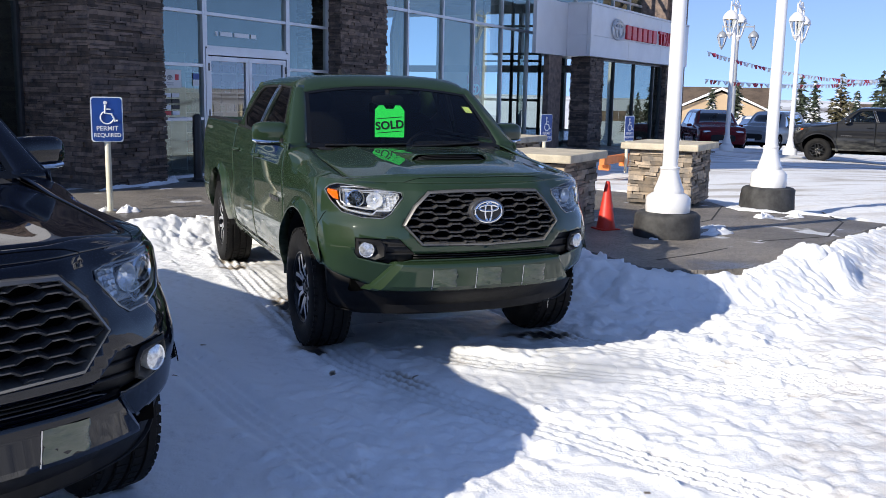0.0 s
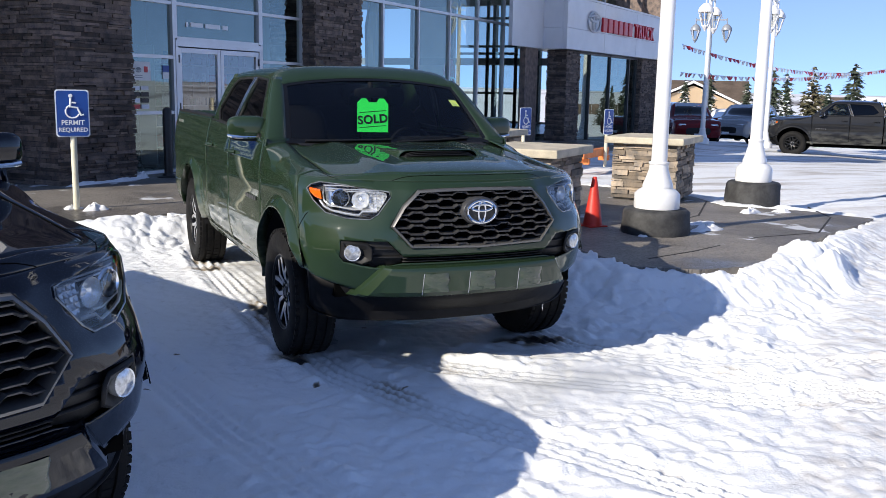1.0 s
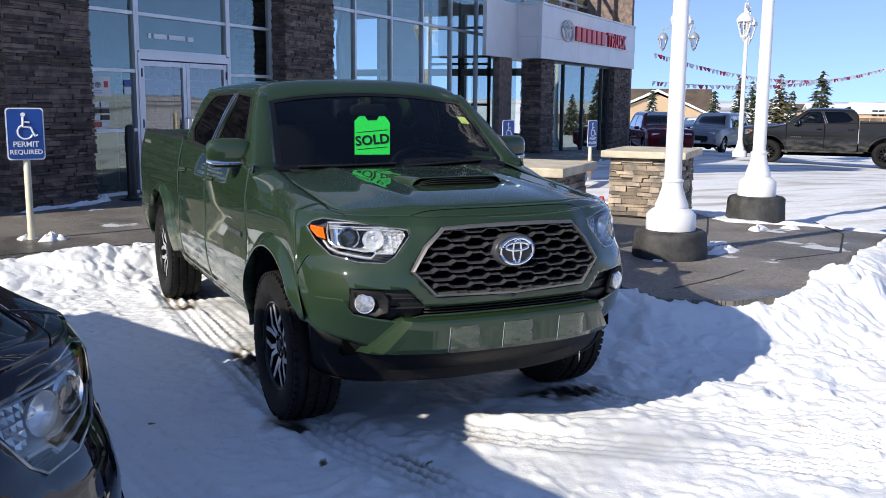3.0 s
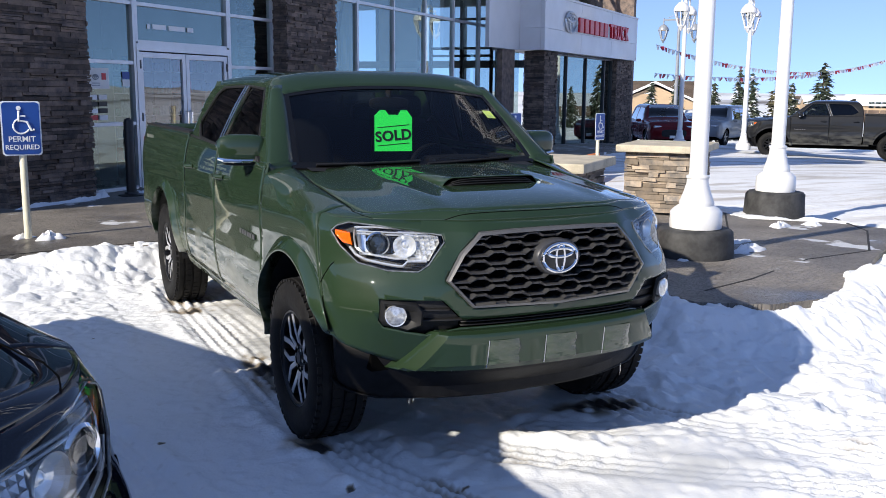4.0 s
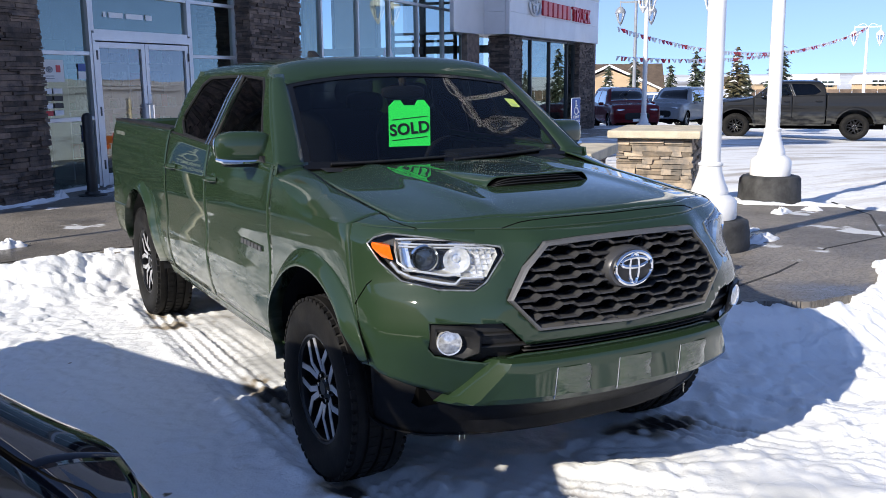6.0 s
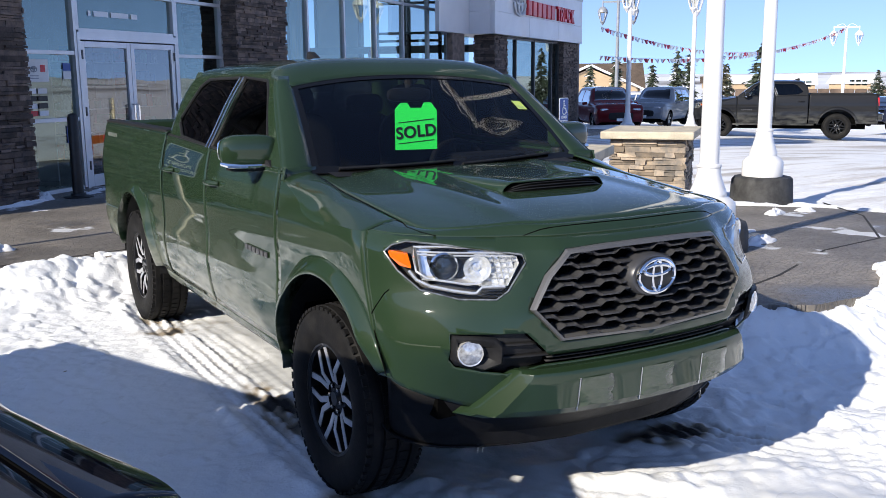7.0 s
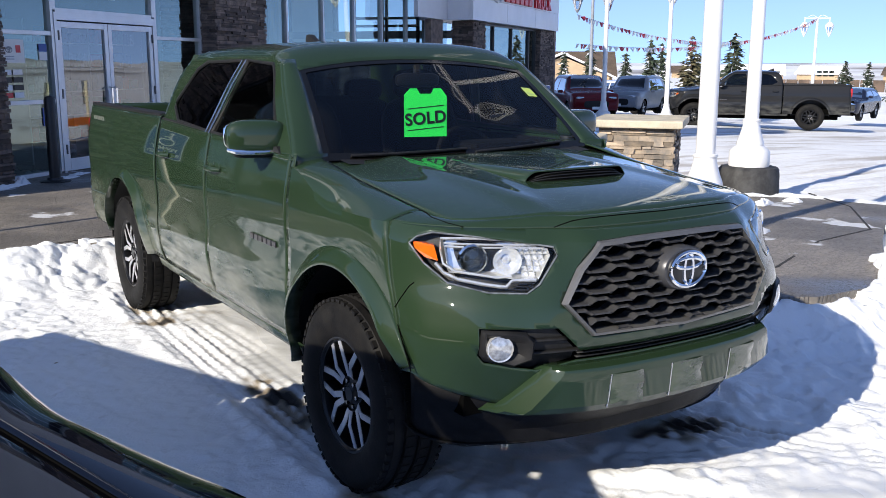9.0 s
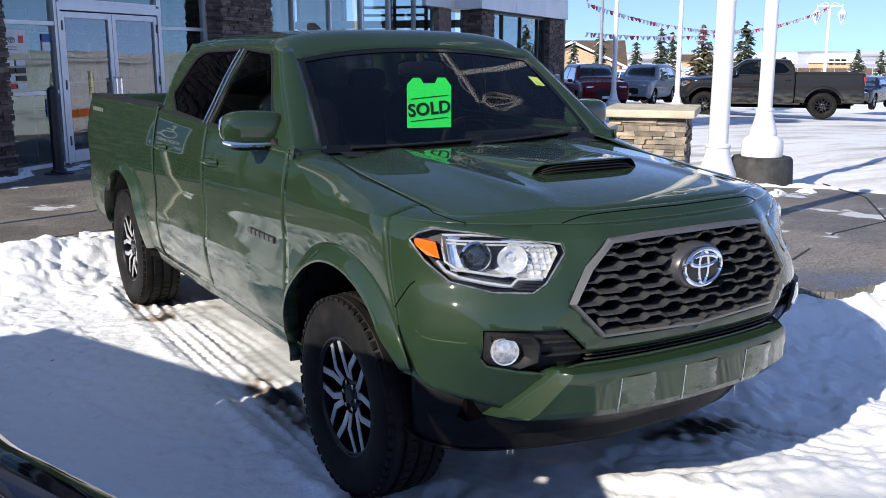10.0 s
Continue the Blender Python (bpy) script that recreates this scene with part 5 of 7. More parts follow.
HEADLIGHT = [(.845, 1.045), (.825, 1.068), (.787, 1.083), (.70, 1.078), (.482, 1.046), (.478, 1.02), (.55, .93), (.59, .902), (.69, .902), (.78, .925), (.825, .985)]
FOGZONE = [(.738, .79), (.513, .79), (.43, .706), (.43, .668), (.56, .640), (.72, .672), (.742, .70)]
G_OUT = [(.498, .868), (.43, .978), (.345, 1.060), (.2, 1.066), (0, 1.068), (-.2, 1.066), (-.345, 1.060), (-.43, .978), (-.498, .868), (-.392, .752), (0, .742), (.392, .752)]
WIN_F = [(.70, 1.272), (1.0, 1.585), (1.07, 1.632), (1.41, 1.648), (1.56, 1.288)]
WIN_R = [(1.49, 1.648), (2.02, 1.640), (2.13, 1.60), (2.30, 1.42), (2.29, 1.385), (2.16, 1.315), (1.63, 1.290)]


def offset_poly(poly, d):
    cx, cy = sum(p[0] for p in poly) / len(poly), sum(p[1] for p in poly) / len(poly)
    out = []
    for i, p in enumerate(poly):
        a, b = Vector(poly[i - 1]), Vector(poly[(i + 1) % len(poly)])
        t = (b - a).normalized()
        nrm = Vector((t.y, -t.x))
        if nrm.dot(Vector(p) - Vector((cx, cy))) > 0:
            nrm = -nrm
        out.append((p[0] + nrm.x * d, p[1] + nrm.y * d))
    return out


def side_panel(y0, y1, z0, ztop, side, arch=None, nz=26, step=0.03, edge=None, xf=lambda y, z: side_x(z)):
    """Body side between two stations; arch (y, z, r) is cut away."""
    bm = B()
    ys = steps(y0, y1, max(2, int((y1 - y0) / step)))

    def fn(y, q):
        k = (y - y0) / (y1 - y0)
        top = ztop(edge(1.098) + k * (y1 - edge(1.098)) if edge else y) if callable(ztop) else ztop
        z = z0 + (top - z0) * q
        yy = y
        if edge:
            e = edge(z)
            yy = e + (y - y0) / (y1 - y0) * (y1 - e)
        return (side * xf(yy, z), yy, z)
    grid(bm, fn, ys, steps(0, 1, nz))
    if arch:
        ya, za, r = arch
        inn = {v for v in bm.verts if math.hypot(v.co.y - ya, v.co.z - za) < r}
        bmesh.ops.delete(bm, geom=[f for f in bm.faces if all(v in inn for v in f.verts)], context="FACES")
        for v in bm.verts:
            d = math.hypot(v.co.y - ya, v.co.z - za)
            if d < r:
                v.co.y, v.co.z = ya + (v.co.y - ya) * r / d, za + (v.co.z - za) * r / d
                v.co.x = side * xf(v.co.y, v.co.z)
    return bm


def flare(ya, za, r0, r1, side, a0, a1, bulge=0.042):
    """Painted arch lip round a wheel opening."""
    bm = B()

    def fn(a, q):
        r = r0 + (r1 - r0) * q
        y, z = ya + r * math.cos(a), za + r * math.sin(a)
        out = bulge * (1 - q ** 1.7) if q > 0.12 else bulge * (0.9 + q)
        if q == 0.0:
            out = -0.02
        out *= min(1.0, (math.radians(a1) - a) / math.radians(16)) if a1 < 160 else 1.0
        return (side * (side_x(max(0.42, z)) + out), y, z)
    grid(bm, fn, [math.radians(v) for v in steps(a0, a1, 44)], [0, 0.06, 0.14, 0.3, 0.5, 0.7, 0.85, 1.0])
    return bm


def mirror_side(make, side):
    bm = make()
    return mirrored(bm) if side < 0 else bm


def pickup(m, paint, label, wheel_yaw=0.0, alloy=ALLOY, decals=True):
    T = thing("pickup_truck", m, label, "pickup truck")
    # nose: cut for grille, lamps and lower openings
    bm = B()
    ss = [s * q for q in (-1, 1) for s in steps(0, 1, 44)]
    ss = sorted(set(round(s, 5) for s in ss))
    zs = steps(0.47, 1.10, 30)
    skirt = lambda s: 0.31 + 0.09 * max(0.0, (abs(s) - 0.7) / 0.3) ** 1.5
    low = lambda s: 0.47 + 0.135 * max(0.0, min(1.0, (abs(s) - 0.50) / 0.42)) ** 1.25
    grid(bm, lambda s, z: nose(s, low(s) + (z - 0.47) * (1.10 - low(s)) / 0.63), ss, zs)
    grille_bm = cut_out(bm, G_OUT[::-1], (0, 2), lambda c: abs(c.x) < 0.55)
    lamps, fogs = {}, {}
    for sd in (-1, 1):
        on = lambda c, sd=sd: c.x * sd > 0.36 and c.z > 0.85
        lamps[sd] = cut_out(bm, [(sd * x, z) for x, z in HEADLIGHT], (0, 2), on)
        on = lambda c, sd=sd: c.x * sd > 0.3 and c.z < 0.84
        fogs[sd] = cut_out(bm, [(sd * x, z) for x, z in FOGZONE], (0, 2), on)
    mid = cut_out(bm, [(-.43, .706), (.43, .706), (.43, .668), (-.43, .668)], (0, 2), lambda c: abs(c.x) < 0.45 and c.z < 0.8)
    bumper = sheet("front_bumper", bm, paint, T)
    # roof-like edge from nose to hood
    bm = B()
    EDGE = [(0, -.755), (.15, -.750), (.33, -.735), (.46, -.68), (.56, -.63), (.655, -.555), (.705, -.48), (.722, -.40), (.726, -.32)]

    def brow(s, q):
        a = nose(s, 1.10)
        ex, ey = spline(NS, [p[0] for p in EDGE], abs(s)), spline(NS, [p[1] for p in EDGE], abs(s))
        ez = hood_z(ex, ey)
        e = (ex if s >= 0 else -ex, ey, ez)
        k = math.sin(q * math.pi / 2)
        return (a[0] + (e[0] - a[0]) * q, a[1] + (e[1] - a[1]) * q, a[2] + (e[2] - a[2]) * k)
    grid(bm, brow, ss, steps(0, 1, 8))
    sheet("nose_edge", bm, paint, T)

    def seam(pts, owner=T, r=0.0022):
        return part("shut_line", tube(B(), [(x, y - 0.0015, z + 0.0028) for x, y, z in pts], r, 6), VOID, owner, "dark shut line", True)
    half = [brow(.47, 0.0), brow(.44, .15), brow(.40, .34), brow(.36, .46), brow(.30, .53), brow(.2, .56), brow(.1, .57), brow(0, .57)]
    seam(half + [(-x, y, z) for x, y, z in half[-2::-1]])
    for sd in (-1, 1):
        run = [brow(.74, 0.0), brow(.79, .35), brow(.86, .72), brow(.94, .95)] + [(.7265, y, max(hood_z(.7265, y), fender_top(y)) - 0.002) for y in steps(-.28, .47, 14)]
        seam([(sd * x, y, z) for x, y, z in run])
        seam([(sd * (x + 0.003), y, z - 0.002) for x, y, z in (nose(s, z) for s, z in ((1.0, .82), (.97, .845), (.93, .872), (.89, .90), (.865, .915)))])
    # lower lip bar with three flat pads, and the black valance
    bm = B()

    def lip(u, q):
        z = [0.474, 0.478, 0.492, 0.515, 0.60, 0.632, 0.645, 0.652, 0.656][q]
        o = [-0.03, 0.050, 0.086, 0.092, 0.068, 0.060, 0.050, 0.025, -0.03][q]
        end = 0.70 - 0.16 * (z - 0.474) / 0.18
        x, y, _ = nose(u * end, z)
        e = max(0.0, min(1.0, (1 - abs(u)) / 0.10))
        return (x, y - o * e - 0.002 * (e > 0) + 0.02 * (e == 0), z)
    grid(bm, lip, steps(-1, -0.9, 2) + steps(-0.89, 0.89, 60) + steps(0.9, 1, 2), range(9))
    lipo = sheet("bumper_lip", bm, paint, T, "", 0.004, 28)
    for a, b in ((-.335, -.185), (-.07, .095), (.235, .40)):
        bm = B()
        grid(bm, lambda x, q: (x, nose_xz(x, 0.512 + 0.105 * q) - 0.0985 + 0.027 * q + (0.008 if x in (a, b) else 0) + 0.004 * math.sin(9 * q + 40 * x), 0.512 + 0.105 * q), [a, a + 0.010, a + 0.05, (a + b) / 2, b - 0.05, b - 0.010, b], steps(0, 1, 6))
        part("pad", bm, PADFILM, lipo, "flat raised pad of scuffed clear film", True)
        # bright tube drawn as the highlight along the pad's left edge
        part("pad_edge", tube(B(), [(a - 0.002 + 0.008 * k, nose_xz(a, 0.50 + 0.118 * k) - 0.097 + 0.028 * k, 0.50 + 0.118 * k) for k in steps(0, 1, 4)], 0.0032, 6), SATINCHROME, lipo, "bright tube as the glint on the pad's left edge", True)
    bm = B()
    grid(bm, lambda s, z: (lambda p: (p[0] * 0.97, p[1] + 0.012, p[2]))(nose(s, skirt(s) + (low(s) + 0.012 - skirt(s)) * z)), steps(-0.97, 0.97, 60), [0.0, 0.04, 0.3, 0.7, 1.0])
    grid(bm, lambda s, q: (lambda p: (p[0] * (1 - 0.1 * q), p[1] + 0.012 + 0.25 * q, p[2] - 0.01 * q))(nose(s, skirt(s))), steps(-0.97, 0.97, 40), (0.0, 1.0))
    for sd in (-1, 1):      # returns into the wheel housing
        grid(bm, lambda q, z: (lambda p: (sd * (p[0] * 0.97 - 0.36 * q), p[1] + 0.012 - 0.03 * q, p[2]))(nose(0.97, skirt(0.97) + (low(0.97) + 0.1 - skirt(0.97)) * z)), steps(0, 1, 3), steps(0, 1, 5))
    sheet("valance", bm, VALANCE, T, "black plastic lower valance")
    # opening under the grille: a near-black sheet set back as its shade
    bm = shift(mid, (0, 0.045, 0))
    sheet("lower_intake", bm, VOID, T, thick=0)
    bm = B()
    for z in (0.678, 0.694):
        grid(bm, lambda x, q: (x, nose_xz(x, z) + 0.006 + 0.012 * q, z + 0.003 * (q - 0.5)), steps(-.43, .43, 20), (0, 1))
    sheet("intake_slats", bm, TRIM, T, "black slats across the lower intake", 0.004)
    for sd in (-1, 1):
        ins = part("bumper_insert", shift(fogs[sd], (0, 0.03, 0)), TRIM, T, "black textured plastic bumper insert", True)
        for z in (0.70, 0.745):
            bm = B()
            x0, x1 = (0.40, 0.60) if z < 0.72 else (0.47, 0.60)
            grid(bm, lambda x, q: (sd * x, nose_xz(x, z) + 0.012 + 0.014 * q, z + (0.008 * q)), steps(x0, x1, 8), (0, 1))
            sheet("rib", bm, TRIM, ins, "", 0.004)
        # fog lamp bezel: a bowl open to the front
        bm = B()
        ring0 = [(.735, .787), (.615, .782), (.588, .752), (.586, .684), (.64, .655), (.725, .682), (.74, .705)]
        rings = [ring0, offset_poly(ring0, 0.012), offset_poly(ring0, 0.024), offset_poly(ring0, 0.046)]
        deep = [-0.004, -0.014, -0.004, 0.034]
        vv = [[bm.verts.new((sd * x, nose_xz(x, z) + d, z)) for x, z in rg] for rg, d in zip(rings, deep)]
        k = len(ring0)
        for r0, r1 in zip(vv, vv[1:]):
            for i in range(k):
                j = (i + 1) % k
                bm.faces.new((r0[i], r0[j], r1[j], r1[i]))
        bm.faces.new(vv[-1])
        bmesh.ops.recalc_face_normals(bm, faces=bm.faces[:])
        bez = sheet("fog_lamp_bezel", bm, TRIM, T, "black fog lamp bezel", 0.003, 50)
        fy = nose_xz(.685, .727)
        rot = pose(sd * .683, fy + 0.006, .725, 90, 0, 0) @ pose(0, 0, 0, 0, sd * 22)
        lamp = part("fog_lamp", lathe(B(), [(0.001, -0.028), (0.02, -0.024), (0.036, -0.006), (0.040, 0.008), (0.044, 0.010), (0.046, 0.0), (0.045, -0.03)], 28, rot, closed=False), REFLECTOR, bez, "round clear fog lamp", True)
        part("fog_lens", lathe(B(), [(0.001, 0.016), (0.022, 0.014), (0.042, 0.007)], 28, rot, closed=False), FOGGLASS, lamp, smooth=True)
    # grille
    # the depth behind the bars is shade painted on a black sheet
    G = sheet("grille", shift(grille_bm, (0, 0.075, 0)), VOID, T, "black sheet as the shade behind honeycomb grille", 0)
    bm = B()
    rings = [(offset_poly(G_OUT, -0.004), 0.012), (offset_poly(G_OUT, 0.004), -0.016), (offset_poly(G_OUT, 0.014), -0.020), (offset_poly(G_OUT, 0.021), 0.004), (offset_poly(G_OUT, 0.023), 0.06)]
    vv = [[bm.verts.new((x, nose_xz(x, z) + d, z)) for x, z in rg] for rg, d in rings]
    for r0, r1 in zip(vv, vv[1:]):
        for i in range(len(G_OUT)):
            j = (i + 1) % len(G_OUT)
            bm.faces.new((r0[i], r0[j], r1[j], r1[i]))
    bmesh.ops.recalc_face_normals(bm, faces=bm.faces[:])
    part("grille_frame", bm, GRILLEFRAME, G, "satin silver-grey grille surround", True, 30)
    inner = offset_poly(G_OUT, 0.017)
    row_h, per = 0.0345, 0.168

    def wave(x, ph):
        """Flat, ramp, flat, ramp: the bar's rise."""
        t = ((x / per) + ph) % 1.0
        return 0.0 if t < 0.30 else (t - 0.30) / 0.13 if t < 0.43 else 1.0 if t < 0.72 else 1 - (t - 0.72) / 0.13 if t < 0.85 else 0.0
    for i in range(9):
        z0 = 0.757 + i * row_h
        run = []
        xs = steps(-.5, .5, 160)
        runs = []
        for x in xs:
            zz = z0 + 0.0128 * wave(x, 0.5 * (i % 2) + 0.18)
            if in_poly((x, zz), inner):
                run.append((x, zz))
            elif run:
                runs.append(run)
                run = []
        if run:
            runs.append(run)
        for run in runs:
            if len(run) < 4:
                continue
            bm = B()
            vv = []
            for k, (x, zz) in enumerate(run):
                y = nose_xz(x, zz)
                sl = abs(wave(x + 0.004, 0.5 * (i % 2) + 0.18) - wave(x - 0.004, 0.5 * (i % 2) + 0.18))
                h = 0.0042 + 0.0022 * (sl > 0.02)
                vv.append([bm.verts.new((x, y + dy, zz + dz)) for dy, dz in ((0.05, h + 0.002), (0.004, h), (-0.006 - 0.008 * (sl > 0.02), h * 0.35), (-0.004, -h), (0.05, -h - 0.002))])
            for a, b in zip(vv, vv[1:]):
                for e in range(4):
                    bm.faces.new((a[e], a[e + 1], b[e + 1], b[e]))
            bmesh.ops.recalc_face_normals(bm, faces=bm.faces[:])
            part("grille_bar", bm, GRILLE, G)

    ey = nose_xz(0, .943) - 0.012
    disc = lathe(B(), [(0.112, -0.06), (0.112, 0.0), (0.104, 0.012), (0.085, 0.014)], 36, pose(0, ey, .943, 90) @ Matrix.Diagonal((1, 0.70, 1, 1)))
    pod = part("badge_pod", disc, GRILLE, G, "dark oval badge mount", True)
    disc = lathe(B(), [(0.092, 0.012), (0.088, 0.018), (0.001, 0.021)], 36, pose(0, ey, .943, 90) @ Matrix.Diagonal((1, 0.73, 1, 1)))
    part("badge_face", disc, BLACK, pod, smooth=True)
    part("badge", emblem_oval(B(), 0.084, 0.060, 0.0075, pose(0, ey - 0.021, .943)), CHROME, pod, "chrome oval badge rings", True)
    # headlamps
    for sd in (-1, 1):
        lens = lamps[sd]
        back = lens.copy()
        nrm = Vector((sd * 0.5, -0.86, 0))
        for v in back.verts:
            v.co -= nrm * 0.05
        H = part("headlight", back, TRIM, T, "clear headlight with projector and amber turn signal", True)
        # side walls of the housing
        bm = B()
        k = len(HEADLIGHT)
        o = [Vector((sd * x, nose_xz(x, z), z)) for x, z in HEADLIGHT]
        a = [bm.verts.new(p - nrm * 0.001) for p in o]
        b = [bm.verts.new(p - nrm * 0.055) for p in o]
        for i in range(k):
            j = (i + 1) % k
            bm.faces.new((a[i], a[j], b[j], b[i]))
        part("housing", bm, TRIM, H)
        # chrome tray in the inner two thirds, with a step line below
        def on_lamp(x, z, d):
            return Vector((sd * x, nose_xz(x, z), z)) - nrm * d
        tray = [(.775, 1.062), (.60, 1.060), (.500, 1.040), (.498, 1.018), (.548, .945), (.62, .945), (.775, .957)]
        bm = B()
        c = [bm.verts.new(on_lamp(x, z, 0.006)) for x, z in tray]
        d = [bm.verts.new(on_lamp(x, z, 0.044)) for x, z in offset_poly(tray, 0.010)]
        for i in range(len(tray)):
            j = (i + 1) % len(tray)
            bm.faces.new((c[i], c[j], d[j], d[i]))
        bm.faces.new(d)
        part("tray", bm, REFLECTOR, H, "bright chrome headlight tray")
        # main bowl and its fluted neighbour
        rb = Matrix.Translation(on_lamp(.625, 1.0, 0.008)) @ pose(0, 0, 0, 90, 0, 0) @ pose(0, 0, 0, 0, sd * 28) @ Matrix.Diagonal((1.0, 0.98, 1, 1))
        part("reflector_bowl", lathe(B(), [(0.048, 0.002), (0.044, -0.006), (0.032, -0.020), (0.016, -0.030), (0.010, -0.020), (0.001, -0.016)], 26, rb, closed=False), REFLECTOR, H, "chrome high-beam bowl")
        cells = offset_poly(tray, 0.006)
        for ci in range(5):
            bm = B()
            for zi in range(6):
                x0, x1 = .500 + ci * .0185, .5172 + ci * .0185
                z0, z1 = 0.947 + zi * 0.0180, 0.9640 + zi * 0.0180
                if not in_poly(((x0 + x1) / 2, (z0 + z1) / 2), cells):
                    continue
                q = [bm.verts.new(on_lamp(x, z, 0.026 + rnd(-0.004, 0.004))) for x, z in ((x0, z0), (x1, z0), (x1, z1), (x0, z1))]
                mid_ = bm.verts.new(on_lamp((x0 + x1) / 2, (z0 + z1) / 2, 0.036 + rnd(-0.004, 0.004)))
                for a_, b_ in ((0, 1), (1, 2), (2, 3), (3, 0)):
                    bm.faces.new((q[a_], q[b_], mid_))
            part("reflector_facets", bm, REFLECTOR, H, "faceted chrome reflector")
        for zz in (1.052, 1.042):
            part("light_guide", tube(B(), [on_lamp(x, zz + 0.012 * min(0, x - 0.6) * 8 * 0.2, 0.010) for x in steps(0.51, 0.775, 8)], 0.0035, 6), REFLECTOR, H, "clear light guide", True)
        # slotted black insert under the inner end
        bm = B()
        for zz in (0.912, 0.922, 0.932):
            tube(bm, [on_lamp(x, zz, 0.004) for x in steps(0.562, 0.628, 5)], 0.0030, 5)
        part("slotted_insert", bm, TRIM, H, "black slotted insert", True)
        pc = on_lamp(.715, 1.005, 0.012)
        rot = Matrix.Translation(pc) @ pose(0, 0, 0, 90, 0, 0) @ pose(0, 0, 0, 0, sd * 25)
        pr = part("projector", lathe(B(), [(0.047, -0.02), (0.050, 0.004), (0.044, 0.010), (0.037, 0.002), (0.036, -0.01)], 28, rot, closed=False), CHROME, H, "chrome ring round the projector", True)
        part("projector_lens", lathe(B(), [(0.036, -0.006), (0.028, 0.008), (0.001, 0.014)], 28, rot, closed=False), mat("dark_projector_lens", (0.02, 0.025, 0.03), 0.05, var=0.05, coat=1.0), pr, smooth=True)
        am = [(.838, 1.050), (.798, 1.042), (.794, .992), (.820, 1.000), (.838, 1.028)]
        bm = B()
        f0 = [bm.verts.new(on_lamp(x, z, 0.010)) for x, z in am]
        f1 = [bm.verts.new(on_lamp(x, z, 0.04)) for x, z in am]
        bm.faces.new(f0)
        for i in range(len(am)):
            j = (i + 1) % len(am)
            bm.faces.new((f0[i], f0[j], f1[j], f1[i]))
        bmesh.ops.recalc_face_normals(bm, faces=bm.faces[:])
        part("turn_signal", bm, AMBER, H, "amber turn signal")
        bm = B()
        tube(bm, [on_lamp(x, z, 0.006) for x, z in ((.800, .985), (.785, .955), (.755, .937), (.70, .926), (.655, .920), (.640, .920), (.620, .940), (.555, .943))], 0.0065, 6)
        tube(bm, [on_lamp(x, z, 0.008) for x, z in ((.60, 1.066), (.70, 1.070), (.778, 1.066), (.786, 1.03), (.784, .985), (.760, .962), (.66, .948), (.62, .953))], 0.0045, 6)
        part("light_strip", bm, REFLECTOR, H, "chrome strip under the projector", True)
        for v in lens.verts:
            v.co += nrm * 0.004
        p = part("lens", lens, LENS, H, smooth=True)
        p.visible_shadow = False
        bm = B()
        oo = [p - nrm * -0.005 for p in o]
        tube(bm, oo + [oo[0]], 0.0034, 6, False)
        part("lens_edge", bm, CLEAREDGE, H, "thick clear rim of the lens", True)
    # hood and scoop
    bm = B()

    def hood(a, q):
        x = a * (0.722 + 0.012 * math.sin(math.pi * q) - 0.006 * q)
        y0 = spline(*HOOD_Y, abs(x))
        y1 = 0.395 + 0.075 * (abs(x) / 0.72) ** 2
        y = y0 + (y1 - y0) * q
        z = hood_z(x, y)
        if abs(a) == 1:
            z -= 0.004
        return (x, y, z)
    grid(bm, hood, steps(-1, 1, 64), steps(0, 1, 36))
    hd = sheet("hood", bm, paint, T)
    bm = B()
    Y0, Y1 = -.335, .30

    def scoop(a, q):
        y = Y0 + (Y1 - Y0) * q
        hw = 0.258 + 0.012 * math.sin(math.pi * min(1, q * 1.2)) - 0.02 * q
        x = a * hw
        rise = (0.036 * (1 - q) ** 0.9 + 0.004 * (1 - q)) * (1 - max(0, (abs(a) - 0.80) / 0.20) ** 2)
        yy = y + (0.035 * (abs(a)) ** 3 if q < 0.02 else 0)
        return (x, yy, hood_z(x, y) + rise - 0.001 - (0.004 if abs(a) == 1 else 0))
    grid(bm, scoop, steps(-1, 1, 36), steps(0, 1, 20))
    sheet("hood_scoop", bm, paint, hd, "", 0.004)
    bm = B()
    lo = lambda a: hood_z(a * 0.235, Y0) + 0.003
    grid(bm, lambda a, q: (a * 0.245, Y0 + 0.012 + 0.035 * abs(a) ** 3 - 0.03 * (1 - q), hood_z(a * 0.245, Y0) + 0.002 + (0.034 * q) * (1 - abs(a) ** 6)), steps(-1, 1, 24), (0, 0.5, 1))
    part("scoop_insert", bm, VOID, hd, "black slatted scoop insert", True)
    bm = B()
    for q in (0.25, 0.55, 0.85):
        tube(bm, [(a * 0.235, Y0 + 0.008 + 0.035 * abs(a) ** 3 - 0.03 * (1 - q), hood_z(a * 0.235, Y0) + 0.003 + 0.033 * q * (1 - abs(a) ** 6)) for a in steps(-1, 1, 16)], 0.003, 5)
    part("scoop_slats", bm, TRIM, hd, smooth=True)
    # fenders, doors, bed sides
    arch_f, arch_r = (0.0, 0.385, 0.515), (3.225, 0.385, 0.515)
    for sd in (-1, 1):
        edge = lambda z: nose(1.0, max(0.47, min(1.10, z)))[1] - 0.003

        def fx(y, z):
            n = nose(1.0, max(0.47, min(1.10, z)))
            return side_x(z) + (n[0] + 0.001 - side_x(z)) * min(1.0, math.exp(-max(0.0, y - n[1]) / 0.055))
        rise = lambda y: (lambda k: k * k * (3 - 2 * k))(max(0.0, min(1.0, (y - 0.08) / 0.40)))
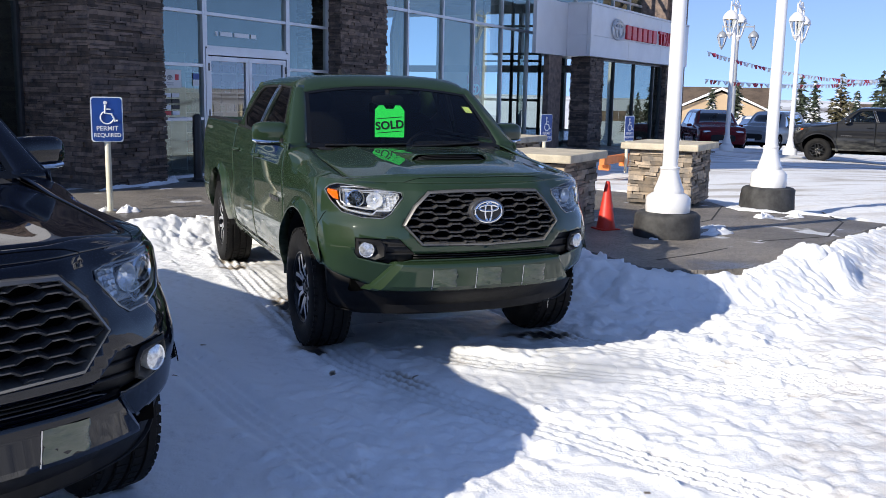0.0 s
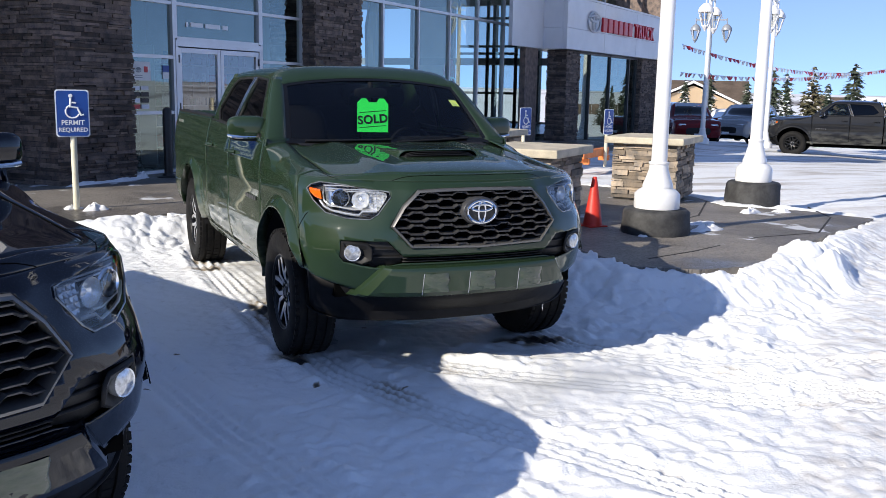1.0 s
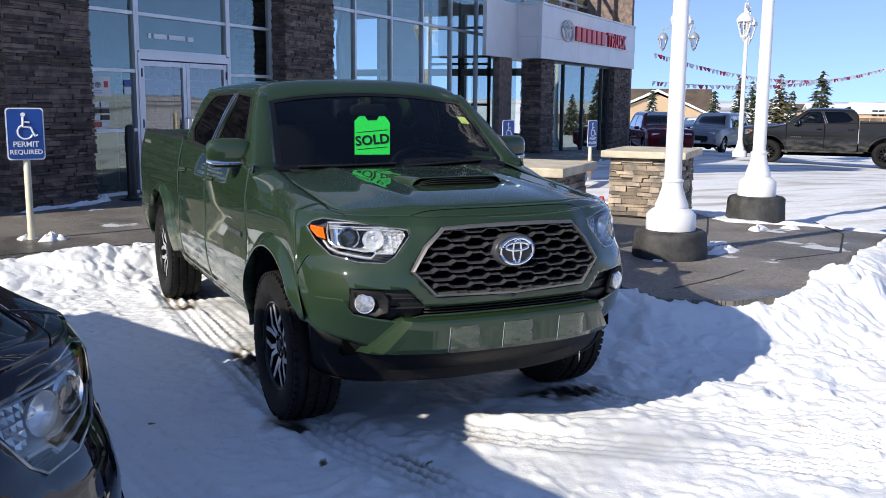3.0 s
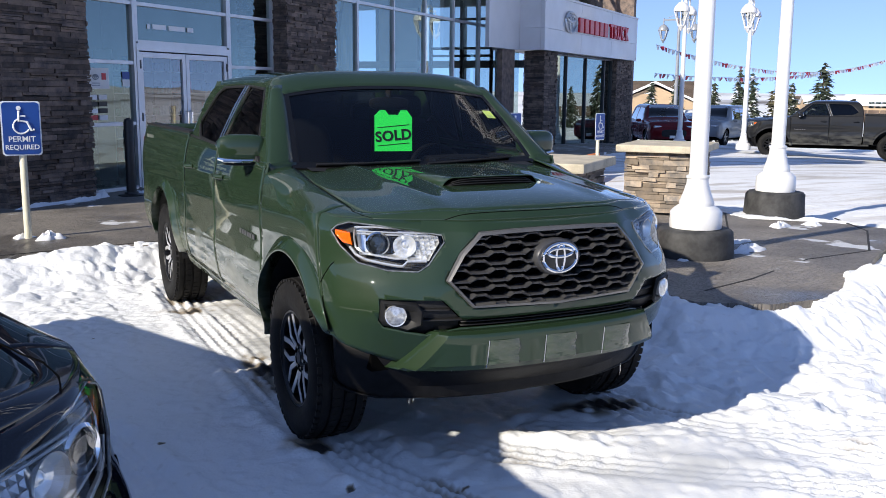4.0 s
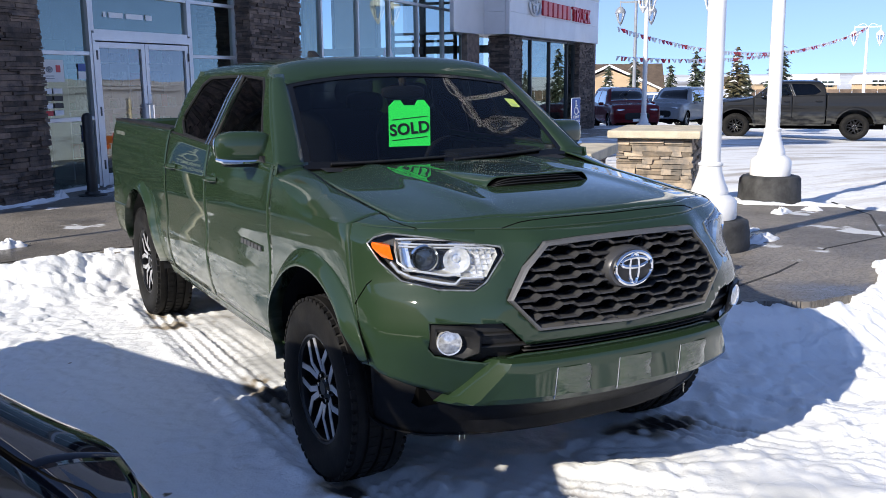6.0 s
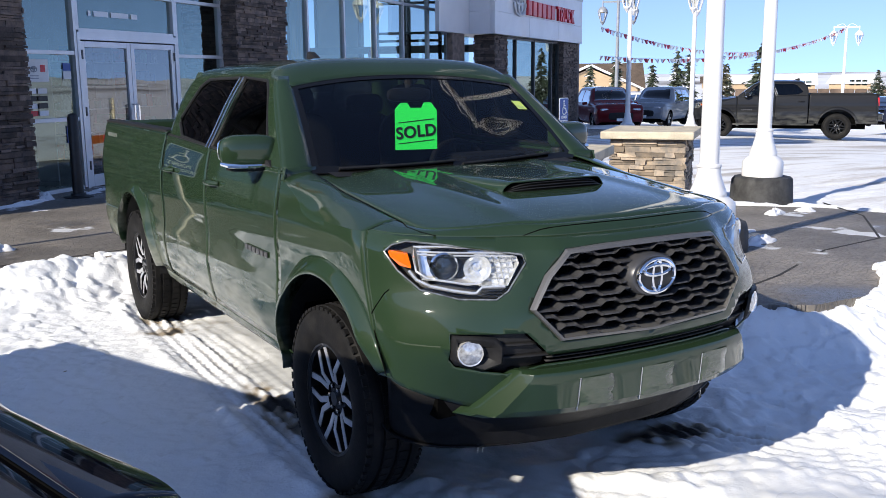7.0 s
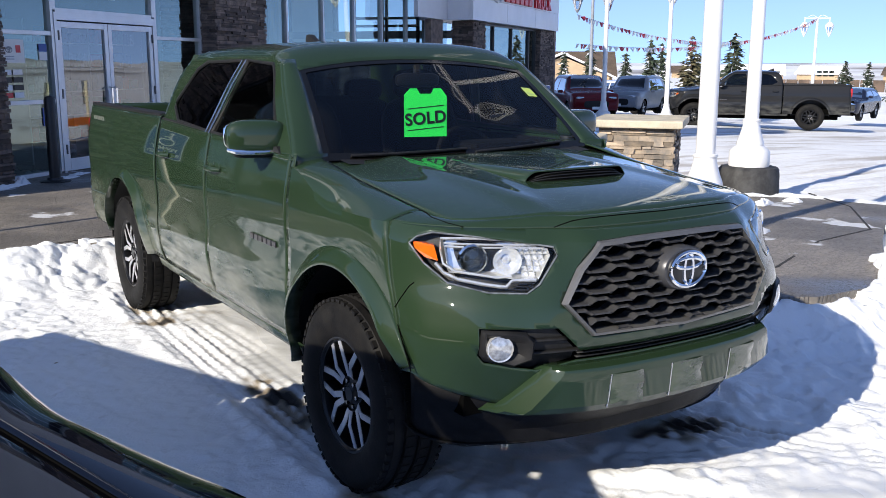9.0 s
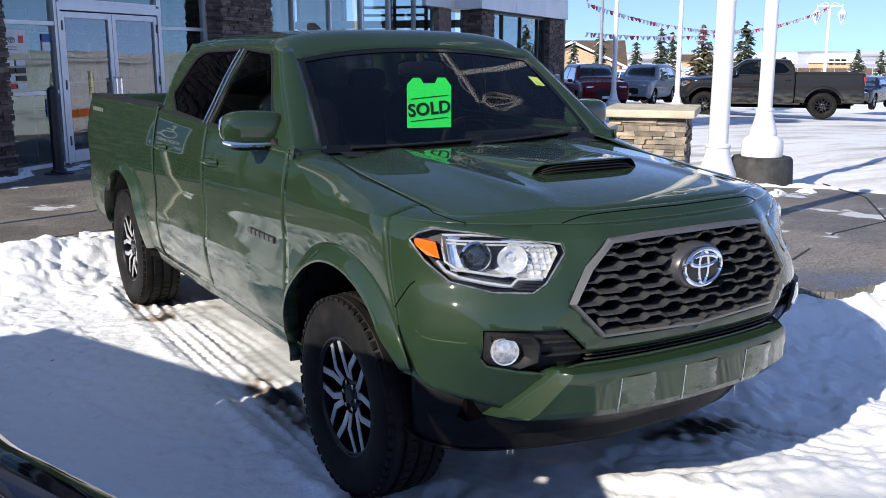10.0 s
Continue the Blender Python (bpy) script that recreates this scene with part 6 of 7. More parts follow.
        zs_ = lambda y: 1.098 + 0.110 * rise(y)
        zt_ = lambda y: hood_z(0.728, y) + 0.018 * rise(y)
        bm = side_panel(-0.40, 0.50, 0.45, zs_, sd, arch_f, edge=edge, xf=fx)

        def shoulder(y, q):
            z0, z1, x0 = zs_(y), zt_(y), fx(y, zs_(y))
            w = max(0.0, min(1.0, (y + 0.32) / 0.35))
            k = 0.45 * w * (1 - math.cos(q * math.pi / 2)) + (1 - 0.45 * w) * q
            return (sd * (x0 + (0.726 - x0) * k), y, z0 + (z1 - z0) * math.sin(q * math.pi / 2))
        e0 = edge(1.098)
        grid(bm, shoulder, [e0 + k * (0.50 - e0) for k in steps(0, 1, 30)], steps(0, 1, 10))
        bmesh.ops.remove_doubles(bm, verts=bm.verts[:], dist=0.003)
        sheet("fender", bm, paint, T)
        # cowl corner: the shoulder runs on under the windshield post
        bm = B()
        grid(bm, lambda y, q: (sd * (0.862 + (0.70 - 0.862) * q), y, 1.240 + 0.004 * math.sin(q * math.pi) - 0.004 * q), steps(0.49, 0.78, 6), steps(0, 1, 6))
        grid(bm, lambda q, z: (sd * (0.70 + 0.158 * q), 0.492 - 0.012 * q, z), steps(0, 1, 4), steps(1.18, 1.262, 3))
        grid(bm, lambda z, y: (sd * (side_x(z) - 0.006), y, z), steps(1.10, 1.262, 6), steps(0.47, 0.80, 4))
        sheet("cowl_corner", bm, paint, T)
        fl = [(sd * (side_x(max(0.42, 0.385 + 0.575 * math.sin(a))) + 0.002), 0.575 * math.cos(a), 0.385 + 0.575 * math.sin(a)) for a in (math.radians(v) for v in steps(125, 156, 10))]
        seam(fl)
        belt = lambda y: 1.255 + 0.028 * max(0, (y - 0.5)) ** 1.0
        for nm, y0, y1, hy, win in (("front_door", 0.505, 1.545, 1.40, "f"), ("rear_door", 1.553, 2.445, 2.26, "r")):
            bm = side_panel(y0, y1, 0.455, belt, sd, None if win == "f" else (3.225, 0.385, 0.80))
            dr = sheet(nm, bm, paint, T)
            hx = sd * (side_x(1.12))
            hb = part("handle_recess", puff(B(), (hx - sd * 0.004, hy, 1.115), (0.008, 0.055, 0.036), 0.7, 10), paint, dr, smooth=True)
            part("door_handle", tube(B(), [(hx + sd * 0.004, hy - 0.075, 1.118), (hx + sd * 0.034, hy - 0.05, 1.121), (hx + sd * 0.038, hy, 1.121), (hx + sd * 0.034, hy + 0.055, 1.119), (hx + sd * 0.004, hy + 0.08, 1.116)], [0.012, 0.014, 0.014, 0.014, 0.012], 10), paint, dr, smooth=True)
            part("belt_trim", tube(B(), [(sd * (side_x(belt(y)) - 0.004), y, belt(y) + 0.004) for y in steps(y0 + (0.17 if win == "f" else 0), y1 - 0.02, 10)], 0.008, 6), TRIM, dr, "black belt moulding", True)
            if win == "f":      # maker's script on the door, as plain bars
                for k in range(6):
                    yy = 0.62 + k * 0.052
                    part("badge_bar", boxm(min(sd * 0.889, sd * 0.897), max(sd * 0.889, sd * 0.897), yy, yy + 0.040, 0.850, 0.876, 0.003), GRILLE, dr, "grey raised badge bar")
        bm = side_panel(0.40, 2.62, 0.40, 0.452, sd, (3.225, 0.385, 0.56), nz=4)
        sheet("rocker", bm, paint, T)
        # bed side with rail
        bm = side_panel(2.47, 4.24, 0.46, lambda y: 1.318, sd, arch_r)
        grid(bm, lambda q, y: (sd * (side_x(1.318) + (0.845 - side_x(1.318)) * q * 0 - 0.045 * q), y, 1.318 + 0.014 * math.sin(q * math.pi)), steps(0, 1, 6), steps(2.47, 4.24, 20))
        grid(bm, lambda q, y: (sd * (side_x(0.47 + 0.85 * q) * (1 - 0.0) - 0.05 * 0), y, 0.47 + 0.85 * q) if y < 4.245 else (sd * (side_x(0.47 + 0.85 * q) - 0.03), 4.285, 0.47 + 0.85 * q), steps(0, 1, 12), [4.24, 4.285])
        bs = sheet("bed_side", bm, paint, T)
        part("rail_cap", boxm(min(sd * 0.745, sd * 0.838), max(sd * 0.745, sd * 0.838), 2.48, 4.26, 1.322, 1.340, 0.006), TRIM, bs, "black plastic bed rail cap")
        part("inner_wall", boxm(min(sd * 0.70, sd * 0.76), max(sd * 0.70, sd * 0.76), 2.48, 4.26, 0.82, 1.325), TRIM, bs)
        for k, (dy, w) in enumerate(((0, .045), (.055, .045), (.11, .045), (.165, .04), (.215, .05), (.275, .04))):
            xx = sd * (side_x(1.225) + 0.0015)
            if not decals:
                break
            part("decal_bar", boxm(min(xx, xx + sd * 0.001), max(xx, xx + sd * 0.001), 3.80 + dy, 3.80 + dy + w, 1.215, 1.255), DECAL, bs, "pale decal bar")
        if decals:
            part("decal_bar", boxm(min(xx, xx + sd * 0.001), max(xx, xx + sd * 0.001), 3.86, 4.0, 1.18, 1.198), DECAL, bs, "pale decal bar")
        tl = part("tail_light", puff(B(), (sd * 0.815, 4.255, 1.10), (0.055, 0.05, 0.135), 0.35, 12), REDLENS, T, "red tail light", True)
        for (ya, za, r), nm, a0, a1 in ((arch_f, "front_flare", -14, 196), (arch_r, "rear_flare", -10, 196)):
            if nm == "front_flare":
                b = flare(ya, za, 0.498, 0.572, sd, -2, 154)
            else:
                b = flare(ya, za, 0.498, 0.572, sd, 8, 172)
            sheet(nm, b, paint, T, "", 0.004)
            bm = B()
            deep = 0.18 if nm == "front_flare" else 0.0
            grid(bm, lambda a, q: (sd * (0.45 + q * (0.425 - deep * max(0.0, (a - 2.5) / 0.6))), ya + 0.512 * math.cos(a), za + 0.512 * math.sin(a)), [math.radians(v) for v in steps(2, 178, 30)], steps(0, 1, 4))
            grid(bm, lambda a, r: (sd * 0.46, ya + r * math.cos(a), za + r * math.sin(a)), [math.radians(v) for v in steps(2, 178, 30)], steps(0.02, 0.512, 3))
            part("wheel_liner", bm, TRIM, T, "black plastic wheel liner", True)
    # tail: tailgate, bumper, bed floor
    tg = part("tailgate", boxm(-0.74, 0.74, 4.23, 4.285, 0.80, 1.33, 0.012), paint, T, smooth=True)
    part("gate_handle", boxm(-0.1, 0.1, 4.286, 4.30, 1.16, 1.22, 0.005), TRIM, tg)
    part("rear_bumper", puff(B(), (0, 4.30, 0.66), (0.86, 0.12, 0.11), 0.25, 14), paint, T, smooth=True)
    part("bed_floor", boxm(-0.76, 0.76, 2.48, 4.24, 0.80, 0.84), TRIM, T)
    part("bed_front", boxm(-0.78, 0.78, 2.475, 2.51, 0.80, 1.325), TRIM, T)
    # cab shell with windows cut through
    bm = B()
    grid(bm, cab_skin, steps(0, 1, 72), steps(0, 1, 60))
    gl = {}
    for nm, poly, gm in (("f", WIN_F, SIDEGLASS), ("r", WIN_R, PRIVACY)):
        for sd in (-1, 1):
            g = cut_out(bm, poly, (1, 2), lambda c, sd=sd: c.x * sd > 0.5 and c.z < 1.68)
            for v in g.verts:
                v.co.x -= sd * 0.006
            gl[nm, sd] = (g, gm)
    cab = sheet("cab", bm, paint, T)
    for (nm, sd), (g, gm) in gl.items():
        p = part("side_window", g, gm, cab, "dark tinted rear side glass" if nm == "r" else "tinted front side glass", True)
        p.visible_shadow = False
        poly = WIN_F if nm == "f" else WIN_R

        def skin_x(y, z):
            return spline([c[1] for c in CAB[:7]], [c[0] for c in CAB[:7]], z)
        pts = [Vector((sd * (skin_x(y, z) + 0.001), y, z)) for y, z in poly]
        part("window_seal", tube(B(), pts + [pts[0]], 0.009, 6, False), TRIM, p, "black rubber window seal", True)
    for sd in (-1, 1):      # bright strips on the centre post
        bp = part("center_post", prism(B(), [(1.425, 1.655), (1.475, 1.655), (1.615, 1.285), (1.575, 1.285)], "x", -0.004, 0.004), TRIM, cab, "black centre post")
        for v in bp.data.vertices:
            v.co.x = sd * (spline([c[1] for c in CAB[:7]], [c[0] for c in CAB[:7]], v.co.z) + 0.004 + v.co.x)
        for d in (-0.004, 0.050):
            part("post_strip", tube(B(), [(sd * (spline([c[1] for c in CAB[:7]], [c[0] for c in CAB[:7]], z) + 0.011), 1.425 + d + (1.655 - z) * 0.405, z) for z in steps(1.285, 1.65, 6)], 0.0045, 6), SATINCHROME, cab, "bright strip on the centre post", True)
    for sd in (-1, 1):
        bm = B()

        def post(q, w):
            g = glass_at(0.716 + (0.612 - 0.716) * q, q)
            z = max(1.25, g[2] - 0.004)
            o = (spline([c[1] for c in CAB[:7]], [c[0] for c in CAB[:7]], z), cab_ends(z)[0] + 0.004, z)
            b = 0.012 * math.sin(math.pi * w)
            return (sd * (g[0] + (o[0] - g[0]) * w + 0.5 * b), g[1] + (o[1] - g[1]) * w - b, g[2] + (o[2] - g[2]) * w + 0.3 * b)
        grid(bm, post, steps(0, 1, 16), steps(0, 1, 5))
        sheet("windshield_post", bm, paint, cab)
    # rear wall of the cab with a window
    bm = B()
    grid(bm, lambda a, q: (a * (0.83 - 0.16 * q), 2.44 - 0.13 * q * q, 1.25 + 0.43 * q), steps(-1, 1, 12), steps(0, 1, 6))
    rear = cut_out(bm, [(-.58, 1.30), (.58, 1.30), (.50, 1.62), (-.50, 1.62)], (0, 2))
    sheet("cab_rear", bm, paint, T)
    part("rear_window", rear, PRIVACY, T, "dark rear window", True)
    part("cab_back_panel", boxm(-0.84, 0.84, 2.40, 2.44, 0.50, 1.28), TRIM, T)
    fin = B()
    prism(fin, [(2.02, 1.742), (2.20, 1.735), (2.19, 1.80), (2.16, 1.805)], "x", -0.022, 0.022)
    bmesh.ops.bevel(fin, geom=fin.edges[:], offset=0.008, segments=2, affect="EDGES", profile=0.5)
    part("antenna_fin", fin, TRIM, T, "black shark fin antenna", True).location.x = 0.0
    for x in (-0.33, 0.33):
        part("roof_groove", tube(B(), [(x, y, cab_skin(0.5 + x * 0.45, (y - 1.04) / 1.19)[2] + 0.002) for y in steps(1.12, 2.18, 12)], 0.004, 5), paint, cab, smooth=True)
    # windshield with dark edge
    bm = B()
    grid(bm, lambda a, q: glass_at(a * (0.715 + (0.612 - 0.715) * q), q), steps(-1, 1, 28), steps(0, HEADER + 0.01, 18))
    ws = part("windshield", bm, WSHIELD, T, "large clear windshield", True)
    ws.visible_shadow = False
    bm = B()
    K = lambda a, q: (lambda p: (p[0], p[1] - 0.003, p[2] + 0.002))(glass_at(a * (0.722 + (0.618 - 0.722) * q), q))
    grid(bm, K, steps(-1, 1, 28), [-0.03, 0.0, 0.035])
    grid(bm, K, steps(-1, 1, 28), [HEADER - 0.035, HEADER + 0.004])
    grid(bm, K, [-1, -0.952], steps(0, HEADER, 18))
    grid(bm, K, [0.952, 1], steps(0, HEADER, 18))
    part("glass_border", bm, mat("black_glass_border", (0.006, 0.006, 0.006), 0.12, var=0.05), ws, "black printed glass border", True)
    bm = B()
    grid(bm, lambda a, q: (lambda e: (e[0] * (1 + 0.005 * q), e[1] - 0.11 * q, e[2] - 0.006 - 0.012 * q))(glass_at(a * 0.655, 0.0)), steps(-1, 1, 24), (0, 0.4, 1))
    part("cowl", bm, TRIM, T, "black plastic cowl", True)
    for x0, x1 in ((-0.60, -0.02), (0.02, 0.56)):
        wp = B()
        tube(wp, [(lambda p: (p[0], p[1] - 0.012, p[2] + 0.008))(glass_at(x0 + (x1 - x0) * k, 0.0 + 0.03 * k)) for k in steps(0, 1, 8)], 0.007, 6)
        tube(wp, [(lambda p: (p[0], p[1] - 0.009, p[2] + 0.004))(glass_at(x0 + (x1 - x0) * k, 0.005 + 0.035 * k)) for k in steps(0, 1, 8)], 0.005, 6)
        part("wiper", wp, TRIM, T, "black wiper at rest", True)
    if paint is GREEN:
        st = B()
        grid(st, lambda a, q: (lambda p: (p[0], p[1] - 0.004, p[2] + 0.003))(glass_at(0.560 + 0.055 * a - 0.012 * q, 0.52 + 0.10 * q)), (0, 0.5, 1), (0, 0.5, 1))
        part("sticker", st, STICKER, ws, "yellow-green paper sticker on the glass", True)
    # mirrors
    for sd in (-1, 1):
        rot = Matrix.Rotation(sd * math.radians(14), 3, "Z")
        mh = part("wing_mirror", puff(B(), (sd * 0.908, 0.765, 1.322), (0.134, 0.064, 0.075), 0.60, 14, rot), paint, T, "body-coloured wing mirror with chrome strip", True)
        part("mirror_base", puff(B(), (sd * 0.90, 0.76, 1.250), (0.115, 0.045, 0.020), 0.6, 10, rot), TRIM, mh, "black mirror arm", True)
        part("mirror_strip", tube(B(), [(sd * x, y, z) for x, y, z in ((1.030, 0.780, 1.268), (1.012, 0.730, 1.263), (0.965, 0.705, 1.260), (0.90, 0.695, 1.259), (0.84, 0.700, 1.260))], [0.010, 0.013, 0.011, 0.010, 0.008], 8), CHROME, mh, "chrome mirror signal strip", True)
        part("mirror_foot", prism(B(), [(0.62, 1.255), (0.80, 1.262), (0.79, 1.27), (0.66, 1.285)], "x", min(sd * 0.825, sd * 0.86), max(sd * 0.825, sd * 0.86)), TRIM, mh)
        part("mirror_glass", puff(B(), (sd * 0.908, 0.825, 1.322), (0.122, 0.01, 0.06), 0.5, 10, rot), CHROME, mh, smooth=True)
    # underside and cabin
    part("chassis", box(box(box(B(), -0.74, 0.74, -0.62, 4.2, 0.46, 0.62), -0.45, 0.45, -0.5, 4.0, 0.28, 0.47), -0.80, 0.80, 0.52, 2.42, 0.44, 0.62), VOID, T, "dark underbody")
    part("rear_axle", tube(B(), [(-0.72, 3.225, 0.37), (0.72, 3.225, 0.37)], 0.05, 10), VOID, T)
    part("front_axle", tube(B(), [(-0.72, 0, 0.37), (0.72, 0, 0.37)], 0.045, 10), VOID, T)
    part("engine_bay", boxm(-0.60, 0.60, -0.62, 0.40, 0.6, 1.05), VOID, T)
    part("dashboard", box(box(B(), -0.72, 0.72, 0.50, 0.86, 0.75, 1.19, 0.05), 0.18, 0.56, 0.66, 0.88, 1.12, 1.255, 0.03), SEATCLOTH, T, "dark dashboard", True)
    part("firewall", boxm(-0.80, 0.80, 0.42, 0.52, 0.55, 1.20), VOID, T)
    part("cabin_floor", boxm(-0.80, 0.80, 0.5, 2.40, 0.60, 0.64), SEATCLOTH, T)
    bm = B()
    grid(bm, lambda a, w: (lambda p: (p[0] * 0.985, p[1] + 0.012, p[2] - 0.022))(cab_skin(0.5 + 0.26 * a, w)), steps(-1, 1, 20), steps(0, 0.97, 20))
    part("headliner", bm, SEATCLOTH, T, "", True)
    for a, b in ((-0.83, -0.80), (0.80, 0.83)):
        part("door_trim", boxm(a, b, 0.52, 2.4, 0.6, 1.24), SEATCLOTH, T)
    for x in (-0.38, 0.38):
        st = part("front_seat", puff(puff(B(), (x, 1.48, 1.10), (0.24, 0.09, 0.36), 0.5, 10, Matrix.Rotation(math.radians(-14), 3, "X")), (x, 1.26, 0.82), (0.25, 0.27, 0.09), 0.5, 10), SEATCLOTH, T, "black cloth seat", True)
        part("headrest", puff(B(), (x, 1.585, 1.52), (0.135, 0.05, 0.085), 0.6, 10), SEATCLOTH, st, smooth=True)
    rb = part("rear_bench", puff(puff(B(), (0, 2.24, 1.08), (0.66, 0.09, 0.36), 0.4, 10, Matrix.Rotation(math.radians(-14), 3, "X")), (0, 2.0, 0.80), (0.66, 0.25, 0.09), 0.4, 10), SEATCLOTH, T, "black rear bench", True)
    for x in (-0.42, 0.42):
        part("headrest", puff(B(), (x, 2.30, 1.47), (0.13, 0.05, 0.07), 0.6, 10), SEATCLOTH, rb, smooth=True)
    tilt = pose(0.37, 1.00, 1.13, 64)
    bm = B()
    tube(bm, [tilt @ Vector((0.185 * math.cos(a), 0.185 * math.sin(a), 0)) for a in steps(0, 2 * math.pi, 36)], 0.015, 8, False)
    for a in (0.1, math.pi - 0.1, -math.pi / 2):
        tube(bm, [tilt @ Vector((0.05 * math.cos(a), 0.05 * math.sin(a), 0.0)), tilt @ Vector((0.18 * math.cos(a), 0.18 * math.sin(a), 0))], 0.014, 6)
    lathe(bm, [(0.065, -0.03), (0.065, 0.01), (0.05, 0.02)], 20, tilt)
    part("steering_wheel", bm, SEATCLOTH, T, "black steering wheel", True)
    rv = part("rear_view_mirror", puff(B(), (0, 0.915, 1.555), (0.125, 0.022, 0.036), 0.6, 10), VALANCE, T, "black rear-view mirror", True)
    part("mirror_stem", tube(B(), [(0, 0.925, 1.565), (0, 0.915, 1.60), (0, 0.925, 1.625)], 0.02, 8), VALANCE, rv)
    for sd in (-1, 1):
        wheel(T, sd * 0.775, 0.0, 0.372, sd, wheel_yaw, alloy)
        wheel(T, sd * 0.775, 3.225, 0.372, sd, 0.0, alloy)
    return T


green_truck = pickup(pose(0, 0, 0), GREEN, "glossy army green crew cab pickup with hood scoop on snow")
blue_truck = pickup(pose(-2.925, -2.14, -0.01, 0, 0, 22.5), NAVY, "glossy midnight blue pickup parked alongside the green one")

# hanging sold tag behind the windshield
tag = thing("sold_tag", pose(-0.023, 0.80, 1.40, 0, 0, -14) @ Matrix.Diagonal((0.92, 0.92, 0.92, 1)), "fluorescent green SOLD tag hung from the rear-view mirror", "hang tag")
part("card", prism(B(), [(-0.118, -0.125), (0.118, -0.125), (0.118, 0.085), (0.085, 0.128), (0.045, 0.128), (0.03, 0.10), (-0.03, 0.10), (-0.05, 0.128), (-0.085, 0.128), (-0.118, 0.095)], "y", -0.001, 0.001), TAGGREEN, tag)
bm = text_mesh("SOLD", 0.088, "CENTER", 0.0005, 0.0025, 1.05)
bmesh.ops.transform(bm, matrix=pose(0, -0.003, -0.030, 90) @ pose(0, 0, 0, 0, 0, 5), verts=bm.verts[:])
part("word", bm, BLACK, tag, "black letters reading SOLD")
for z in (0.028, -0.085):
    part("rule", prism(B(), [(-0.10, z - 0.008), (0.10, z + 0.010), (0.10, z + 0.0135), (-0.10, z - 0.0045)], "y", -0.0035, -0.002), BLACK, tag)

for x, y, z, h in ((-0.552, -0.605, 0.31, 0.035), (-0.535, -0.612, 0.31, 0.03), (0.60, -0.585, 0.31, 0.06)):
    ic = thing("icicle", pose(x, y + 0.02, z + 0.006), "small clear icicle hanging from the bumper", "icicle", "icicles under the bumper")
    part("spike", lathe(B(), [(0.0035, 0), (0.003, -h * 0.6), (0.0008, -h)], 7), LENS, ic, smooth=True)

# ---- sign tower over the entrance ----
ob = thing("sign_tower", BR, "tall white panelled tower above the entrance pier", "tower", kind="structure")
for i in range(2):
    for j in range(8):
        part("panel", boxm(5.1 + 1.8 * i, 6.89 + 1.8 * i, 8.45, 9.6, 6.5 + 0.95 * j, 7.44 + 0.95 * j, 0.01), PANEL, ob)
part("core", boxm(5.15, 8.65, 8.6, 10.2, 6.42, 14.06), PANEL, ob)
ts = thing("tower_sign", BR, "red block lettering under grey oval badge on white tower", "sign")
for i in range(6):
    part("block", boxm(5.6 + 0.46 * i, 5.96 + 0.46 * i, 8.36, 8.44, 9.9, 10.28, 0.03), REDLETTER, ts)
part("badge", emblem_oval(B(), 0.62, 0.42, 0.05, pose(6.9, 8.40, 11.05)), GREYPOST, ts, "grey oval badge")
# out of view; added this tall to keep sun off the sign band
ob = part("parapet", box(B(), 8.72, 24.8, 8.7, 9.2, 6.42, 8.0), PANEL)
ob.matrix_world = BR
tagged(ob, "unseen white parapet raised to shade the sign band", "parapet", kind="structure")

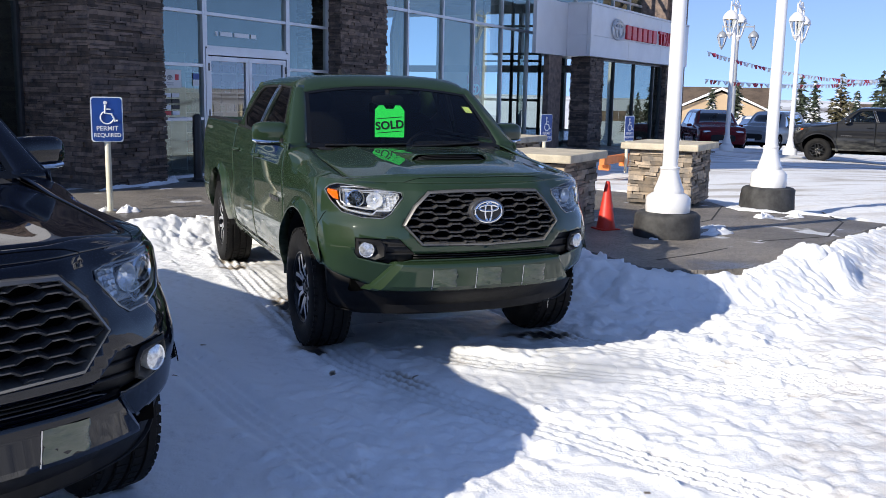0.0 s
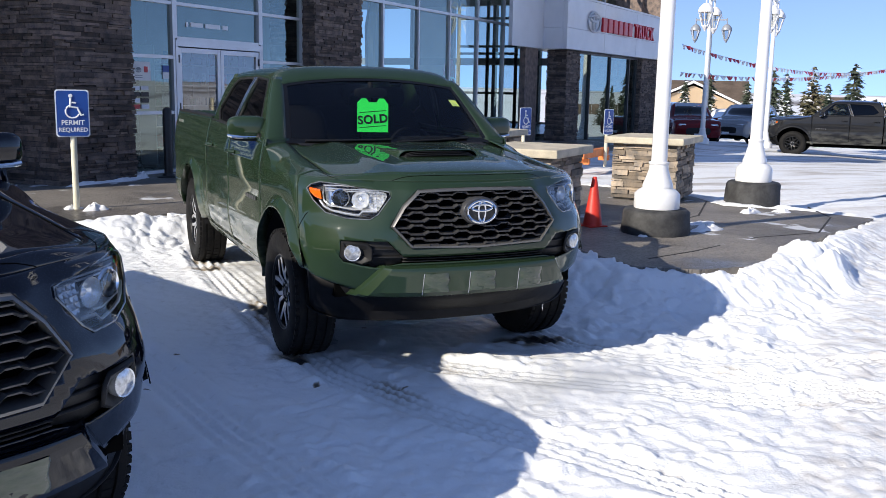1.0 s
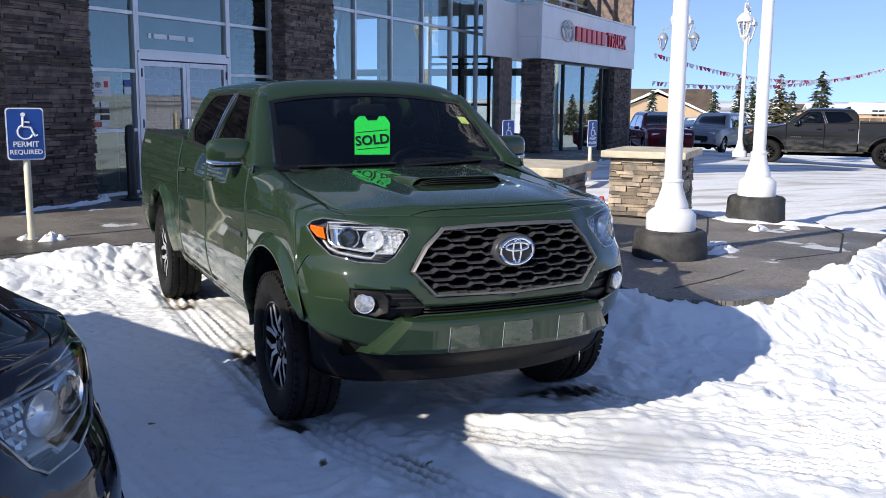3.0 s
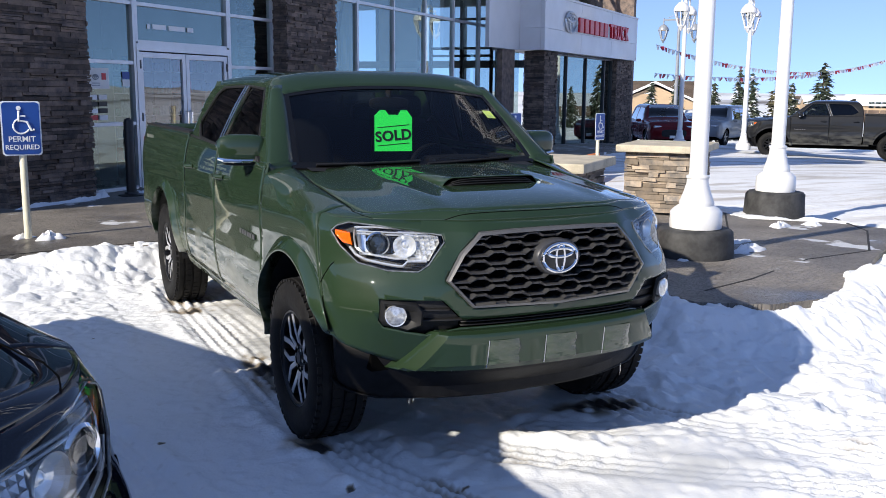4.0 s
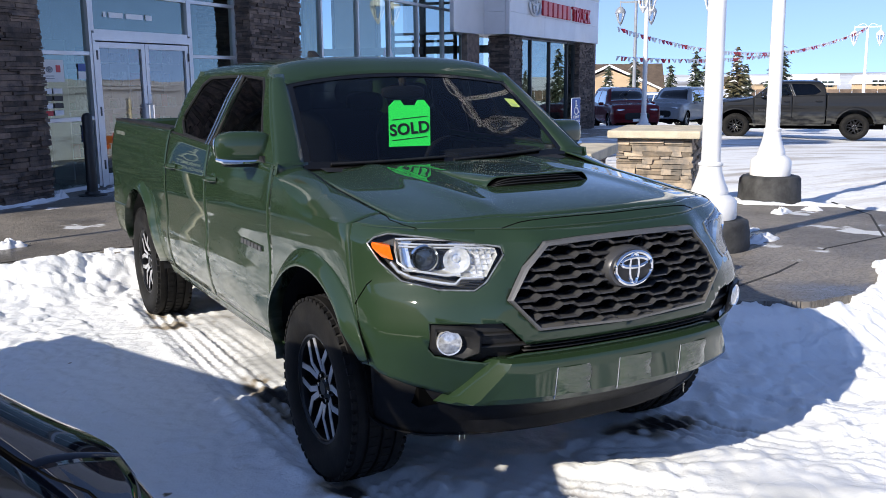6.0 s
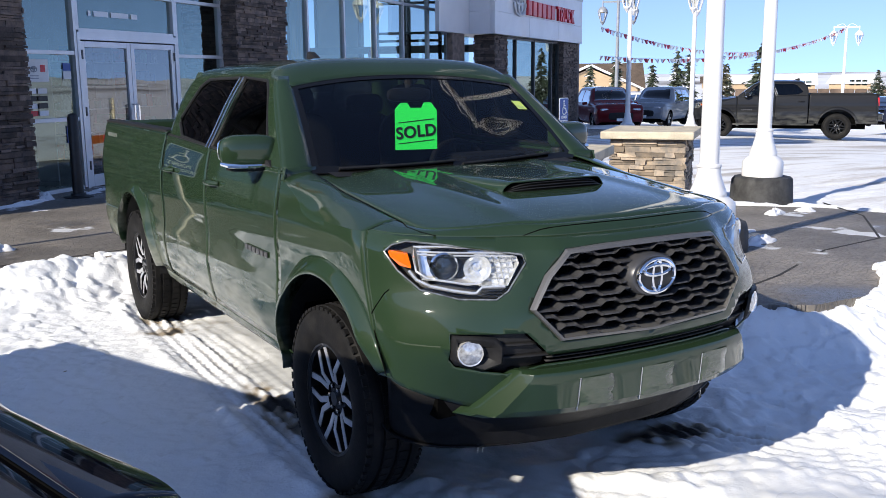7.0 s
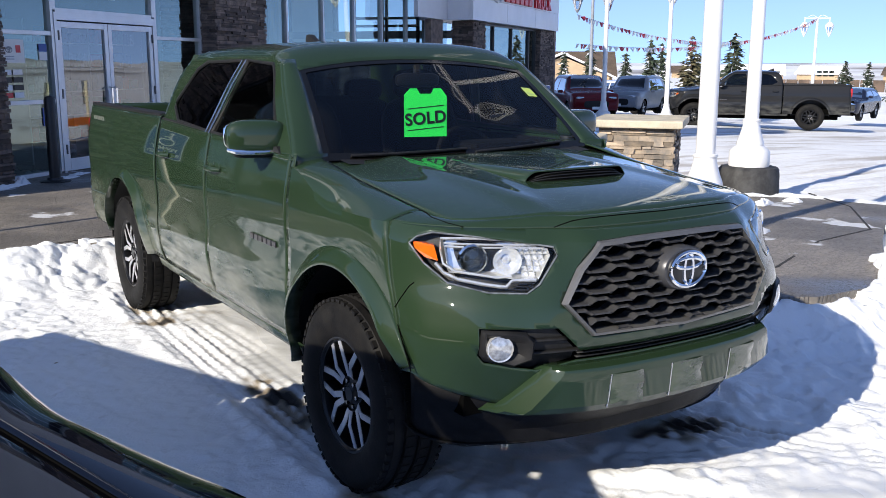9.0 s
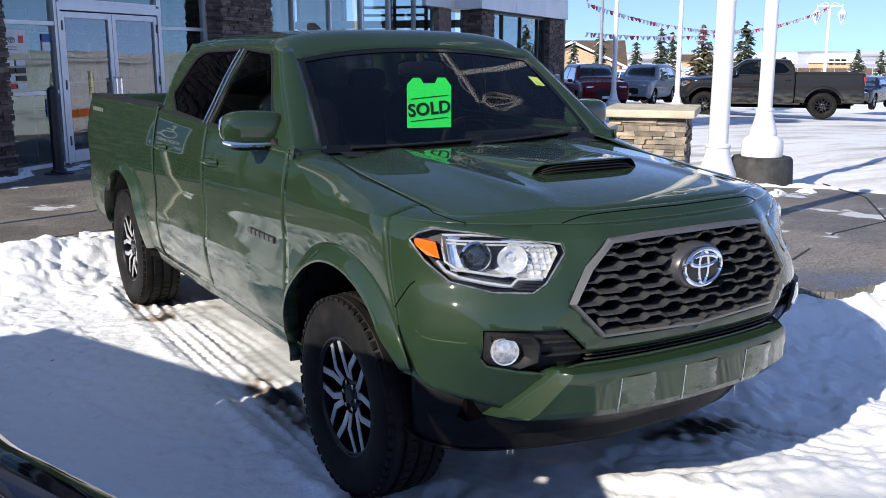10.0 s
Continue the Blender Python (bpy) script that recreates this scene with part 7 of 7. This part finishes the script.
# ---- parked cars ----
def car(m, paint, label, L=4.5, H=1.66, cab=(1.15, 4.1), hood=1.0, name="parked_car"):
    """A crossover: nose at y 0, tail at y L."""
    T = thing(name, m, label, "car", "cars parked on the lot")
    y0, y1 = cab

    def sect(y):
        f = max(0.0, min(1.0, (y - y0) / 0.85))
        b = max(0.0, min(1.0, (L - 0.02 - y) / (L - y1 + 0.25)))
        c = min(f, b)
        c = c * c * (3 - 2 * c)
        end = min(1.0, (0.35 + y) / 0.75) * min(1.0, (0.3 + L - y) / 0.6)
        w = 0.60 + 0.32 * math.sin(min(1.0, end) * math.pi / 2)
        zh = hood + 0.06 * min(1, y / 1.0) - 0.18 * max(0, 1 - y / 0.25) - 0.05 * max(0, 1 - (L - y) / 0.2)
        lowz = 0.30 + 0.10 * max(0, 1 - y / 0.3)
        a = [(w * 0.90, lowz), (w * 0.98, 0.48), (w, 0.70), (w * 0.985, 0.88), (w * 0.95, zh - 0.03), (w * 0.80, zh + 0.01), (w * 0.45, zh + 0.03), (0, zh + 0.035)]
        d = [(w * 0.90, lowz), (w * 0.98, 0.48), (w, 0.70), (w * 0.985, 0.90), (w * 0.95, 1.02), (w * 0.75, H - 0.12), (w * 0.55, H - 0.02), (0, H)]
        return [(p[0] + (q[0] - p[0]) * c, p[1] + (q[1] - p[1]) * c) for p, q in zip(a, d)]
    bm = B()
    secs = {}

    def skin(y, t):
        if y not in secs:
            secs[y] = sect(y)
        s = secs[y]
        a = abs(2 * t - 1)
        k = (1 - a) * 7
        x, z = spline(range(8), [p[0] for p in s], k), spline(range(8), [p[1] for p in s], k)
        return (-x if t < 0.5 else x, y, z)
    grid(bm, skin, steps(0, L, 54), steps(0, 1, 40))
    for yy in (0.0, L):
        s = [skin(yy, t) for t in steps(0, 1, 40)]
        bm.faces.new([bm.verts.new(p) for p in s])
    wb = (0.86, L - 0.95)
    for ya in wb:
        inn = {v for v in bm.verts if math.hypot(v.co.y - ya, v.co.z - 0.35) < 0.40 and abs(v.co.x) > 0.5}
        bmesh.ops.delete(bm, geom=[f for f in bm.faces if all(v in inn for v in f.verts)], context="FACES")
        for v in inn:
            if v.is_valid:
                d = max(0.01, math.hypot(v.co.y - ya, v.co.z - 0.35))
                v.co.y, v.co.z = ya + (v.co.y - ya) * 0.40 / d, 0.35 + (v.co.z - 0.35) * 0.40 / d
    wins = []
    yw = y0 + 0.80
    for sd in (-1, 1):
        on = lambda c, sd=sd: c.x * sd > 0.42 and c.z > 0.95
        for poly in ([(yw - 0.35, 1.05), (yw + 0.02, H - 0.16), (yw + 0.85, H - 0.13), (yw + 0.85, 1.05)], [(yw + 0.93, 1.05), (yw + 0.93, H - 0.13), (y1 - 0.55, H - 0.16), (y1 - 0.2, 1.08)]):
            wins.append(cut_out(bm, poly, (1, 2), on))
    wins.append(cut_out(bm, [(-0.68, y0 + 0.22), (0.68, y0 + 0.22), (0.54, y0 + 0.80), (-0.54, y0 + 0.80)], (0, 1), lambda c: c.z > 0.98))
    sheet("body", bm, paint, T, "", 0.008)
    for w in wins:
        if w and w.faces:
            p = part("window", w, CARGLASS, T, "dark car glass", True)
    part("underbody", boxm(-0.7, 0.7, 0.15, L - 0.15, 0.25, 0.9), VOID, T)
    for sd in (-1, 1):
        part("headlight", puff(B(), (sd * 0.60, 0.10, hood - 0.16), (0.17, 0.10, 0.065), 0.6, 8), REFLECTOR, T, "clear headlight", True)
        part("tail_light", puff(B(), (sd * 0.66, L - 0.08, hood - 0.02), (0.13, 0.08, 0.11), 0.6, 8), REDLENS, T, "red tail light", True)
        part("wing_mirror", puff(B(), (sd * 0.99, y0 + 0.55, 1.05), (0.10, 0.06, 0.06), 0.6, 8), paint, T, smooth=True)
        for ya in wb:
            w = new("wheel")
            w.parent = T
            w.matrix_local = pose(sd * 0.79, ya, 0.34, 0, 0, 180 if sd < 0 else 0)
            part("tyre", lathe(B(), [(0.22, 0.10), (0.28, 0.115), (0.335, 0.09), (0.345, 0.0), (0.335, -0.09), (0.22, -0.10)], 32, pose(0, 0, 0, 0, 90), closed=False), RUBBER, w, smooth=True)
            rim = B()
            lathe(rim, [(0.001, 0.05), (0.05, 0.055), (0.06, 0.04), (0.19, 0.02), (0.22, 0.09), (0.23, 0.10)], 24, pose(0, 0, 0, 0, 90), closed=False)
            part("rim", rim, ALLOYBLACK, w, smooth=True)
            for i in range(5):
                part("spoke", box(B(), 0.05, 0.085, -0.022, 0.022, 0.04, 0.22, m=Matrix.Rotation(2 * math.pi * i / 5, 4, "X")), ALLOY, w)
    part("grille", puff(B(), (0, 0.03, 0.62), (0.48, 0.05, 0.14), 0.4, 8), TRIM, T, "black front grille", True)
    part("plate_panel", boxm(-0.16, 0.16, -0.04, -0.03, 0.44, 0.54), SIGNWHITE, T, "blank pale plate")
    return T


WINE = paint_mat("wine_red_paint", (0.16, 0.008, 0.012), 0.2)
SILVER = paint_mat("silver_grey_paint", (0.30, 0.31, 0.32), 0.3)
CHARCOAL = paint_mat("charcoal_paint", (0.012, 0.0125, 0.014), 0.3)
INK = paint_mat("dark_blue_paint", (0.010, 0.014, 0.035), 0.3)
PEARL = paint_mat("pearl_white_paint", (0.62, 0.62, 0.62), 0.3)
lotz = lambda x: float(fall(np.array(x)))
for dull in (INK, CHARCOAL, SILVER, WINE):
    dull.node_tree.nodes["Principled BSDF"].inputs["Coat IOR"].default_value = 1.32
car(pose(20.9, 23.0, lotz(21.0) - 0.08, 0, 0, -27), WINE, "wine red crossover parked behind the lamp post")
car(pose(25.3, 26.6, lotz(25.3), 0, 0, -62), SILVER, "silver grey crossover parked beside the red one", H=1.7)
car(pose(35.0, 22.9, lotz(35.0) + 0.15, 0, 0, -70), INK, "dark blue sedan parked past the pickup", H=1.42, cab=(1.3, 4.2), hood=0.86)
car(pose(22.4, 29.4, lotz(22.4), 0, 0, 8), INK, "dark blue car behind the red crossover", H=1.5)
car(pose(32.2, 31.0, lotz(32.2), 0, 0, 0), PEARL, "white crossover parked further back")
pickup(pose(22.6, 19.8, lotz(23.0), 0, 0, 219.6) @ Matrix.Diagonal((1.12, 1.145, 1.09, 1)), CHARCOAL, "large charcoal pickup with black wheels parked across the lot", alloy=ALLOYBLACK, decals=False)
car(BR @ pose(20.5, 11.2, 0, 0, 0, 35), CHARCOAL, "dark car on the showroom floor behind glass", name="showroom_car")

# ---- bunting ----
FLAGRED, FLAGWHITE = mat("red_flag_film", (0.55, 0.03, 0.05), 0.5, var=0.08), mat("white_flag_film", (0.88, 0.88, 0.88), 0.5, var=0.05)


def flag_mesh(name, material):
    bm = prism(B(), [(-0.135, 0.0), (0.135, 0.0), (0.06, -0.17), (-0.06, -0.17)], "y", -0.003, 0.003)
    me = bpy.data.meshes.new(name)
    bm.to_mesh(me)
    bm.free()
    me.materials.append(material)
    return me


def bunting(a, b, sag, label):
    a, b = Vector(a), Vector(b)
    T = thing("bunting", Matrix.Translation(a), label, "bunting", "strings of pennants")
    pt = lambda k: (b - a) * k - Vector((0, 0, 4 * sag * k * (1 - k)))
    part("cord", tube(B(), [pt(k) for k in steps(0, 1, 40)], 0.008, 5), FLAGWHITE, T)
    me = (flag_mesh("flag", FLAGRED), flag_mesh("flag", FLAGWHITE))
    n = int((b - a).length / 0.30)
    yaw = math.atan2((b - a).y, (b - a).x)
    for i in range(n):
        f = new("flag", me[(i // 3) % 2 if i % 5 else 1])
        f.parent = T
        k = (i + 0.5) / n
        f.matrix_local = Matrix.Translation(pt(k)) @ pose(0, 0, 0, rnd(-35, 35), rnd(-6, 6), math.degrees(yaw) + rnd(-10, 10))


bunting((20.6, 23.9, 3.4), (50.6, 35.6, 4.55), 1.25, "string of red and white pennants sagging over the lot")
bunting((20.6, 23.9, 2.35), (50.6, 35.6, 4.45), 0.75, "lower string of red and white pennants")

# ---- trees, houses, fence ----
NEEDLE = mat("spruce_needles", (0.030, 0.050, 0.026), 0.8, var=0.3, scale=1.5, island=0.5, col2=(0.075, 0.085, 0.06))
NEEDLEBROWN = mat("dry_larch_twigs", (0.11, 0.095, 0.05), 0.85, var=0.3, scale=2, island=0.5, col2=(0.06, 0.06, 0.03))
BARK = mat("bark", (0.07, 0.05, 0.035), 0.9, var=0.3, scale=8, bump=0.5)
SNOWCLUMP = mat("clinging_snow", (0.82, 0.83, 0.85), 0.7, var=0.05)


def spruce(x, y, z, h, r, needle, label, snow=0.25):
    T = thing("spruce_tree", pose(x, y, z, 0, 0, rnd(0, 360)), label, "tree", "spruces by the lot")
    part("trunk", tube(B(), [(0, 0, -0.3), (0.02, 0, h * 0.5), (0, 0, h * 0.98)], [0.09, 0.06, 0.012], 7), BARK, T)
    verts, faces, sv, sf = [], [], [], []
    k = 0
    levels = int(h * 4.5)
    for i in range(levels):
        q = i / (levels - 1)
        zz = h * (0.08 + 0.90 * q)
        rr = r * (1 - q) ** 0.85 * rnd(0.7, 1.15) + 0.06
        for j in range(max(6, int(19 * (1 - q) + 6))):
            a = rnd(0, 2 * math.pi)
            ln = rr * rnd(0.55, 1.1)
            for s in range(max(2, int(ln * 7))):
                d = ln * (0.2 + 0.8 * (s + rnd(0, 1)) / max(2, int(ln * 7)))
                cx, cy, cz = d * math.cos(a), d * math.sin(a), zz - 0.25 * d + rnd(-0.20, 0.20)
                n0, n1 = (verts, faces) if random.random() > 0.6 * snow * (0.4 + 0.6 * d / ln) else (sv, sf)
                for t in range(2):
                    aa = a + rnd(-1.1, 1.1)
                    w, l2 = rnd(0.07, 0.14), rnd(0.18, 0.36)
                    b = len(n0)
                    ux, uy = math.cos(aa), math.sin(aa)
                    n0 += [(cx - uy * w, cy + ux * w, cz), (cx + uy * w, cy - ux * w, cz + rnd(-0.03, 0.05)), (cx + ux * l2, cy + uy * l2, cz - rnd(0.0, 0.12)), (cx, cy, cz + rnd(0.03, 0.09))]
                    n1 += [(b, b + 1, b + 2), (b + 1, b + 3, b + 2), (b + 3, b, b + 2)]
    for nm, v, f, mm in (("crown", verts, faces, needle), ("bough_snow", sv, sf, SNOWCLUMP)):
        if v:
            me = bpy.data.meshes.new(nm)
            me.from_pydata(v, [], f)
            me.materials.append(mm)
            c = new(nm, me)
            c.parent = T
            c["kind"] = "stuff"
    return T


def far(dx, dy, dist):
    """A place in a given heading from the first viewpoint."""
    k = dist / math.hypot(dx, dy)
    return -2.25 + dx * k, -5.6 + dy * k


for dx, dy, dist, top, r, mm, sn in ((25.6, 31.0, 58, 2.55, 0.75, NEEDLE, 0.3), (26.6, 29.9, 60, 2.1, 0.7, NEEDLE, 0.5), (24.9, 31.7, 62, 2.2, 0.8, NEEDLE, 0.5), (27.35, 29.3, 60, 2.9, 0.95, NEEDLE, 0.45),
                                     (27.75, 28.95, 64, 2.85, 0.8, NEEDLE, 0.4), (28.45, 28.3, 55, 2.95, 1.1, NEEDLEBROWN, 0.15), (29.4, 27.2, 50, 2.95, 1.35, NEEDLE, 0.08), (28.9, 27.9, 70, 2.3, 0.9, NEEDLE, 0.3),
                                     (33.6, 21.6, 110, 2.6, 1.5, NEEDLE, 0.2), (34.4, 20.4, 120, 2.6, 1.6, NEEDLE, 0.2), (34.9, 19.5, 100, 2.2, 1.4, NEEDLE, 0.2), (32.6, 23.2, 130, 2.0, 1.4, NEEDLE, 0.25), (33.1, 22.6, 120, 1.8, 1.2, NEEDLE, 0.25)):
    px, py = far(dx, dy, dist)
    base = -2.1 if dist > 75 else -2.2 * min(1, max(0, (dist - 42) / 40)) - 0.1
    spruce(px, py, base, top - base, r * (top - base) / 4.0, mm, "small snow-dusted spruce past the lot" if mm is NEEDLE else "brown dry conifer past the lot", sn)

STUCCO = mat("tan_stucco", (0.45, 0.33, 0.21), 0.85, var=0.1, scale=0.5)
SHINGLE = mat("brown_shingles", (0.13, 0.095, 0.07), 0.9, var=0.2, scale=1.0, bump=0.4, bscale=8)
SNOWROOF = mat("snowy_roof", (0.8, 0.81, 0.83), 0.8, var=0.06, scale=0.4)


def house(x, y, z, turn, w, d, eave, ridge, roof, label, gable=True):
    """Ridge along the local x; a front gable wing towards -y."""
    T = thing("house", pose(x, y, z, 0, 0, turn), label, "house", "houses beyond the lot")
    part("wall", boxm(-w / 2, w / 2, -d / 2, d / 2, 0, eave), STUCCO, T)
    o = 0.5
    part("roof", prism(B(), [(-d / 2 - o, eave - 0.1), (0, ridge), (d / 2 + o, eave - 0.1), (d / 2 + o, eave - 0.3), (0, ridge - 0.25), (-d / 2 - o, eave - 0.3)], "x", -w / 2 - o, w / 2 + o), roof, T)
    part("gable_wall", prism(B(), [(-d / 2, eave), (d / 2, eave), (0, ridge - 0.2)], "x", -w / 2, w / 2), STUCCO, T)
    if gable:
        gx, gw = w * 0.12, w * 0.35
        part("wing_wall", prism(B(), [(gx - gw, 0), (gx + gw, 0), (gx + gw, eave - 0.2), (gx, ridge - 0.6), (gx - gw, eave - 0.2)], "y", -d / 2 - 2.2, 0), STUCCO, T)
        part("wing_roof", prism(B(), [(gx - gw - 0.6, eave - 0.45), (gx, ridge - 0.35), (gx + gw + 0.6, eave - 0.45), (gx + gw + 0.6, eave - 0.25), (gx, ridge - 0.1), (gx - gw - 0.6, eave - 0.25)], "y", -d / 2 - 2.7, 0), SNOWROOF, T, "snow-covered gable roof")
    for i in range(3):
        wx = -w / 2 + w * (0.55 + 0.15 * i)
        win = part("window", boxm(wx - 0.5, wx + 0.5, -d / 2 - 0.05, -d / 2 + 0.02, 1.0, 2.2), DARKALU, T)
        part("pane", boxm(wx - 0.44, wx + 0.44, -d / 2 - 0.07, -d / 2 - 0.055, 1.06, 2.14), GLASS, win)
    return T


hx, hy = far(38.2, 47.3, 105)
house(hx - 1.6, hy + 1.3, -2.3, -39, 13.5, 9, 2.9, 5.2, SHINGLE, "tan stucco house with brown roof and snowy gable")
for dx, dy, dist, w, rf, lab in ((31.0, 25.5, 210, 13, SNOWROOF, "far house with snow-covered roof"), (32.5, 23.8, 230, 14, SNOWROOF, "far house with snow-covered roof"), (34.2, 21.3, 220, 13, SHINGLE, "far brown-roofed house on the hillside"),
                                 (35.4, 19.4, 240, 15, SNOWROOF, "far house with snow-covered roof"), (30.0, 26.8, 240, 14, SNOWROOF, "far house with snow-covered roof"), (29.2, 27.6, 260, 14, SHINGLE, "far brown-roofed house on the hillside")):
    px, py = far(dx, dy, dist)
    house(px, py, -2.0, -50 + rnd(-25, 25), w * 0.62, 8, 1.7, rnd(2.9, 3.7), rf, lab, False)
FENCE = mat("weathered_fence_boards", (0.17, 0.12, 0.09), 0.9, var=0.25, scale=0.6)
ob = thing("fence", Matrix.Identity(4), "long brown board fence beyond the lot", "fence")
pa, pb = Vector((*far(29.0, 28.0, 150), 0)), Vector((*far(37.5, 15.5, 150), 0))
d = (pb - pa).normalized()
for i in range(34):
    p = pa + (pb - pa) * (i / 34)
    part("board_panel", box(B(), 0, (pb - pa).length / 34 - 0.1, -0.05, 0.05, -2.3, -0.55, m=Matrix.Translation(p) @ pose(0, 0, 0, 0, 0, math.degrees(math.atan2(d.y, d.x)))), FENCE, ob)


# ---- loose snow left on the concrete ----
def snow_clump(m, rx, ry, h, seed):
    bm = B()
    g = np.random.RandomState(seed)
    ph = g.rand(6) * 6.28

    def dome(a, q):
        w = 1 + 0.22 * math.sin(3 * a + ph[0]) + 0.14 * math.sin(7 * a + ph[1])
        zz = h * (1 - q * q) * (0.8 + 0.25 * math.sin(5 * a + 4 * q + ph[2]) + 0.2 * math.sin(11 * q + 2 * a + ph[3]))
        return (rx * q * w * math.cos(a), ry * q * w * math.sin(a), max(-0.01, zz) if q < 1 else -0.02)
    grid(bm, dome, steps(0, 2 * math.pi, 28), steps(0.02, 1, 9))
    bmesh.ops.remove_doubles(bm, verts=bm.verts[:], dist=0.003)
    ob = thing("snow_clump", m, "loose clump of white snow on the concrete", "snow clump", "snow clumps on the concrete")
    part("snow", bm, SNOWCLUMP, ob, smooth=True, angle=60)
    return ob


for k, (x, y, rx, ry, h) in enumerate(((-1.52, 6.80, 0.14, 0.11, 0.07), (-1.78, 6.98, 0.10, 0.07, 0.04), (4.98, 3.1, 0.22, 0.1, 0.06), (4.1, 2.95, 0.16, 0.08, 0.04), (6.95, 4.55, 0.16, 0.08, 0.06), (7.62, 4.62, 0.14, 0.1, 0.05), (5.3, 3.6, 0.25, 0.06, 0.03))):
    x, y = -2.2 + KB * (x + 2.2), -4.6 + KB * (y + 4.6)
    snow_clump(pose(x, y, plaza(x) + 0.006, 0, 0, rnd(0, 360) if rx == ry else 15), rx, ry, h, 300 + k)
for k, (u, y, rx, ry, h) in enumerate(((5.25, 8.5, 0.42, 0.07, 0.05), (6.0, 8.48, 0.5, 0.06, 0.05), (6.55, 8.6, 0.12, 0.09, 0.10), (7.15, 8.45, 0.3, 0.08, 0.04), (7.7, 8.6, 0.25, 0.07, 0.03), (8.8, 8.5, 0.22, 0.06, 0.025), (9.4, 8.3, 0.2, 0.05, 0.02))):
    snow_clump(BR @ pose(u, y, 0.006), rx, ry, h, 330 + k)
